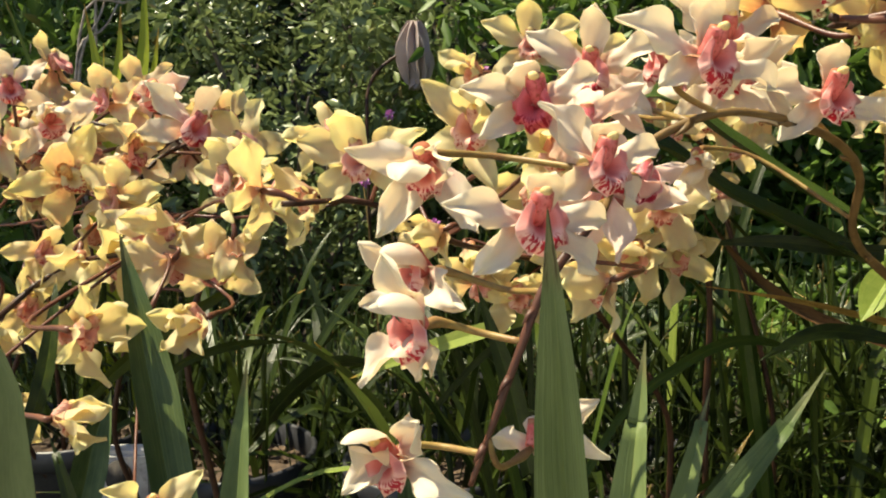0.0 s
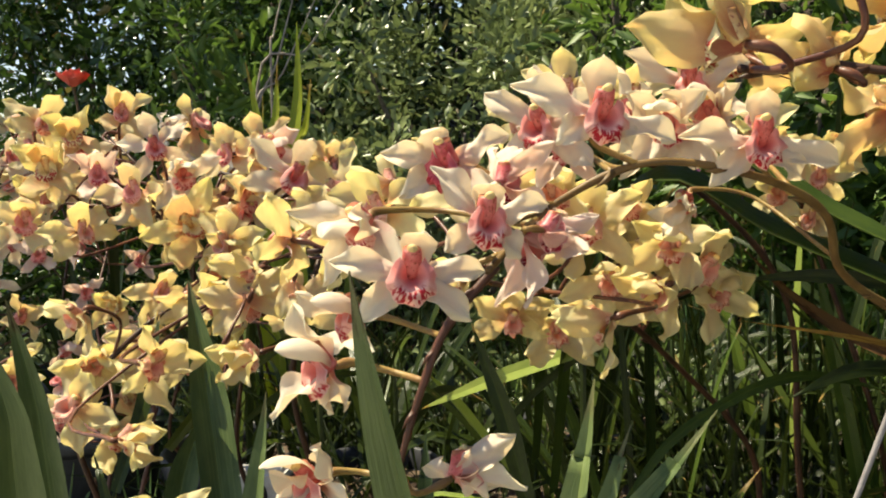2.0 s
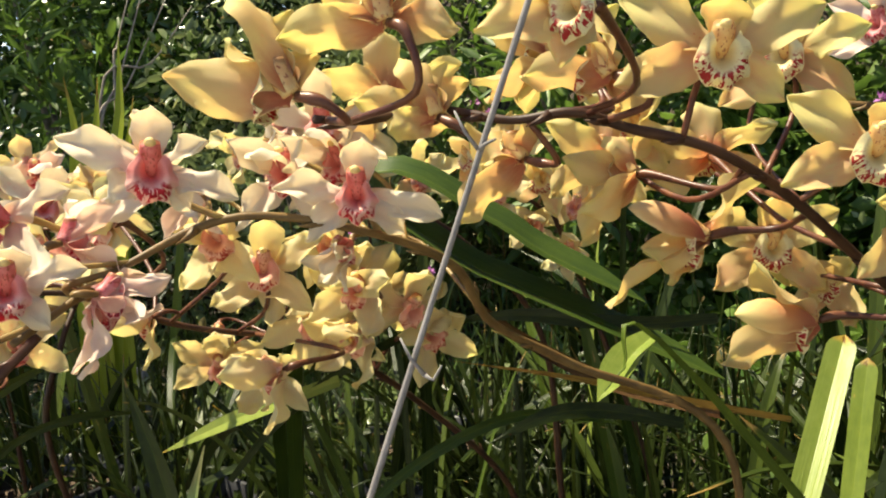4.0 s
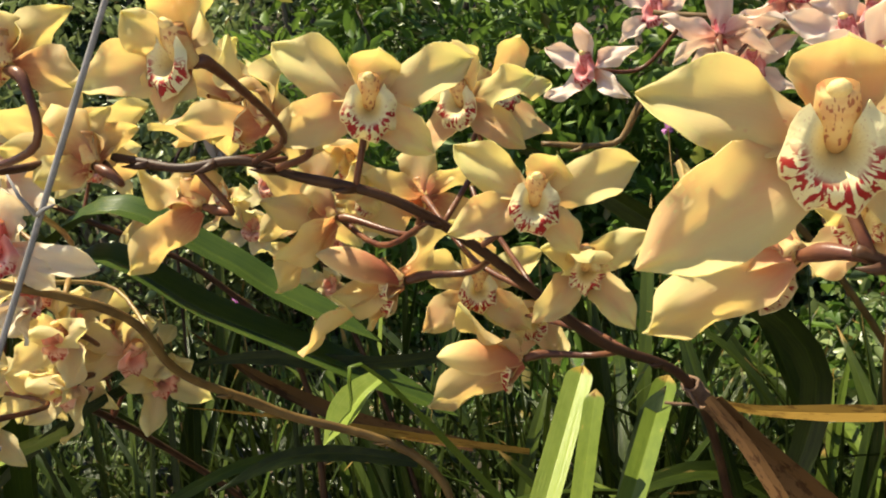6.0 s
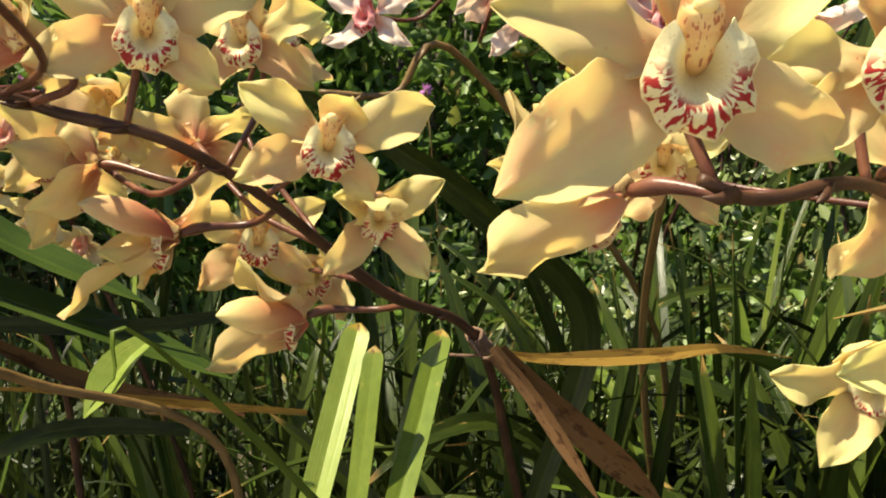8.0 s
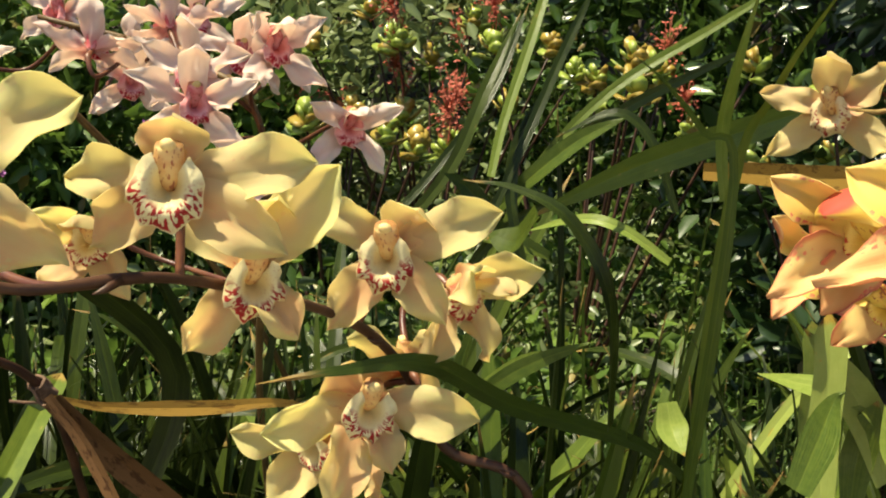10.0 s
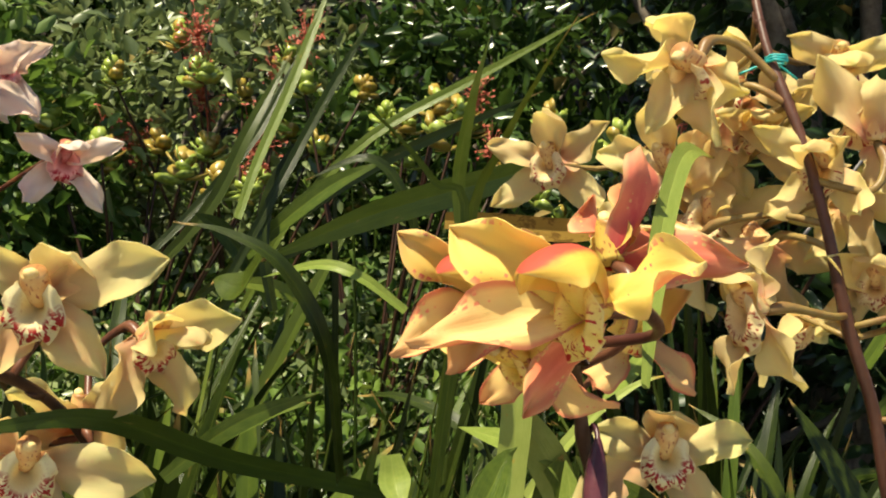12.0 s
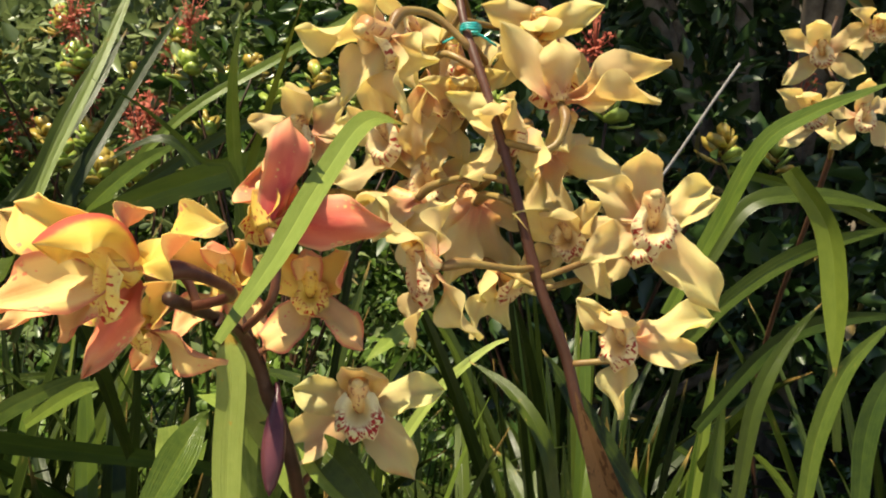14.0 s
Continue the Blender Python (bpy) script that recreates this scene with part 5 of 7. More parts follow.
top.flower(PALE, (0.074, 0.776, 0.831), (-0.094, -0.986, 0.135), 0, 0.044, 'open')
top.flower(PALE, (0.034, 0.793, 0.811), (-0.886, -0.463, 0.003), 1, 0.040, 'cup')
top.flower(PALE, (0.126, 0.816, 0.824), (0.362, -0.932, -0.022), -1, 0.040, 'open')
top.flower(PALE, (0.169, 0.808, 0.781), (0.746, -0.666, 0.026), 1, 0.040, 'open')
screened = Spike('orchid spike with pale yellow flowers behind the golden one', [(0.380, 1.060, 0.200), (0.375, 1.030, 0.420), (0.293, 1.000, 0.695), (0.272, 0.974, 0.733), (0.230, 0.955, 0.765)], 0.0028, STEM_BROWN, STALK_GREEN, False, loose=0.6)
screened.flower(YELLOW, (0.206, 0.954, 0.786), (-0.100, -0.980, 0.150), -8, 0.042, 'open')
screened.flower(PALE, (0.244, 0.977, 0.793), (-0.100, -0.980, 0.150), -5, 0.044, 'wide')
screened.flower(PALE, (0.230, 0.944, 0.752), (-0.100, -0.980, 0.150), -2, 0.042, 'cup')
screened.flower(YELLOW, (0.274, 0.966, 0.762), (-0.100, -0.980, 0.150), 1, 0.044, 'open')
screened.flower(PALE, (0.306, 0.984, 0.733), (-0.100, -0.980, 0.150), 4, 0.042, 'open')
screened.flower(PALE, (0.263, 0.973, 0.720), (-0.100, -0.980, 0.150), 7, 0.040, 'cup')
screened.flower(YELLOW, (0.331, 0.996, 0.768), (-0.100, -0.980, 0.150), 10, 0.042, 'wide')
screened.flower(PALE, (0.299, 0.989, 0.690), (-0.100, -0.980, 0.150), 13, 0.038, 'droop')
left = Spike('arching orchid spike with amber-yellow flowers', [(-0.239, 1.007, 0.200), (-0.257, 0.977, 0.378), (-0.269, 0.947, 0.524), (-0.250, 0.963, 0.616), (-0.254, 1.048, 0.696), (-0.317, 1.108, 0.751), (-0.390, 1.130, 0.761), (-0.476, 1.163, 0.779)], 0.0032, STEM_BROWN, STALK_BROWN, loose=1.0)
left.flower(AMBER, (-0.353, 1.116, 0.801), (0.306, -0.948, 0.086), 4, 0.050, 'open')
left.flower(AMBER, (-0.484, 1.176, 0.792), (-0.805, 0.450, 0.386), -4, 0.048, 'open')
left.flower(AMBER, (-0.254, 1.111, 0.773), (-0.817, -0.527, 0.234), -0, 0.046, 'cup')
left.flower(PALE, (-0.292, 1.089, 0.761), (0.263, 0.958, 0.113), -2, 0.044, 'cup')
left.flower(AMBER, (-0.485, 1.125, 0.733), (-0.967, 0.133, 0.218), -5, 0.046, 'open')
left.flower(AMBER, (-0.390, 1.084, 0.734), (-0.584, -0.696, -0.417), -1, 0.044, 'cup')
left.flower(AMBER, (-0.284, 1.054, 0.734), (0.648, 0.636, -0.420), 1, 0.044, 'open')
left.flower(AMBER, (-0.476, 1.117, 0.687), (-0.058, 0.956, -0.286), -3, 0.046, 'open')
near = Spike('orchid spike with pale yellow flowers hanging low', [(-0.434, 0.877, 0.200), (-0.452, 0.847, 0.384), (-0.464, 0.817, 0.535), (-0.387, 0.800, 0.611), (-0.339, 0.836, 0.648), (-0.252, 0.789, 0.670), (-0.218, 0.794, 0.698)], 0.0030, STEM_BROWN, STALK_BROWN, loose=1.0)
near.flower(PALE, (-0.222, 0.773, 0.691), (0.434, -0.853, 0.291), 5, 0.044, 'open')
near.flower(PALE, (-0.216, 0.738, 0.667), (-0.712, 0.642, -0.285), -8, 0.044, 'open')
near.flower(PALE, (-0.329, 0.838, 0.658), (0.613, -0.758, -0.224), 7, 0.046, 'cup')
near.flower(PALE, (-0.324, 0.945, 0.691), (-0.194, -0.972, 0.130), 0, 0.042, 'open')
near.flower(PALE, (-0.243, 0.603, 0.647), (0.986, -0.017, -0.164), 14, 0.044, 'cup')
near.flower(PALE, (-0.242, 0.555, 0.604), (0.847, -0.510, -0.151), 15, 0.036, 'bell')
near.flower(PALE, (-0.169, 0.641, 0.644), (-0.569, -0.820, -0.066), -8, 0.042, 'bell')
near.flower(PALE, (-0.222, 0.690, 0.637), (0.719, -0.589, -0.369), 12, 0.038, 'bell')
near.flower(PALE, (-0.161, 0.711, 0.688), (0.710, -0.354, -0.609), 13, 0.036, 'bell')
near.flower(PALE, (-0.390, 0.744, 0.660), (0.161, -0.970, 0.182), 1, 0.044, 'open')
near.flower(PALE, (-0.365, 0.720, 0.619), (0.729, -0.679, -0.083), 9, 0.044, 'cup')
near.flower(PALE, (-0.361, 0.675, 0.589), (0.334, -0.937, 0.100), 2, 0.044, 'open')
near.flower(PALE, (-0.365, 0.729, 0.545), (0.840, -0.541, 0.045), 13, 0.044, 'cup')
near.flower(PALE, (-0.380, 0.839, 0.611), (0.431, -0.902, 0.026), 4, 0.044, 'open')
near.flower(PALE, (-0.366, 0.886, 0.577), (-0.103, -0.993, 0.058), -3, 0.044, 'open')
near.flower(PALE, (-0.377, 0.867, 0.656), (0.699, -0.656, 0.285), 7, 0.044, 'open')
near.flower(PALE, (-0.150, 0.450, 0.588), (-0.7, -0.5, 0.3), 10, 0.032, 'hood')
low = Spike('orchid spike with yellow flowers low among the leaves', [(-0.481, 1.060, 0.200), (-0.499, 1.030, 0.285), (-0.511, 1.000, 0.354), (-0.494, 1.016, 0.438), (-0.501, 1.046, 0.519), (-0.544, 1.109, 0.597)], 0.0030, STEM_RED, STALK_BROWN, loose=1.0)
low.flower(YELLOW, (-0.589, 1.120, 0.596), (-0.143, -0.971, 0.190), -1, 0.046, 'cup')
low.flower(YELLOW, (-0.533, 1.041, 0.536), (0.763, -0.555, 0.330), 11, 0.048, 'open')
low.flower(YELLOW, (-0.524, 0.964, 0.489), (0.217, -0.974, -0.062), 1, 0.050, 'cup')
low.flower(YELLOW, (-0.530, 1.016, 0.498), (0.988, -0.134, 0.075), 15, 0.046, 'open')
low.flower(BLUSH, (-0.627, 1.168, 0.558), (0.882, -0.460, 0.098), 11, 0.040, 'open')
rose = Spike('orchid spike with small rosy flowers low in the bed', [(-0.784, 1.333, 0.205), (-0.779, 1.377, 0.370), (-0.825, 1.428, 0.519), (-0.851, 1.530, 0.626)], 0.0030, STEM_RED, STALK_BROWN, False, loose=1.0)
rose.flower(BLUSH, (-0.886, 1.512, 0.630), (-0.115, -0.982, 0.147), 1, 0.048, 'open')
rose.flower(BLUSH, (-0.844, 1.630, 0.589), (0.764, -0.598, 0.243), 8, 0.048, 'cup')
rose.flower(BLUSH, (-0.854, 1.448, 0.561), (0.540, -0.841, -0.033), 6, 0.048, 'open')
rose.flower(BLUSH, (-0.873, 1.419, 0.527), (-0.433, -0.884, 0.177), -5, 0.048, 'open')
rose.flower(BLUSH, (-0.895, 1.426, 0.464), (0.854, -0.466, -0.231), 11, 0.048, 'cup')
rose.flower(BLUSH, (-0.851, 1.347, 0.419), (0.248, -0.909, 0.334), 2, 0.048, 'open')
rose.flower(BLUSH, (-0.836, 1.292, 0.368), (0.964, -0.234, 0.127), 15, 0.048, 'open')
rose.flower(BLUSH, (-0.928, 1.553, 0.691), (0.559, -0.796, 0.235), 7, 0.048, 'cup')
rose.flower(BLUSH, (-0.829, 1.499, 0.743), (0.789, -0.614, -0.001), 7, 0.048, 'open')
pale_far = Spike('orchid spike with white flowers far in the bed', [(-0.583, 1.712, 0.200), (-0.601, 1.682, 0.296), (-0.613, 1.652, 0.374), (-0.626, 1.632, 0.624), (-0.640, 1.595, 0.757), (-0.804, 1.724, 0.833)], 0.0030, STEM_BROWN, STALK_GREEN, False)
pale_far.flower(WHITE, (-0.803, 1.704, 0.837), (0.853, -0.509, 0.111), 5, 0.062, 'cup')
pale_far.flower(WHITE, (-0.615, 1.553, 0.787), (0.711, -0.703, -0.019), 6, 0.055, 'cup')
amber = Spike('arching orchid spike with amber flowers and rosy lips', [(-0.620, 1.390, 0.200), (-0.638, 1.360, 0.280), (-0.650, 1.330, 0.346), (-0.582, 1.320, 0.536), (-0.562, 1.293, 0.684), (-0.600, 1.245, 0.776), (-0.675, 1.287, 0.830)], 0.0032, STEM_BROWN, STALK_BROWN, False, loose=1.0)
amber.flower(PALE, (-0.658, 1.291, 0.833), (0.860, -0.448, 0.245), 5, 0.056, 'open')
amber.flower(CREAM, (-0.658, 1.195, 0.806), (0.229, -0.970, 0.077), 6, 0.056, 'cup')
amber.flower(AMBER, (-0.882, 1.394, 0.817), (-0.335, -0.802, 0.494), 4, 0.056, 'open')
amber.flower(BLUSH, (-0.954, 1.487, 0.858), (0.817, -0.522, 0.247), 6, 0.056, 'wide')
amber.flower(AMBER, (-0.815, 1.351, 0.773), (0.569, -0.820, 0.058), 7, 0.056, 'open')
amber.flower(YELLOW, (-0.903, 1.381, 0.756), (0.916, -0.181, 0.358), 7, 0.056, 'cup')
amber.flower(CREAM, (-0.512, 1.206, 0.725), (-0.930, 0.076, 0.360), -6, 0.056, 'open')
amber.flower(AMBER, (-0.655, 1.326, 0.702), (0.769, -0.636, 0.064), 7, 0.056, 'wide')
amber.flower(AMBER, (-0.857, 1.387, 0.725), (0.107, -0.862, 0.496), 5, 0.056, 'open')
amber.flower(AMBER, (-0.584, 1.300, 0.772), (0.972, -0.008, 0.235), 4, 0.056, 'cup')
amber.flower(PALE, (-0.456, 1.220, 0.737), (0.083, 0.995, -0.061), -3, 0.056, 'open')
amber.flower(CREAM, (-0.991, 1.471, 0.800), (0.585, -0.700, 0.410), 7, 0.056, 'wide')
amber.flower(BLUSH, (-0.887, 1.375, 0.689), (0.278, -0.870, 0.407), 5, 0.056, 'open')
amber.flower(AMBER, (-0.995, 1.455, 0.694), (0.975, -0.221, 0.007), 8, 0.056, 'cup')
amber.flower(BLUSH, (-0.698, 1.375, 0.755), (0.042, -0.876, 0.481), 5, 0.056, 'open')
amber.flower(BLUSH, (-0.761, 1.417, 0.785), (0.659, -0.688, 0.305), 7, 0.056, 'wide')
mass = Spike('orchid spike crowded with pale yellow flowers', [(-0.337, 1.052, 0.200), (-0.355, 1.022, 0.328), (-0.367, 0.992, 0.433), (-0.335, 0.964, 0.554), (-0.329, 0.958, 0.649), (-0.309, 0.993, 0.722), (-0.260, 1.060, 0.754)], 0.0030, STEM_BROWN, STALK_BROWN, False, loose=1.0)
mass.flower(PALE, (-0.201, 0.969, 0.748), (0.474, -0.808, 0.351), 6, 0.050, 'open')
mass.flower(PALE, (-0.274, 1.055, 0.745), (-0.775, 0.625, -0.093), -6, 0.050, 'cup')
mass.flower(AMBER, (-0.341, 1.093, 0.749), (-0.088, -0.885, 0.457), 3, 0.050, 'wide')
mass.flower(CREAM, (-0.328, 0.989, 0.727), (0.812, -0.562, 0.157), 7, 0.050, 'droop')
mass.flower(PALE, (-0.326, 0.934, 0.698), (0.104, -0.896, 0.432), 3, 0.050, 'open')
mass.flower(PALE, (-0.495, 1.102, 0.689), (0.748, -0.663, -0.033), 7, 0.050, 'cup')
mass.flower(YELLOW, (-0.560, 1.195, 0.720), (-0.845, 0.367, 0.388), -8, 0.050, 'wide')
mass.flower(AMBER, (-0.274, 0.870, 0.675), (-0.265, -0.916, 0.302), -1, 0.050, 'droop')
mass.flower(AMBER, (-0.199, 0.801, 0.651), (0.842, -0.385, 0.378), 11, 0.050, 'open')
mass.flower(PALE, (-0.293, 0.831, 0.647), (0.586, -0.808, 0.063), 7, 0.050, 'cup')
mass.flower(PALE, (-0.263, 0.836, 0.634), (-0.537, -0.658, 0.527), -8, 0.050, 'wide')
mass.flower(PALE, (-0.369, 0.971, 0.661), (0.992, -0.041, 0.119), 10, 0.050, 'droop')
mass.flower(AMBER, (-0.255, 1.114, 0.765), (0.833, -0.473, 0.285), 5, 0.050, 'open')
mass.flower(CREAM, (-0.337, 1.149, 0.775), (0.133, 0.979, -0.157), -4, 0.050, 'cup')
mass.flower(PALE, (-0.192, 0.863, 0.719), (0.020, -0.875, 0.483), 3, 0.050, 'wide')
mass.flower(PALE, (-0.149, 0.820, 0.712), (0.621, -0.754, 0.214), 7, 0.050, 'droop')
bed = Spike('orchid spike with crowded yellow flowers far in the bed', [(-1.212, 1.852, 0.166), (-1.215, 1.887, 0.428), (-1.194, 1.920, 0.637), (-1.264, 1.928, 0.812)], 0.0035, STEM_BROWN, STALK_BROWN, False, loose=1.0)
bed.flower(PALE, (-1.314, 1.925, 0.875), (0.600, -0.748, 0.283), 7, 0.058, 'open')
bed.flower(AMBER, (-1.298, 2.034, 0.885), (0.818, -0.575, -0.032), 6, 0.058, 'cup')
bed.flower(AMBER, (-1.138, 1.856, 0.833), (0.105, -0.903, 0.418), 6, 0.058, 'open')
bed.flower(AMBER, (-1.187, 1.729, 0.744), (0.594, -0.730, 0.336), 7, 0.058, 'open')
bed.flower(PALE, (-1.190, 1.836, 0.774), (0.909, -0.416, -0.008), 6, 0.058, 'cup')
bed.flower(PALE, (-0.998, 1.666, 0.728), (0.248, -0.861, 0.444), 6, 0.058, 'open')
bed.flower(CREAM, (-1.125, 1.625, 0.635), (0.812, -0.472, 0.344), 9, 0.058, 'open')
bed.flower(BLUSH, (-1.070, 1.634, 0.608), (0.435, -0.887, 0.152), 6, 0.058, 'cup')
bed.flower(AMBER, (-1.382, 1.897, 0.781), (0.723, -0.587, 0.364), 7, 0.058, 'open')
bed.flower(PALE, (-1.329, 1.793, 0.683), (0.613, -0.704, 0.359), 7, 0.058, 'open')
bed.flower(PALE, (-1.560, 2.074, 0.852), (0.631, -0.776, 0.020), 7, 0.058, 'cup')
bed.flower(AMBER, (-1.166, 1.726, 0.683), (0.871, -0.329, 0.365), 8, 0.058, 'open')
bed.flower(CREAM, (-1.104, 1.518, 0.572), (0.596, -0.685, 0.419), 8, 0.058, 'open')
bed.flower(AMBER, (-0.987, 1.434, 0.521), (0.838, -0.528, 0.140), 9, 0.058, 'cup')
bed.flower(PALE, (-0.934, 1.334, 0.463), (0.670, -0.524, 0.526), 10, 0.058, 'open')
bed.flower(PALE, (-0.868, 1.244, 0.449), (0.422, -0.740, 0.523), 5, 0.058, 'open')
crowd = Spike('orchid spike with crowded amber and yellow flowers', [(-0.62, 1.45, 0.10), (-0.60, 1.40, 0.40), (-0.58, 1.32, 0.62), (-0.66, 1.30, 0.76), (-0.80, 1.36, 0.82)], 0.0030, STEM_BROWN, STALK_BROWN, False, loose=1.0)
crowd.flower(PALE, (-0.715, 1.182, 0.852), (0.45, -0.86, 0.15), 0, 0.058, 'open')
crowd.flower(YELLOW, (-0.648, 1.166, 0.826), (0.45, -0.86, 0.15), 0, 0.058, 'open')
crowd.flower(AMBER, (-0.595, 1.196, 0.855), (0.45, -0.86, 0.15), 0, 0.054, 'open')
crowd.flower(YELLOW, (-0.655, 1.103, 0.783), (0.45, -0.86, 0.15), 0, 0.062, 'cup')
crowd.flower(BLUSH, (-0.577, 1.092, 0.774), (0.45, -0.86, 0.15), 0, 0.054, 'wide')
crowd.flower(CREAM, (-0.507, 1.130, 0.806), (0.45, -0.86, 0.15), 0, 0.058, 'open')
crowd.flower(AMBER, (-0.481, 1.198, 0.830), (0.45, -0.86, 0.15), 0, 0.058, 'open')
crowd.flower(AMBER, (-0.652, 1.041, 0.723), (0.45, -0.86, 0.15), 0, 0.062, 'cup')
crowd.flower(AMBER, (-0.483, 1.029, 0.754), (0.45, -0.86, 0.15), 0, 0.054, 'open')
crowd.flower(CREAM, (-0.435, 1.054, 0.771), (0.45, -0.86, 0.15), 0, 0.058, 'wide')
crowd.flower(AMBER, (-0.378, 1.079, 0.789), (0.45, -0.86, 0.15), 0, 0.054, 'wide')
crowd.flower(BLUSH, (-0.333, 1.097, 0.800), (0.45, -0.86, 0.15), 0, 0.062, 'cup')
crowd.flower(PALE, (-0.571, 1.032, 0.707), (0.45, -0.86, 0.15), 0, 0.054, 'open')
crowd.flower(YELLOW, (-0.383, 0.963, 0.717), (0.45, -0.86, 0.15), 0, 0.058, 'open')
crowd.flower(AMBER, (-0.325, 0.990, 0.738), (0.45, -0.86, 0.15), 0, 0.054, 'cup')
crowd.flower(CREAM, (-0.254, 0.964, 0.763), (0.45, -0.86, 0.15), 0, 0.062, 'open')
gold = Spike('arching orchid spike with yellow flowers and spotted lips', [(0.680, 0.780, 0.300), (0.600, 0.680, 0.530), (0.552, 0.620, 0.661), (0.483, 0.584, 0.707), (0.414, 0.544, 0.770), (0.369, 0.520, 0.801), (0.326, 0.508, 0.815), (0.298, 0.501, 0.825), (0.267, 0.507, 0.823), (0.229, 0.510, 0.831), (0.200, 0.468, 0.827), (0.182, 0.446, 0.829)], 0.0028, STEM_BROWN, STALK_BROWN)
gold.flower(YELLOW, (0.363, 0.470, 0.847), (0.057, -0.994, -0.092), 2, 0.046, 'wide', own=dict(d=(80, -3, 0.53), pl=(147, -17, 1.12), pr=(23, -2, 1.09), sl=(-164, 3, 1.01), sr=(-38, 19, 0.76)))
gold.flower(YELLOW, (0.439, 0.500, 0.797), (-0.078, -0.997, 0.016), 7, 0.046, 'wide', own=dict(d=(67, 3, 0.53), pl=(149, -7, 1.01), pr=(24, -6, 1.18), sl=(-156, 7, 0.95), sr=(-45, 10, 0.70)))
gold.flower(YELLOW, (0.372, 0.574, 0.750), (-0.964, -0.208, -0.165), -7, 0.052, 'hood', own=dict(sl=(-80, 74, 1.37), d=(53, 47, 1.12), pr=(122, -58, 1.03), pl=(5, 72, 0.90), sr=(-121, 49, 0.67)))
gold.flower(YELLOW, (0.443, 0.619, 0.689), (-0.985, -0.052, -0.165), -12, 0.052, 'hood', own=dict(sl=(-41, 76, 1.31), d=(29, 53, 1.22), pr=(100, -11, 0.73), pl=(69, 38, 1.05), sr=(-146, 75, 0.69)))
gold.flower(YELLOW, (0.317, 0.487, 0.841), (-0.901, 0.346, 0.262), -1, 0.048, 'open', own=dict(pl=(85, 44, 0.94), sl=(-23, 65, 0.90), d=(98, 43, 0.60), sr=(-161, -18, 0.70), pr=(134, 22, 0.99)))
gold.flower(YELLOW, (0.303, 0.390, 0.862), (-0.543, -0.834, 0.099), 8, 0.044, 'open', own=dict(sl=(-159, 42, 0.95), pl=(138, 45, 0.63), pr=(102, -28, 0.75), d=(110, 11, 0.68), sr=(-101, 26, 0.50)))
gold.flower(YELLOW, (0.232, 0.491, 0.827), (-0.778, 0.486, 0.399), -3, 0.046, 'open', own=dict(sl=(-7, 50, 0.89), d=(74, 47, 0.77), pr=(132, 38, 0.74), pl=(-26, 22, 0.56), sr=(156, 24, 0.81)))
gold.flower(YELLOW, (0.272, 0.532, 0.802), (-0.871, 0.447, 0.205), -4, 0.046, 'open', own=dict(sl=(-51, 22, 1.06), pl=(36, 58, 0.78), d=(107, 6, 0.53), pr=(123, 44, 0.71), sr=(-120, 55, 0.54)))
gold.flower(YELLOW, (0.335, 0.596, 0.787), (-0.873, 0.476, 0.102), -4, 0.046, 'open', own=dict(sl=(-55, 21, 1.19), pl=(14, 58, 0.96), d=(78, 36, 0.63), pr=(143, 31, 0.78)))
gold.flower(YELLOW, (0.411, 0.547, 0.847), (-0.453, -0.888, 0.086), 4, 0.042, 'open')
gold.flower(YELLOW, (0.469, 0.534, 0.758), (-0.085, -0.996, -0.035), 4, 0.042, 'cup')
gold.flower(YELLOW, (0.181, 0.419, 0.839), (-0.947, 0.172, 0.269), -1, 0.048, 'open', own=dict(sl=(-9, 71, 1.13), pl=(110, 71, 0.91), d=(89, 41, 1.11), pr=(128, 30, 0.99), sr=(152, 17, 0.73)))
gold.flower(YELLOW, (0.220, 0.434, 0.868), (-0.701, 0.541, 0.465), 0, 0.046, 'open', own=dict(sl=(-26, 33, 1.01), sr=(164, -47, 0.66), d=(91, 44, 0.66), pl=(26, 57, 0.79), pr=(143, 19, 0.86)))
gold.flower(YELLOW, (0.418, 0.631, 0.735), (0.031, -0.998, 0.053), 5, 0.045, 'open')
gold.flower(YELLOW, (0.459, 0.656, 0.708), (-0.565, -0.822, -0.071), -2, 0.042, 'cup')
gold.flower(YELLOW, (0.292, 0.588, 0.855), (-0.8, 0.35, 0.3), -6, 0.048, 'cup')
gold.flower(YELLOW, (0.195, 0.570, 0.840), (-0.45, 0.85, 0.25), 4, 0.046, 'open')
gold.flower(YELLOW, (0.292, 0.556, 0.856), (-0.85, 0.3, 0.45), 0, 0.050, 'cup')
gold.flower(YELLOW, (0.322, 0.641, 0.795), (-0.4, 0.88, 0.2), -8, 0.046, 'open')
gold.flower(YELLOW, (0.389, 0.663, 0.790), (-0.2, 0.95, 0.15), 6, 0.046, 'wide')
gold.flower(YELLOW, (0.442, 0.679, 0.857), (0.35, -0.92, 0.1), 10, 0.046, 'open')
gold.flower(YELLOW, (0.347, 0.683, 0.813), (-0.5, -0.85, 0.1), 0, 0.044, 'cup')
bold = Spike('orchid spike with large yellow flowers and wine-spotted lips', [(0.800, 0.500, 0.300), (0.764, 0.359, 0.631), (0.707, 0.363, 0.689), (0.673, 0.354, 0.737), (0.631, 0.334, 0.765), (0.550, 0.283, 0.791), (0.501, 0.263, 0.792), (0.483, 0.261, 0.798)], 0.0024, STEM_BROWN, STALK_BROWN)
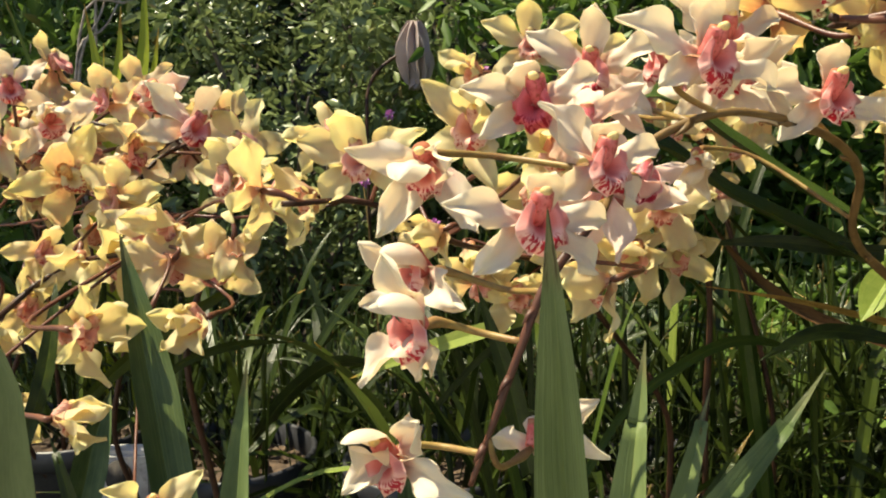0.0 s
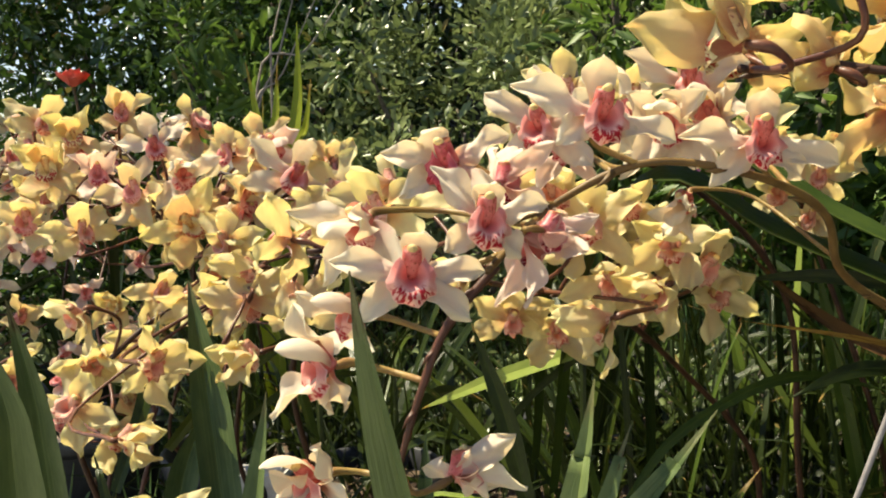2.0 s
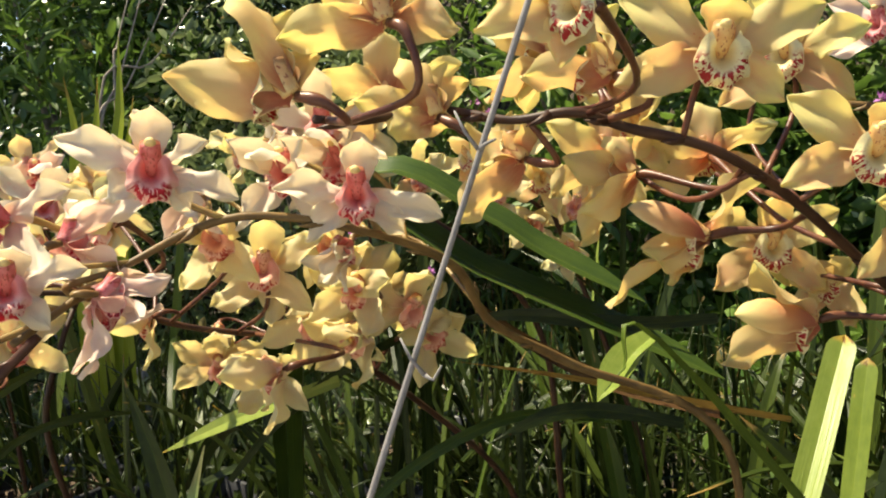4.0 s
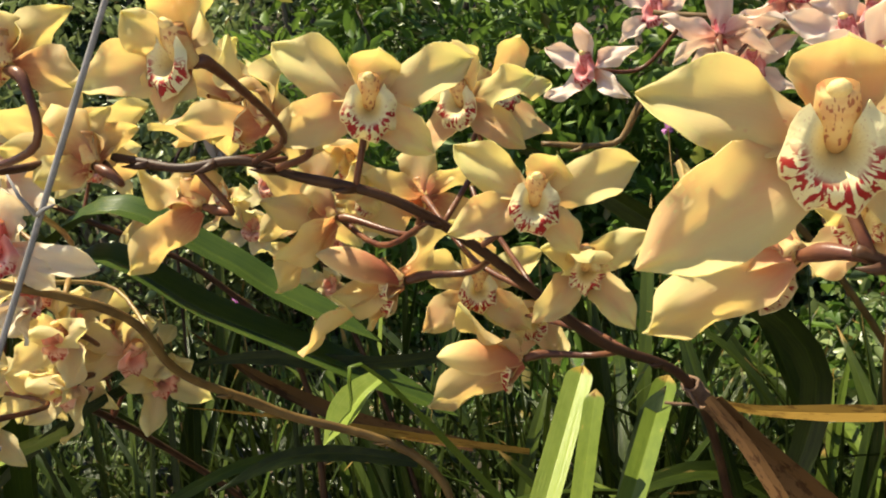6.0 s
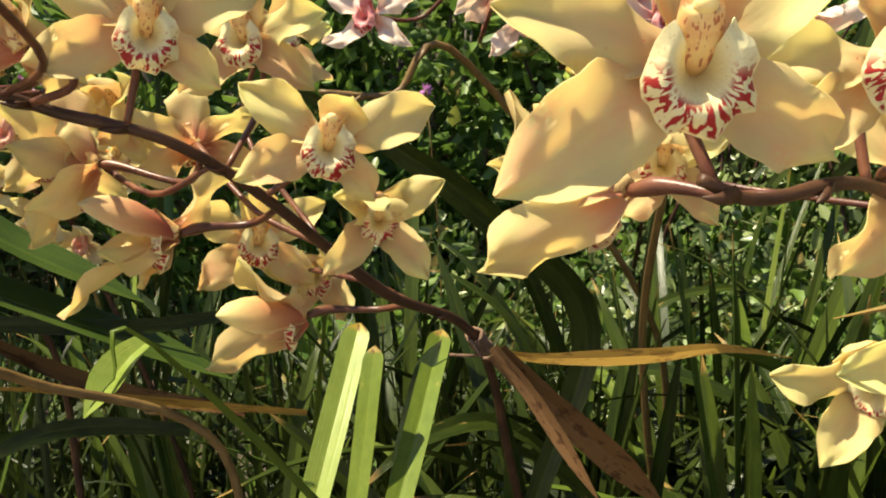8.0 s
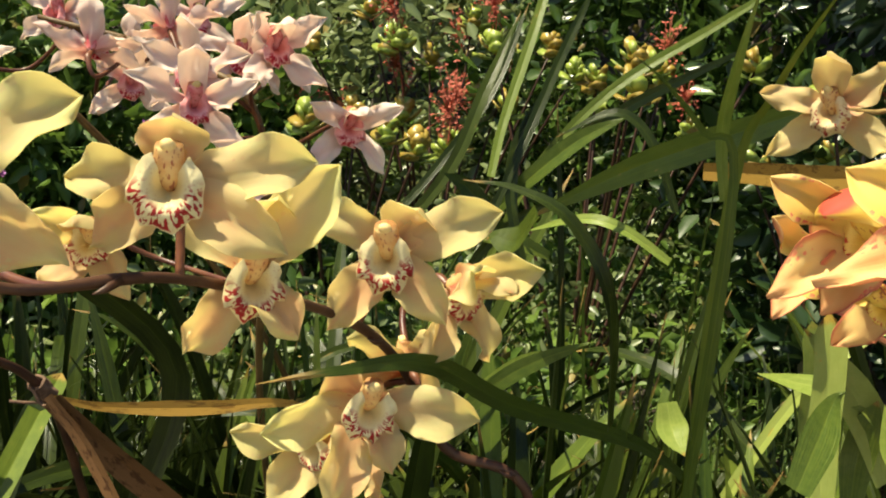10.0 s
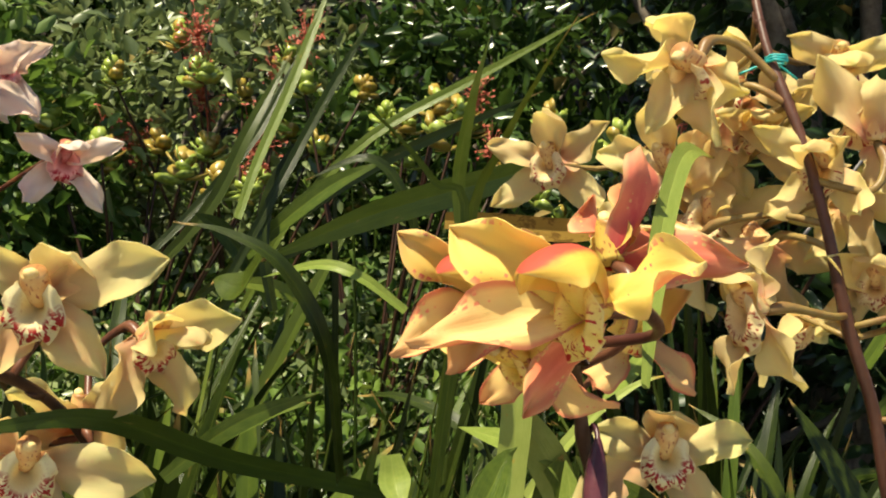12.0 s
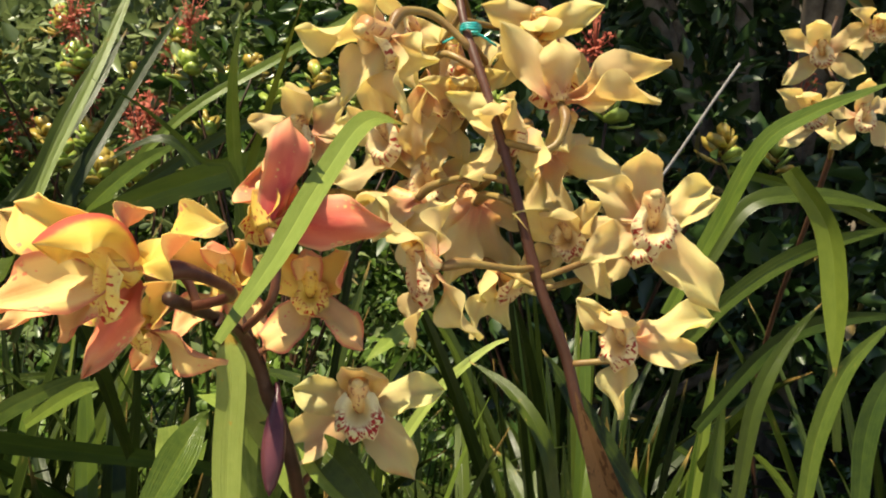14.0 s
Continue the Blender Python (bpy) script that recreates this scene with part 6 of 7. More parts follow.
bold.flower(YELLOW, (0.473, 0.250, 0.825), (-0.343, -0.936, -0.083), -0, 0.044, 'wide', 'large flower facing out, lip blotched wine red', own=dict(d=(84, -3, 0.50), pl=(162, 7, 0.98), pr=(32, -27, 1.05), sl=(-150, 24, 1.17), sr=(-34, -8, 0.95)))
bold.flower(LEMON, (0.487, 0.304, 0.791), (-0.500, 0.849, -0.172), -7, 0.045, 'open', own=dict(sl=(-26, 29, 1.08), sr=(17, 40, 0.87), pl=(57, 39, 0.95), d=(71, 31, 0.83), pr=(149, 35, 1.15)))
bold.flower(YELLOW, (0.542, 0.266, 0.824), (-0.361, -0.930, 0.060), 0, 0.042, 'wide', own=dict(d=(89, 7, 0.50), pl=(179, -12, 0.78), pr=(12, -1, 1.05), sr=(-29, 12, 0.97), sl=(-139, -8, 0.76)))
bold.flower(YELLOW, (0.649, 0.324, 0.794), (-0.560, -0.820, -0.110), -2, 0.048, 'open', own=dict(d=(59, 7, 0.52), pl=(146, -4, 0.73), pr=(22, 2, 1.03), sr=(-48, 14, 0.78), sl=(-127, 16, 0.85)))
bold.flower(YELLOW, (0.712, 0.375, 0.768), (0.250, -0.955, -0.160), 4, 0.048, 'cup')
bold.flower(YELLOW, (0.577, 0.294, 0.790), (-0.052, -0.995, -0.081), -1, 0.044, 'open', own=dict(d=(77, 5, 0.72), pl=(131, -32, 1.01), pr=(54, 8, 1.14), sl=(-123, -11, 0.82), sr=(-52, 44, 0.65)))
bold.flower(YELLOW, (0.655, 0.349, 0.721), (-0.247, -0.964, -0.103), 2, 0.046, 'open', own=dict(d=(147, -11, 0.50), pl=(-161, 4, 1.04), pr=(-4, 14, 1.13), sl=(-109, 23, 1.08), sr=(-66, 30, 0.73)))
bold.flower(YELLOW, (0.681, 0.360, 0.732), (-0.028, 0.955, 0.294), -6, 0.036, 'open', own=dict(d=(124, -0, 0.59), pl=(6, 34, 0.50)))
bold.flower(YELLOW, (0.650, 0.381, 0.694), (-0.838, -0.471, -0.277), -13, 0.044, 'open', own=dict(pl=(154, 37, 1.02), sl=(-132, 51, 1.03), d=(114, 12, 0.50)))
bold.flower(YELLOW, (0.538, 0.372, 0.793), (-0.416, -0.907, -0.072), 1, 0.032, 'cup')
shell = Spike('arching orchid spike with shell-pink flowers', [(0.860, 0.920, 0.320), (0.820, 0.860, 0.580), (0.591, 0.741, 0.839), (0.531, 0.730, 0.818), (0.478, 0.732, 0.821)], 0.0030, STEM_TAN, STALK_BROWN)
shell2 = Spike('upright orchid spike with shell-pink flowers', [(0.820, 0.840, 0.320), (0.760, 0.780, 0.600), (0.699, 0.627, 0.833), (0.642, 0.665, 0.887), (0.558, 0.710, 0.908)], 0.0030, STEM_TAN, STALK_BROWN)
shell2.flower(BLUSH, (0.514, 0.715, 0.871), (-0.736, -0.674, 0.060), 2, 0.040, 'open')
shell2.flower(BLUSH, (0.584, 0.648, 0.884), (0.345, 0.756, 0.556), -0, 0.040, 'open')
shell2.flower(BLUSH, (0.645, 0.689, 0.907), (-0.050, 0.823, 0.566), 3, 0.040, 'open')
shell2.flower(BLUSH, (0.635, 0.575, 0.872), (-0.774, -0.633, 0.030), 0, 0.042, 'open')
shell2.flower(BLUSH, (0.672, 0.542, 0.891), (-0.009, -1.000, 0.028), -4, 0.042, 'cup', 'rose-lipped pink flower')
shell2.flower(BLUSH, (0.719, 0.529, 0.847), (-0.074, -0.984, -0.163), -3, 0.040, 'cup')
shell2.flower(BLUSH, (0.618, 0.696, 0.867), (0.069, -0.997, -0.029), -1, 0.038, 'open')
shell2.flower(BLUSH, (0.638, 0.433, 0.823), (-0.436, -0.889, -0.139), -4, 0.036, 'cup')
shell2.flower(BLUSH, (0.613, 0.505, 0.852), (-0.039, -0.999, -0.002), -3, 0.040, 'open')
shell2.flower(BLUSH, (0.586, 0.796, 0.918), (-0.689, -0.719, 0.098), 6, 0.042, 'open')
shell2.flower(BLUSH, (0.647, 0.829, 0.896), (0.540, 0.636, 0.552), -4, 0.042, 'open')
shell2.flower(BLUSH, (0.685, 0.760, 0.925), (-0.212, -0.969, -0.125), 0, 0.042, 'open')
shell2.flower(BLUSH, (0.693, 0.675, 0.891), (0.073, -0.993, 0.089), -1, 0.042, 'open')
shell2.flower(BLUSH, (0.718, 0.654, 0.900), (-0.312, -0.947, 0.073), -0, 0.042, 'cup')
flame = Spike('orchid spike with golden flowers red on their backs', [(1.020, 0.360, 0.300), (0.930, 0.280, 0.550), (0.839, 0.195, 0.714), (0.817, 0.188, 0.760), (0.808, 0.185, 0.777), (0.792, 0.175, 0.793), (0.737, 0.126, 0.815)], 0.0030, STEM_BROWN, STALK_BROWN)
flame.flower(GOLD, (0.716, 0.102, 0.826), (-0.991, 0.116, -0.073), -9, 0.046, 'hood', 'golden hooded flower with red back, facing sideways', own=dict(d=(92, 34, 0.74, 0), pl=(145, 31, 1.02), pr=(34, -39, 0.58), sl=(-171, 52, 1.11, 20, 0.74), sr=(-129, 19, 0.74, 120, 0.7)))
flame.flower(GOLD, (0.730, 0.151, 0.823), (-0.988, 0.021, -0.150), -9, 0.044, 'hood', 'golden flower tucked behind the hooded one', own=dict(d=(88, 34, 0.72, 0), pl=(130, 44, 0.85), pr=(91, -47, 0.50), sl=(-145, 59, 0.90), sr=(-122, 36, 0.67)))
flame.flower(GOLD, (0.801, 0.170, 0.832), (0.295, 0.892, 0.343), 3, 0.046, 'open', 'red-backed flower seen from behind', own=dict(d=(106, 19, 0.99), pl=(122, 30, 0.83), sr=(167, -22, 1.02), pr=(175, 33, 0.80), sl=(112, 77, 0.84)))
flame.flower(GOLD, (0.833, 0.184, 0.803), (-0.583, -0.764, 0.277), -4, 0.036, 'cup')
flame.flower(GOLD, (0.836, 0.252, 0.798), (-0.770, -0.608, 0.194), -6, 0.040, 'cup')
flame.flower(YELLOW, (0.861, 0.181, 0.752), (-0.693, -0.714, 0.097), -4, 0.044, 'wide', own=dict(d=(81, 23, 0.50), pl=(165, 0, 0.67), pr=(11, 0, 0.83), sl=(-148, -0, 0.98), sr=(-54, -0, 0.90)))
flame.flower(GOLD, (0.747, 0.157, 0.802), (-0.842, -0.057, -0.536), -12, 0.034, 'open')
bud(flame, (0.816, 0.180, 0.763), (0.805, 0.167, 0.726), 0.0050)
tall = Spike('upright orchid spike with many faded yellow flowers', [(1.015, 0.170, 0.200), (0.997, 0.140, 0.448), (0.985, 0.110, 0.650), (0.970, 0.117, 0.693), (0.953, 0.126, 0.740), (0.944, 0.133, 0.776), (0.932, 0.143, 0.811), (0.925, 0.156, 0.855), (0.922, 0.171, 0.892), (0.925, 0.195, 0.932), (0.937, 0.216, 0.968)], 0.0030, STEM_RED, STALK_GREEN)
tall.flower(LEMON, (0.914, 0.073, 0.843), (-0.673, -0.737, 0.062), -4, 0.041, 'open', own=dict(d=(97, 0, 0.71), pl=(144, -2, 0.67), pr=(29, -7, 0.73), sl=(-153, 7, 0.72), sr=(-52, 7, 1.05)))
tall.flower(LEMON, (0.938, 0.094, 0.790), (-0.988, -0.106, 0.113), -8, 0.041, 'cup', own=dict(pr=(25, -49, 1.00), sr=(-17, -39, 0.78), sl=(-96, 9, 0.79), d=(73, 61, 0.63), pl=(127, 51, 0.73)))
tall.flower(LEMON, (0.947, 0.149, 0.894), (0.339, 0.578, 0.742), 7, 0.046, 'swept', own=dict(sl=(173, -3, 1.00), sr=(162, 12, 1.18), pl=(38, 45, 1.00), d=(86, 36, 0.63), pr=(-100, -54, 0.50)))
tall.flower(LEMON, (0.877, 0.152, 0.817), (-0.906, 0.377, -0.191), -7, 0.043, 'droop', own=dict(pl=(106, 33, 0.93), sl=(-101, 33, 0.82), sr=(-81, -16, 0.80), d=(84, 43, 0.64), pr=(104, -24, 0.72)))
tall.flower(LEMON, (0.959, 0.147, 0.830), (-0.884, -0.466, 0.046), -6, 0.038, 'cup')
tall.flower(LEMON, (0.886, 0.205, 0.922), (-0.664, -0.080, -0.743), 4, 0.050, 'swept', own=dict(pl=(151, 34, 0.84), sl=(-136, 76, 0.83), sr=(-54, 52, 0.80), pr=(-42, 3, 0.50), d=(127, -22, 0.50)))
tall.flower(LEMON, (0.935, 0.164, 0.882), (-0.963, -0.200, -0.183), -3, 0.038, 'cup')
tall.flower(LEMON, (0.947, 0.211, 0.899), (-0.727, -0.633, -0.264), -5, 0.036, 'cup')
tall.flower(LEMON, (0.925, 0.213, 0.903), (0.463, 0.456, -0.761), 9, 0.046, 'bell')
tall.flower(LEMON, (0.950, 0.255, 0.934), (-0.945, 0.291, -0.150), 5, 0.040, 'droop')
tall.flower(LEMON, (0.973, 0.189, 0.934), (-0.642, -0.701, -0.312), -7, 0.042, 'cup')
tall.flower(LEMON, (0.934, 0.188, 0.843), (0.349, 0.846, -0.404), 4, 0.044, 'droop')
tall.flower(LEMON, (0.920, 0.216, 0.843), (-0.159, 0.751, -0.641), 1, 0.044, 'droop')
tall.flower(LEMON, (0.961, 0.165, 0.870), (0.902, 0.040, -0.430), 4, 0.038, 'droop')
tall.flower(LEMON, (0.932, 0.330, 0.873), (-0.903, -0.423, -0.077), -6, 0.044, 'open')
tall.flower(LEMON, (0.943, 0.175, 0.809), (0.081, -0.839, -0.537), 3, 0.036, 'droop')
tall.flower(LEMON, (0.972, 0.115, 0.832), (-0.907, -0.416, 0.056), -7, 0.040, 'open')
tall.flower(LEMON, (0.941, 0.227, 0.851), (-0.849, -0.520, 0.089), 2, 0.044, 'open')
tall.flower(LEMON, (0.927, 0.243, 0.874), (-0.986, -0.159, -0.056), -9, 0.044, 'open')
tall.flower(LEMON, (0.954, 0.222, 0.911), (-0.957, 0.242, 0.158), 3, 0.044, 'open')
far_yellow = Spike('orchid spike with yellow flowers further along the bed', [(1.750, 0.400, 0.300), (1.700, 0.420, 0.600), (1.586, 0.297, 0.920), (1.599, 0.323, 0.998), (1.629, 0.328, 1.050)], 0.0028, STEM_BROWN, STALK_GREEN, False)
far_yellow.flower(LEMON, (1.568, 0.312, 1.002), (-0.915, -0.379, -0.137), -6, 0.050, 'open')
far_yellow.flower(LEMON, (1.525, 0.289, 0.935), (-0.998, -0.025, 0.062), -4, 0.050, 'cup')
far_yellow.flower(LEMON, (1.541, 0.256, 0.933), (-0.608, -0.794, -0.017), -6, 0.048, 'open')
far_yellow.flower(LEMON, (1.606, 0.275, 1.031), (-0.734, -0.669, -0.115), -8, 0.048, 'cup')

# strap leaves that stand out
front = Plant((0.10, 0.42, 0.20), 'clump of upright blue-green strap leaves close by')
front.leaf([(0.070, 0.396, 0.291), (0.041, 0.306, 0.659), (0.036, 0.291, 0.720), (0.032, 0.283, 0.763)], 0.0192, LEAF_BLUE, 0.80, -12, blunt=0.78, face=(-0.12, -0.96, 0.26))
front.leaf([(-0.121, 0.477, 0.279), (-0.183, 0.584, 0.537), (-0.204, 0.619, 0.620), (-0.225, 0.648, 0.703)], 0.0292, LEAF_BLUE, 0.80, 16, blunt=0.75, face=(0.3, -0.92, 0.27))
front.leaf([(0.035, 0.301, 0.285), (0.091, 0.442, 0.596), (0.098, 0.458, 0.632), (0.104, 0.472, 0.669)], 0.0246, LEAF_BLUE, 0.80, -8, blunt=0.65, face=(-0.2, -0.92, 0.34))
front.leaf([(-0.012, 0.286, 0.286), (0.107, 0.404, 0.613), (0.116, 0.414, 0.640), (0.124, 0.422, 0.660)], 0.0184, LEAF_BLUE, 0.80, 5, blunt=0.65, face=(-0.25, -0.9, 0.35))
front.leaf([(-0.134, 0.389, 0.282), (-0.121, 0.508, 0.570), (-0.119, 0.526, 0.612), (-0.116, 0.533, 0.645)], 0.0200, LEAF_BLUE, 0.80, -14, blunt=0.7, face=(0.21, -0.92, 0.33))
front.leaf([(-0.025, 0.540, 0.278), (-0.026, 0.583, 0.534), (-0.026, 0.589, 0.568), (-0.025, 0.594, 0.595)], 0.0200, LEAF_BLUE, 0.80, 8, blunt=0.7, face=(0.04, -0.93, 0.37))
front.leaf([(-0.154, 0.318, 0.287), (0.117, 0.375, 0.622), (0.142, 0.380, 0.652), (0.163, 0.388, 0.678)], 0.0215, LEAF_BLUE, 0.80, -12, blunt=0.65, face=(-0.33, -0.88, 0.34))
front.leaf([(-0.062, 0.403, 0.279), (0.165, 0.564, 0.536), (0.185, 0.577, 0.558), (0.202, 0.590, 0.574)], 0.0156, LEAF, 0.50, 16, blunt=0.65, face=(-0.28, -0.88, 0.37))
front.leaf([(-0.275, 0.530, 0.284), (-0.256, 0.490, 0.586), (-0.251, 0.480, 0.659), (-0.253, 0.468, 0.724)], 0.0246, LEAF_BLUE, 0.80, -8, blunt=0.7, face=(0.59, -0.78, 0.23))
front.leaf([(-0.253, 0.444, 0.288), (-0.197, 0.384, 0.626), (-0.188, 0.374, 0.685), (-0.198, 0.368, 0.734)], 0.0307, LEAF_BLUE, 0.80, 5, blunt=0.7, face=(0.61, -0.76, 0.24))
front.leaf([(-0.110, 0.419, 0.283), (-0.199, 0.470, 0.583), (-0.206, 0.474, 0.607), (-0.212, 0.477, 0.625)], 0.0144, LEAF, 0.40, -14, blunt=0.65, face=(0.37, -0.86, 0.35))
front.leaf([(-0.332, 0.625, 0.272), (-0.294, 0.705, 0.475), (-0.286, 0.723, 0.520), (-0.278, 0.750, 0.558)], 0.0276, LEAF_BLUE, 0.80, 8, blunt=0.8, face=(0.35, -0.87, 0.34))
front.leaf([(-0.334, 0.681, 0.510), (-0.317, 0.712, 0.576), (-0.316, 0.741, 0.624), (-0.321, 0.766, 0.652)], 0.0144, LEAF, 0.40, -12, blunt=0.5, face=(0.38, -0.9, 0.21))
front.leaf([(-0.327, 0.764, 0.520), (-0.283, 0.772, 0.566), (-0.225, 0.799, 0.608), (-0.161, 0.835, 0.640)], 0.0144, LEAF, 0.30, 30, blunt=0.5, face=(0.26, -0.94, 0.23))
front.leaf([(-0.291, 0.864, 0.515), (-0.253, 0.889, 0.541), (-0.210, 0.921, 0.548), (-0.160, 0.969, 0.537)], 0.0096, LEAF, 0.30, 20, blunt=0.5, face=(0.21, -0.94, 0.26))
front.leaf([(0.051, 0.552, 0.563), (0.038, 0.557, 0.623), (0.026, 0.560, 0.661), (0.020, 0.561, 0.682)], 0.0156, LEAF, 0.40, 5, blunt=0.3, face=(0.15, -0.96, 0.25))
front.leaf([(0.106, 0.693, 0.499), (0.147, 0.720, 0.547), (0.213, 0.759, 0.577), (0.267, 0.792, 0.579), (0.336, 0.845, 0.550)], 0.0096, LEAF_MID, 0.25, 20, blunt=0.6, face=(-0.15, -0.95, 0.27))
front.leaf([(0.104, 0.761, 0.621), (0.060, 0.770, 0.605), (-0.005, 0.793, 0.579), (-0.089, 0.831, 0.538)], 0.0144, LEAF_LIME, 0.30, 20, blunt=0.5, face=(0.16, -0.95, 0.27))
front.leaf([(-0.007, 0.786, 0.528), (0.037, 0.782, 0.576), (0.109, 0.764, 0.631), (0.172, 0.802, 0.653), (0.260, 0.863, 0.652)], 0.0084, LEAF, 0.25, 20, blunt=0.5, face=(-0.04, -0.98, 0.19))
mid = Plant((0.56, 0.74, 0.25), 'clump of broad arching green strap leaves')
mid.leaf([(0.020, 0.860, 0.480), (0.060, 0.780, 0.700), (0.150, 0.742, 0.790), (0.232, 0.745, 0.752), (0.277, 0.745, 0.720), (0.350, 0.742, 0.680)], 0.0400, LEAF_RIB, 0.30, 0, blunt=0.9, face=(0.3, -0.75, 0.6))
mid.leaf([(0.040, 0.830, 0.460), (0.080, 0.760, 0.670), (0.145, 0.727, 0.757), (0.226, 0.730, 0.712), (0.310, 0.728, 0.670), (0.405, 0.728, 0.622)], 0.0420, LEAF_RIB, 0.30, 0, blunt=0.9, face=(0.3, -0.75, 0.6))
mid.leaf([(0.463, 0.776, 0.574), (0.374, 0.753, 0.600), (0.290, 0.740, 0.624), (0.202, 0.736, 0.641)], 0.0066, LEAF_DRY, 0.30, 0, blunt=0.3, face=(0.13, -0.95, 0.28))
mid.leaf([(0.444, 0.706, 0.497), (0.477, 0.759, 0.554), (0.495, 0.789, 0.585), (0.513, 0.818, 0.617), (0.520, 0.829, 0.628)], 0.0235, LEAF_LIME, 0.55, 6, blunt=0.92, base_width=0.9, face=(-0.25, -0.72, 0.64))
mid.leaf([(0.480, 0.688, 0.522), (0.496, 0.719, 0.567), (0.504, 0.735, 0.592), (0.513, 0.752, 0.618), (0.516, 0.758, 0.627)], 0.0165, LEAF_SUN_TINT, 0.20, -4, blunt=0.92, base_width=0.9, face=(-0.25, -0.72, 0.64))
mid.leaf([(0.498, 0.669, 0.507), (0.542, 0.747, 0.551), (0.566, 0.791, 0.576), (0.590, 0.835, 0.600), (0.599, 0.850, 0.609)], 0.0210, LEAF_SUN_TINT, 0.50, 8, blunt=0.92, base_width=0.9, face=(-0.25, -0.72, 0.64))
mid.leaf([(0.350, 0.704, 0.661), (0.336, 0.695, 0.652), (0.322, 0.687, 0.636), (0.309, 0.678, 0.623)], 0.0260, LEAF_LIME, 0.55, 10, label='drooping yellow-green leaf', blunt=0.55, base_width=0.55, face=(-0.3, -0.8, 0.5))
mid.leaf([(0.533, 0.800, 0.465), (0.553, 0.807, 0.536), (0.571, 0.812, 0.587), (0.587, 0.814, 0.610)], 0.0192, LEAF_BLUE, 0.20, 16, blunt=0.8, face=(-0.22, -0.93, 0.29))
mid.leaf([(0.559, 0.619, 0.655), (0.592, 0.610, 0.648), (0.654, 0.586, 0.649), (0.697, 0.567, 0.654), (0.738, 0.552, 0.647)], 0.0108, LEAF_DRY, 0.30, 10, label='ochre dying leaf with brown flecks', blunt=0.4, base_width=0.3, face=(-0.52, -0.81, 0.28))
mid.leaf([(0.556, 0.596, 0.661), (0.588, 0.589, 0.626), (0.628, 0.589, 0.587), (0.680, 0.604, 0.533)], 0.0220, SHEATH, 0.30, 30, label='papery brown dry sheath', blunt=0.6, face=(-0.41, -0.83, 0.37))
mid.leaf([(0.553, 0.593, 0.664), (0.570, 0.582, 0.639), (0.585, 0.566, 0.610), (0.600, 0.544, 0.576)], 0.0110, SHEATH, 0.30, 30, blunt=0.6, face=(-0.37, -0.85, 0.36))
mid.leaf([(0.620, 0.700, 0.500), (0.656, 0.676, 0.648), (0.575, 0.657, 0.736), (0.511, 0.647, 0.785), (0.448, 0.644, 0.824), (0.418, 0.637, 0.841)], 0.0228, LEAF, 0.30, -30, blunt=0.6, face=(-0.14, -0.99, -0.0))
mid.leaf([(0.550, 0.720, 0.400), (0.354, 0.691, 0.661), (0.329, 0.680, 0.646), (0.314, 0.669, 0.633)], 0.0216, LEAF_SUN_TINT, 0.40, 20, blunt=0.5, face=(0.08, -0.96, 0.28))
mid.leaf([(0.404, 0.749, 0.664), (0.336, 0.733, 0.666), (0.261, 0.737, 0.675), (0.202, 0.740, 0.673)], 0.0120, LEAF, 0.20, 0, blunt=0.6, face=(0.17, -0.96, 0.22))
mid.leaf([(0.373, 0.722, 0.591), (0.317, 0.707, 0.607), (0.275, 0.689, 0.611), (0.231, 0.669, 0.597)], 0.0120, LEAF, 0.20, 0, blunt=0.6, face=(0.16, -0.93, 0.32))
mid.leaf([(0.422, 0.866, 0.551), (0.326, 0.825, 0.593), (0.255, 0.784, 0.644), (0.208, 0.743, 0.698)], 0.0144, SHEATH, 0.40, 20, blunt=0.5, face=(0.17, -0.96, 0.24))
right_clump = Plant((0.98, 0.52, 0.22), 'clump of long green leaves that cross each other')
right_clump.leaf([(0.980, 0.460, 0.550), (0.941, 0.408, 0.818), (0.928, 0.371, 0.882), (0.916, 0.332, 0.924), (0.900, 0.294, 0.950)], 0.0090, LEAF_SUN_TINT, 0.40, 8, blunt=0.4, face=(-0.66, -0.74, -0.12))
right_clump.leaf([(0.970, 0.450, 0.550), (0.927, 0.394, 0.823), (0.898, 0.396, 0.857), (0.859, 0.392, 0.884), (0.823, 0.385, 0.898)], 0.0090, LEAF_SUN_TINT, 0.40, -12, blunt=0.4, face=(-0.54, -0.84, -0.05))
right_clump.leaf([(0.920, 0.660, 0.732), (0.950, 0.641, 0.817), (0.998, 0.604, 0.891), (1.074, 0.569, 0.950), (1.182, 0.533, 1.027)], 0.0090, LEAF_SUN_TINT, 0.35, -20, blunt=0.6, face=(-0.62, -0.77, -0.11))
right_clump.leaf([(0.866, 0.581, 0.814), (0.895, 0.612, 0.857), (0.945, 0.653, 0.932), (0.999, 0.694, 1.028)], 0.0090, LEAF_SUN_TINT, 0.35, -8, blunt=0.7, face=(-0.47, -0.88, -0.09))
right_clump.leaf([(0.870, 0.599, 0.760), (0.920, 0.615, 0.845), (0.978, 0.651, 0.922), (1.038, 0.684, 0.999)], 0.0090, LEAF, 0.35, 5, blunt=0.7, face=(-0.5, -0.86, -0.08))
right_clump.leaf([(0.836, 0.734, 0.740), (0.898, 0.738, 0.801), (0.963, 0.741, 0.884), (1.030, 0.783, 0.982)], 0.0090, LEAF, 0.35, -14, blunt=0.7, face=(-0.45, -0.89, -0.03))
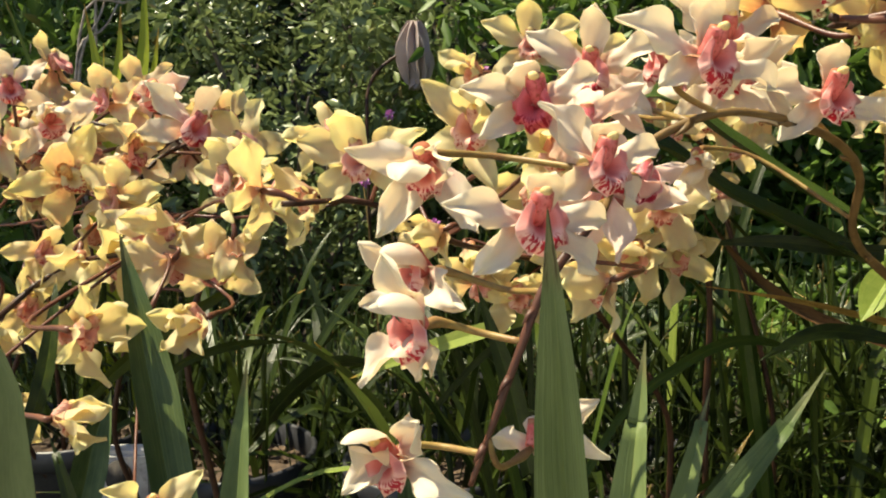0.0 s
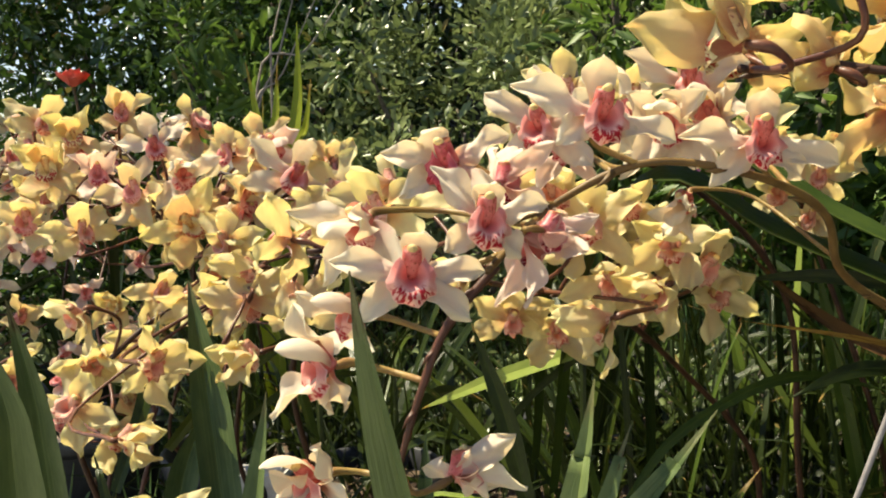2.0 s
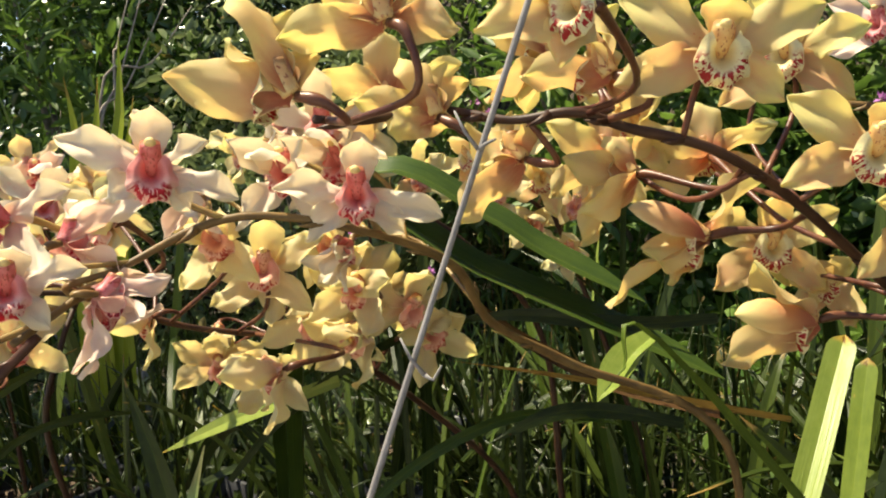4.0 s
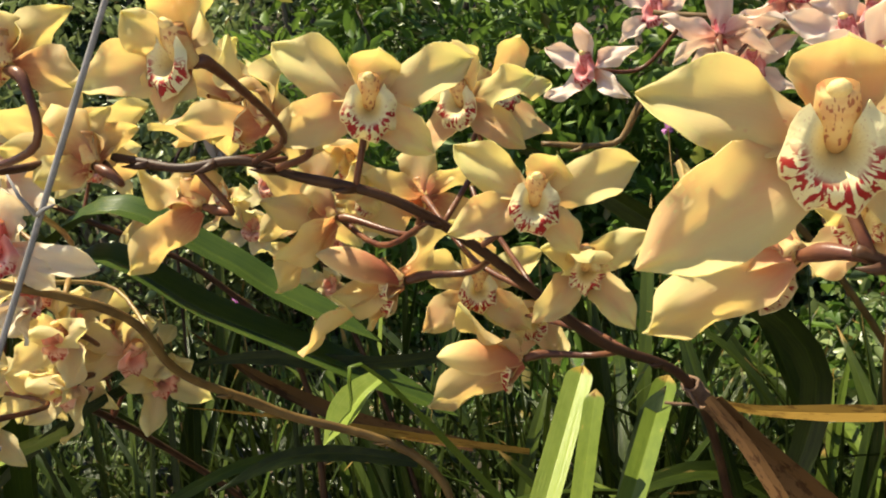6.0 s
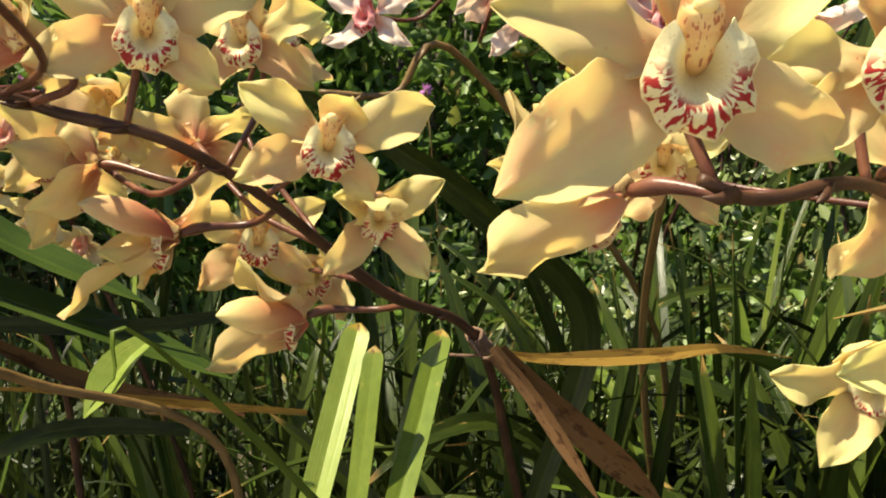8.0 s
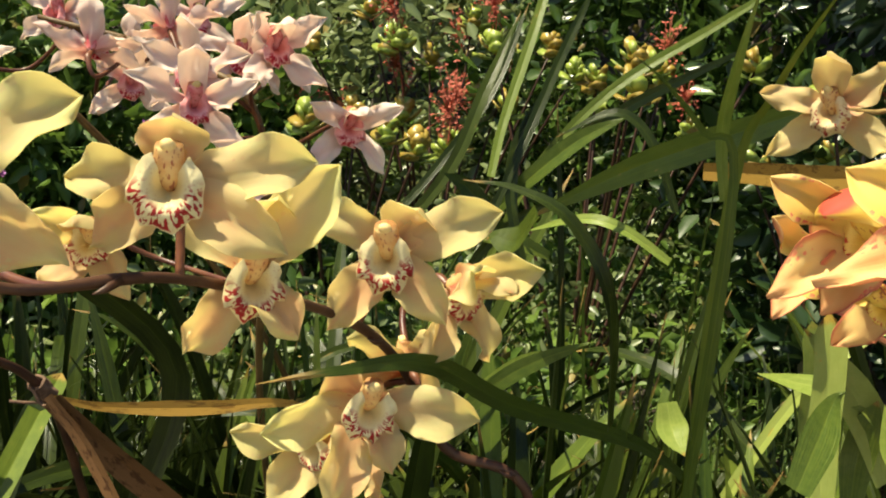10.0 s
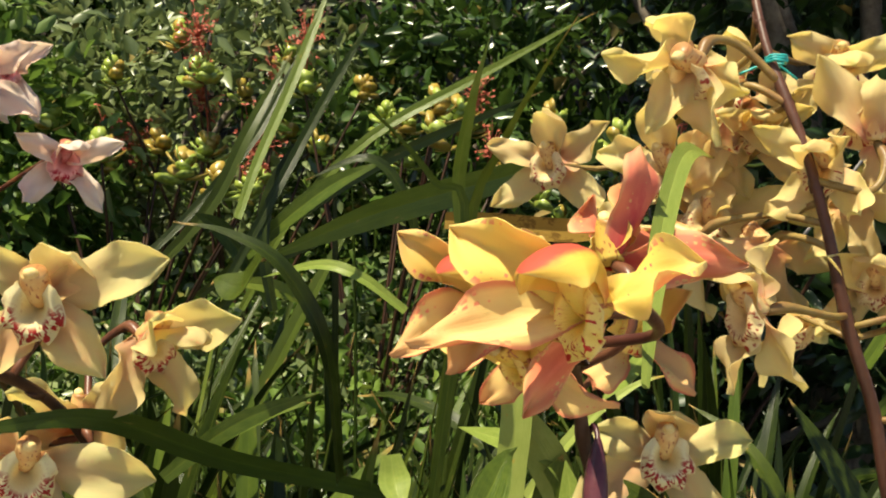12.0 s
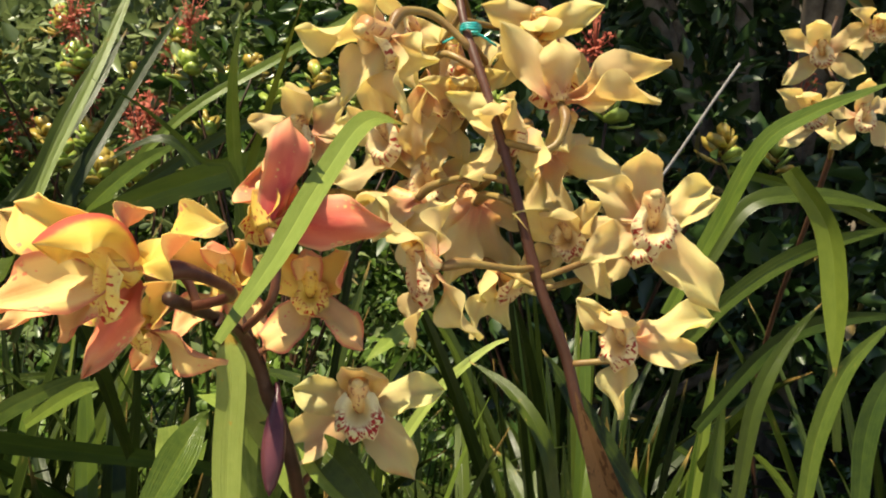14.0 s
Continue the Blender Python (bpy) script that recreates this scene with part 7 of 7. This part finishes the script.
right_clump.leaf([(0.743, 0.107, 0.804), (0.783, 0.138, 0.825), (0.822, 0.166, 0.852), (0.861, 0.188, 0.878), (0.891, 0.194, 0.879)], 0.0096, LEAF_LIME, 0.30, 8, label='bright green leaf crossing in front of the flowers', blunt=0.85, base_width=0.3, face=(-0.7, -0.71, -0.06))
right_clump.leaf([(0.873, 0.429, 0.661), (0.819, 0.377, 0.754), (0.789, 0.380, 0.801), (0.766, 0.402, 0.817), (0.744, 0.422, 0.820)], 0.0120, LEAF, 0.35, 20, label='dark arching leaf with orange-brown tip', blunt=0.6, face=(-0.4, -0.91, 0.08))
right_clump.leaf([(1.100, 0.555, 0.538), (0.977, 0.507, 0.611), (0.796, 0.427, 0.682), (0.689, 0.351, 0.735), (0.638, 0.340, 0.739), (0.605, 0.359, 0.730)], 0.0126, LEAF_MID, 0.25, 10, label='dark green leaf lying across a low flower', blunt=0.75, face=(-0.34, -0.91, 0.25))
right_clump.leaf([(0.826, 0.230, 0.669), (0.828, 0.236, 0.719), (0.830, 0.238, 0.754), (0.830, 0.242, 0.777)], 0.0140, LEAF_LIME, 0.20, -8, blunt=0.9, face=(-0.58, -0.78, 0.23))
right_clump.leaf([(0.773, 0.205, 0.715), (0.787, 0.208, 0.734), (0.799, 0.212, 0.747), (0.802, 0.209, 0.752)], 0.0156, LEAF_SUN_TINT, 0.25, 5, blunt=0.5, face=(-0.55, -0.79, 0.27))
right_clump.leaf([(0.852, 0.154, 0.712), (0.849, 0.172, 0.726), (0.847, 0.189, 0.733), (0.845, 0.206, 0.735)], 0.0168, LEAF, 0.25, -14, blunt=0.5, face=(-0.65, -0.7, 0.3))
right_clump.leaf([(1.288, 0.297, 0.746), (1.303, 0.265, 0.825), (1.312, 0.236, 0.892), (1.323, 0.201, 0.920), (1.332, 0.139, 0.946)], 0.0168, LEAF_SUN_TINT, 0.30, -30, blunt=0.6, face=(-0.9, -0.42, -0.07))
right_clump.leaf([(1.313, 0.278, 0.791), (1.342, 0.257, 0.845), (1.387, 0.214, 0.854), (1.435, 0.166, 0.844)], 0.0168, LEAF, 0.30, -30, blunt=0.6, face=(-0.91, -0.41, 0.01))
right_clump.leaf([(1.440, 0.205, 0.626), (1.439, 0.215, 0.702), (1.439, 0.224, 0.767), (1.438, 0.233, 0.838)], 0.0108, LEAF, 0.20, 16, blunt=0.9, face=(-0.91, -0.39, 0.1))
right_clump.leaf([(1.115, 0.451, 0.897), (1.004, 0.456, 0.863), (0.901, 0.458, 0.831), (0.812, 0.452, 0.796)], 0.0216, LEAF_SUN_TINT, 0.30, -20, blunt=0.6, face=(-0.73, -0.69, 0.01))
right_clump.leaf([(0.849, 0.728, 0.734), (0.906, 0.712, 0.812), (0.941, 0.717, 0.885), (0.997, 0.748, 0.968)], 0.0120, LEAF, 0.30, 5, blunt=0.6, face=(-0.59, -0.81, -0.05))
right_clump.leaf([(0.922, 0.747, 0.730), (0.997, 0.722, 0.808), (1.101, 0.704, 0.882), (1.264, 0.670, 0.969)], 0.0120, LEAF, 0.30, 20, blunt=0.6, face=(-0.7, -0.72, -0.04))
right_clump.leaf([(0.767, 0.456, 0.667), (0.796, 0.446, 0.694), (0.822, 0.437, 0.709), (0.846, 0.417, 0.723)], 0.0120, LEAF_SUN_TINT, 0.20, 10, blunt=0.5, face=(-0.45, -0.86, 0.25))
right_clump.leaf([(0.805, 0.433, 0.801), (0.802, 0.447, 0.782), (0.796, 0.466, 0.783), (0.793, 0.469, 0.780)], 0.0240, LEAF, 0.20, 10, blunt=0.5, face=(-0.4, -0.91, 0.13))
right_clump.leaf([(0.952, 0.424, 0.813), (0.935, 0.416, 0.859), (0.913, 0.386, 0.908), (0.907, 0.368, 0.947)], 0.0096, LEAF_LIME, 0.40, 16, blunt=0.4, face=(-0.61, -0.79, -0.09))
right_clump.leaf([(0.971, 0.487, 0.798), (0.957, 0.503, 0.847), (0.937, 0.523, 0.869), (0.903, 0.551, 0.848)], 0.0084, LEAF, 0.40, 20, blunt=0.5, face=(-0.54, -0.84, -0.02))
right_clump.leaf([(0.909, 0.590, 0.743), (0.901, 0.602, 0.796), (0.915, 0.619, 0.840), (0.958, 0.640, 0.895)], 0.0108, LEAF, 0.40, 5, blunt=0.5, face=(-0.46, -0.89, 0.02))
right_clump.leaf([(0.913, 0.429, 0.770), (0.890, 0.451, 0.789), (0.875, 0.477, 0.793), (0.857, 0.519, 0.779)], 0.0084, LEAF_LIME, 0.40, 20, blunt=0.5, face=(-0.5, -0.86, 0.1))
right_clump.leaf([(0.867, 0.624, 0.702), (0.887, 0.624, 0.747), (0.926, 0.619, 0.781), (0.979, 0.613, 0.802)], 0.0096, LEAF, 0.40, 20, blunt=0.5, face=(-0.47, -0.88, 0.1))
right_clump.leaf([(1.245, 0.266, 0.717), (1.275, 0.229, 0.775), (1.308, 0.188, 0.814), (1.351, 0.135, 0.837)], 0.0144, LEAF_SUN_TINT, 0.30, 20, blunt=0.6, face=(-0.91, -0.42, 0.06))
right_clump.leaf([(1.270, 0.190, 0.874), (1.289, 0.167, 0.834), (1.293, 0.157, 0.784), (1.291, 0.151, 0.721)], 0.0204, LEAF_SUN_TINT, 0.30, 20, blunt=0.6, face=(-0.92, -0.39, 0.1))
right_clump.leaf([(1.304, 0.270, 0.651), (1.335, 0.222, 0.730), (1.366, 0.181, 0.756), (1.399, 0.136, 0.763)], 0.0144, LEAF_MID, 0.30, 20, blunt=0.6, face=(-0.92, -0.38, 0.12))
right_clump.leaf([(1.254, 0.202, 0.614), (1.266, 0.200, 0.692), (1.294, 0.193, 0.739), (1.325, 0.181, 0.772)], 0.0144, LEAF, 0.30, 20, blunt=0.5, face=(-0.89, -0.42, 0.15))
right_clump.leaf([(1.272, 0.158, 0.624), (1.281, 0.156, 0.679), (1.298, 0.146, 0.730), (1.326, 0.123, 0.770)], 0.0156, LEAF_SUN_TINT, 0.30, 20, blunt=0.5, face=(-0.91, -0.37, 0.17))
right_clump.leaf([(1.374, 0.299, 0.874), (1.405, 0.254, 0.862), (1.438, 0.205, 0.843), (1.463, 0.164, 0.814)], 0.0120, LEAF_SUN_TINT, 0.30, 20, blunt=0.6, face=(-0.93, -0.38, 0.02))
right_clump.leaf([(1.262, 0.114, 0.639), (1.266, 0.116, 0.687), (1.275, 0.111, 0.723), (1.293, 0.098, 0.752)], 0.0168, LEAF_MID, 0.30, 20, blunt=0.6, face=(-0.92, -0.34, 0.19))
right_clump.leaf([(1.059, 0.161, 0.672), (1.046, 0.177, 0.700), (1.039, 0.201, 0.730), (1.035, 0.222, 0.754)], 0.0144, LEAF, 0.35, 20, blunt=0.5, face=(-0.77, -0.59, 0.23))
right_clump.leaf([(1.062, 0.226, 0.652), (1.057, 0.235, 0.691), (1.057, 0.266, 0.717), (1.053, 0.300, 0.730)], 0.0120, LEAF, 0.35, 20, blunt=0.5, face=(-0.73, -0.64, 0.23))
right_clump.leaf([(0.856, 0.259, 0.687), (0.855, 0.264, 0.714), (0.857, 0.266, 0.742), (0.856, 0.270, 0.766)], 0.0140, LEAF_LIME, 0.15, 20, blunt=0.9, face=(-0.6, -0.76, 0.25))
right_clump.leaf([(0.979, 0.108, 0.661), (0.966, 0.113, 0.698), (0.952, 0.118, 0.732), (0.943, 0.125, 0.760)], 0.0156, SHEATH, 0.60, 0, label='papery brown sheath clasping the flower stem', blunt=0.4, face=(-0.83, -0.48, 0.28))
right_clump.leaf([(0.954, 0.447, 0.831), (0.979, 0.428, 0.832), (1.011, 0.404, 0.832), (1.055, 0.371, 0.836)], 0.0168, LEAF_DRY, 0.30, 0, blunt=0.7, face=(-0.76, -0.65, 0.02))
right_clump.leaf([(0.862, 0.225, 0.699), (0.849, 0.232, 0.731), (0.834, 0.243, 0.756), (0.825, 0.250, 0.768)], 0.0190, LEAF_LIME, 0.30, 0, blunt=0.50, base_width=0.6, face=(-0.77, -0.59, 0.60))
right_clump.leaf([(0.858, 0.225, 0.722), (0.850, 0.233, 0.736), (0.843, 0.251, 0.738), (0.839, 0.285, 0.737)], 0.0140, LEAF_LIME, 0.30, 0, blunt=0.40, base_width=0.6, face=(-0.77, -0.59, 0.59))
right_clump.leaf([(0.854, 0.165, 0.709), (0.847, 0.188, 0.727), (0.842, 0.200, 0.738), (0.835, 0.206, 0.746)], 0.0160, LEAF_LIME, 0.30, 0, blunt=0.60, base_width=0.6, face=(-0.81, -0.52, 0.62))
right_clump.leaf([(0.850, 0.233, 0.685), (0.852, 0.234, 0.708), (0.850, 0.229, 0.727), (0.850, 0.226, 0.739)], 0.0150, LEAF_SUN_TINT, 0.30, 0, blunt=0.70, base_width=0.6, face=(-0.76, -0.58, 0.64))
right_clump.leaf([(0.846, 0.194, 0.702), (0.842, 0.209, 0.718), (0.843, 0.214, 0.729), (0.843, 0.218, 0.740)], 0.0100, LEAF_LIME, 0.30, 0, blunt=0.60, base_width=0.6, face=(-0.78, -0.55, 0.63))
right_clump.leaf([(0.874, 0.380, 0.692), (0.874, 0.375, 0.680), (0.872, 0.367, 0.672), (0.871, 0.358, 0.666)], 0.0190, LEAF_LIME, 0.30, 0, blunt=0.50, base_width=0.6, face=(-0.65, -0.71, 0.63))
right_clump.leaf([(1.010, 0.306, 0.766), (0.988, 0.300, 0.754), (0.966, 0.294, 0.746), (0.954, 0.292, 0.740)], 0.0110, LEAF_LIME, 0.30, 0, blunt=0.50, base_width=0.6, face=(-0.82, -0.56, 0.50))
right_clump.leaf([(0.954, 0.615, 0.747), (0.927, 0.611, 0.756), (0.906, 0.613, 0.761), (0.881, 0.616, 0.760)], 0.0140, LEAF_SUN_TINT, 0.30, 0, blunt=0.50, base_width=0.6, face=(-0.55, -0.83, 0.46))
right_clump.leaf([(0.855, 0.560, 0.652), (0.869, 0.545, 0.668), (0.882, 0.528, 0.682), (0.898, 0.506, 0.691)], 0.0130, LEAF_SUN_TINT, 0.30, 0, blunt=0.50, base_width=0.6, face=(-0.52, -0.82, 0.60))
right_clump.leaf([(0.903, 0.629, 0.782), (0.921, 0.596, 0.819), (0.943, 0.569, 0.849), (0.964, 0.540, 0.868)], 0.0150, LEAF_SUN_TINT, 0.30, 0, blunt=0.60, base_width=0.6, face=(-0.56, -0.83, 0.38))
right_clump.leaf([(0.930, 0.631, 0.744), (0.904, 0.640, 0.781), (0.882, 0.643, 0.803), (0.861, 0.644, 0.813)], 0.0160, LEAF_MID, 0.30, 0, blunt=0.70, base_width=0.6, face=(-0.51, -0.85, 0.43))

STAKE = ((-0.039, 0.271, 0.010), (0.313, 0.347, 0.940))
STAKE_NODES = ((0.264, 0.335, 0.814), (0.242, 0.329, 0.741))
KNOT = (0.553, 0.620, 0.661)
TIE_AT = (0.925, 0.190, 0.928)
ROD = ((1.633, 0.553, 0.843), (1.719, 0.490, 1.016))
ROSE = (-0.960, 1.651, 0.935)
SHOOTS = (((-0.619, 1.749, 0.712), (-0.649, 1.776, 0.963)), ((-0.614, 1.750, 0.712), (-0.587, 1.790, 0.959)), ((-0.564, 1.761, 0.708), (-0.545, 1.809, 1.035)), ((-0.564, 1.761, 0.708), (-0.522, 1.799, 0.920)), ((-0.708, 1.730, 0.718), (-0.787, 1.749, 0.990)), ((-0.635, 1.750, 0.747), (-0.618, 1.774, 0.893)), ((-0.441, 1.787, 0.700), (-0.497, 1.794, 0.839)))
POST = (-0.425, 1.170, 0.328)
FADED_AT = ((-0.180, 2.310, 0.661), (-0.171, 2.335, 0.811), (-0.107, 2.347, 0.878), (-0.059, 2.348, 0.884))
TWIGS = (((-0.916, 2.418, 0.800), (-0.854, 2.461, 1.013), (-0.792, 2.504, 1.225)), ((-0.923, 2.421, 0.832), (-0.840, 2.460, 0.981), (-0.724, 2.518, 1.221)), ((-0.871, 2.451, 0.968), (-0.859, 2.470, 1.091), (-0.823, 2.497, 1.228)), ((-0.911, 2.438, 0.939), (-0.777, 2.482, 1.038), (-0.664, 2.527, 1.185)))

# ---- stake, tie and other small things ----
def rod(name, a, b, r0, r1, material, label, category, bumps=0):
    base = Vector(a)
    top = thing(name, base, label, category)
    bm = bmesh.new()
    line = [Vector(q) for q in smooth_line([a, Vector(a).lerp(Vector(b), 0.35) + Vector((0.0012, 0, 0)), Vector(a).lerp(Vector(b), 0.7) - Vector((0.001, 0, 0)), b], 6)]
    n = len(line)
    tube(bm, [q - base for q in line], [r0 + (r1 - r0) * i / (n - 1) for i in range(n)], 8, lambda t: 1 + 0.10 * math.sin(37 * t) ** 8)
    part("shaft", bm, material, top)
    return top


stake = rod("garden_stake", STAKE[0], STAKE[1], 0.0013, 0.0010, STICK, "thin grey woody stake leaning between the spikes", "stake")
for q, s in ((STAKE_NODES[0], 1), (STAKE_NODES[1], -1)):
    bm = bmesh.new()
    p = Vector(q) - stake.location
    tube(bm, [p, p + Vector((-0.004, -0.001, 0.006)), p + Vector((-0.007, -0.001, 0.013))], [0.0009, 0.0006, 0.0004], 6)
    tube(bm, [p, p + Vector((0.003, 0, 0.002 * s)), p + Vector((0.006, 0, 0.003))], [0.0009, 0.0006, 0.0004], 6)
    part("side_twig", bm, STICK, stake)
rod("metal_rod", ROD[0], ROD[1], 0.0020, 0.0018, STICK, "thin grey rod standing in the shade", "stake")


def winding(name, place, way, radius, wire, turns, material, label, category):
    w = Vector(way).normalized()
    s = w.orthogonal().normalized()
    o = w.cross(s)
    bm = bmesh.new()
    n = 14 * turns
    line = [(s * math.cos(6.2832 * i / 14) + o * math.sin(6.2832 * i / 14)) * radius * (1 + 0.12 * math.sin(2.3 * i)) + w * wire * 1.7 * (i / 14 - turns / 2) for i in range(n + 1)]
    tube(bm, line, wire, 6)
    for k in (-1, 1):
        tube(bm, smooth_line([line[0] if k < 0 else line[-1], s * radius * 2.2 + o * k * radius, s * radius * 2.8 + o * k * radius * 3 - w * radius], 4), wire * 0.9, 6)
    ob = tagged(part(name, bm, material, None, "", Matrix.Translation(place)), label, category)
    return ob


winding("twine_knot", KNOT, (0.55, 0.45, -0.7), 0.0050, 0.0013, 8, TWINE, "brown garden twine wound round the flower stem", "twine")
winding("wire_tie", TIE_AT, (0.1, 0.1, 1.0), 0.0045, 0.0007, 3, TIE, "turquoise wire tie round the flower stem", "plant tie")


def post():
    base = Vector((POST[0], POST[1], ground_z(POST[0], POST[1]) - 0.05))
    h = POST[2] + 0.016 - base.z
    top = thing("wooden_post", base, "weathered white wooden post with a knot hole", "post")
    bm = bmesh.new()
    bmesh.ops.create_cube(bm, size=1.0, matrix=Matrix.Translation((0, 0, h / 2)) @ Matrix.Diagonal((0.085, 0.035, h, 1)))
    bmesh.ops.bevel(bm, geom=bm.edges[:], offset=0.006, segments=2, affect="EDGES")
    part("shaft", bm, LIMED, top, smooth=False)
    # The hole is a solid plug; its inner shade is only dark colour.
    bm = bmesh.new()
    line = smooth_line([(0, 0.0, h - 0.034), (0, -0.0185, h - 0.034)], 2)
    tube(bm, line, [0.012, 0.016, 0.0185], 16)
    for v in bm.verts:
        v.co.z = (h - 0.034) + (v.co.z - (h - 0.034)) * 1.3
    part("knot_hole", bm, HOLE, top, "dark oval disc painted as a knot hole")


post()


def rose():
    rng = random.Random(5)
    base = Vector((ROSE[0], ROSE[1], ground_z(ROSE[0], ROSE[1])))
    top = thing("rose", base, "coral red rose on a long bare stem", "rose")
    bm = bmesh.new()
    head = Vector(ROSE) - base
    tube(bm, smooth_line([(0, 0, 0), (0.03, 0.01, head.z * 0.5), head], 5), 0.003, 6)
    part("stem", bm, STEM_TAN, top)
    for k in range(16):
        grid, coords = petal_shape(0.48, 1.1, 0.35, 0.06, 0.6, 0.45, 70 + k % 4, 6, 4)
        bm = bmesh.new()
        sheet(bm, grid, coords, 0.02)
        part("petal", bm, ROSE_BLOOM, top, "", Matrix.Translation(head) @ turn("Z", k * 137.5) @ turn("X", 88 - 4.6 * k + rng.uniform(-6, 6)) @ Matrix.Scale(0.026 + 0.0012 * k, 4))


rose()


def shoots():
    base = Vector(SHOOTS[0][0])
    base.z = ground_z(base.x, base.y)
    plant = Plant(base, "tuft of upright yellow-green sword leaves", "iris_clump", "leaves")
    for k, (a, b) in enumerate(SHOOTS):
        a, b = Vector(a), Vector(b)
        foot = Vector((base.x * 0.6 + a.x * 0.4, base.y * 0.6 + a.y * 0.4, base.z))
        plant.leaf([foot, a, a.lerp(b, 0.55) + Vector((0.006, 0, 0)), b], 0.058 if k not in (4, 6) else 0.024, LEAF_SHOOT if k not in (4, 6) else LEAF_SUN_TINT, 0.3, 15, blunt=0.4, face=(-0.3, -1.0, 0.0))


shoots()


def faded_head():
    pts = [Vector(q) for q in FADED_AT]
    base = Vector((pts[0].x, pts[0].y, ground_z(pts[0].x, pts[0].y)))
    top = thing("faded_flower", base, "faded mauve-grey flower head nodding on a dark stem", "flower")
    bm = bmesh.new()
    tube(bm, smooth_line([(0, 0, 0), *[p - base for p in pts]], 6), 0.0045, 6)
    part("stem", bm, STEM_BROWN, top)
    head = pts[-1] - base + Vector((0.0, 0, 0.075))
    for k in range(7):
        grid, coords = petal_shape(0.19, -0.55, 0.8, 0.02, 0.5, 0.6, 90 + k, 8, 4)
        bm = bmesh.new()
        sheet(bm, grid, coords, 0.02)
        part("petal", bm, (FADED, FADED), top, "", Matrix.Translation(head) @ turn("Z", k * 51) @ turn("X", -85 + 3 * (k % 2)) @ Matrix.Scale(0.165, 4))


faded_head()


def twigs():
    base = Vector(TWIGS[0][0])
    base.z = ground_z(base.x, base.y)
    top = thing("bare_shrub", base, "bare pale twigs of a leafless shrub", "shrub")
    for a, b, c in TWIGS:
        bm = bmesh.new()
        tube(bm, smooth_line([(0, 0, 0), *[Vector(q) - base for q in (a, b, c)]], 5), [0.0055 - 0.00025 * i for i in range(16)], 6)
        part("twig", bm, TWIG, top)


twigs()


def small_blooms(label, material, count, region, height, seed):
    """Small round flower heads on thin stalks, sprinkled over the bank."""
    rng = random.Random(seed)
    for _ in range(count):
        x, y = rng.uniform(region[0], region[2]), rng.uniform(region[1], region[3])
        base = Vector((x, y, ground_z(x, y)))
        top = thing("wild_flower", base, label, "flower", "small wild flowers")
        h = Vector((rng.uniform(-0.03, 0.03), rng.uniform(-0.03, 0.03), height * rng.uniform(0.6, 1.2)))
        bm = bmesh.new()
        tube(bm, smooth_line([(0, 0, 0), h * 0.5 + Vector((0.01, 0, 0)), h], 3), 0.0015, 5)
        part("stalk", bm, STALK_GREEN, top)
        bm = bmesh.new()
        for _ in range(30):
            w = Vector((rng.gauss(0, 1), rng.gauss(0, 1), rng.gauss(0.3, 1))).normalized()
            s = w.orthogonal().normalized() * 0.004
            bm.faces.new([bm.verts.new(h + p) for p in (w * 0.002, w * 0.009 + s, w * 0.016, w * 0.009 - s)])
        part("head", bm, material, top, smooth=False)


small_blooms("small purple wild flower on a thin stalk", PURPLE_BLOOM, 14, (-0.5, 2.0, 1.0, 2.7), 0.62, 61)
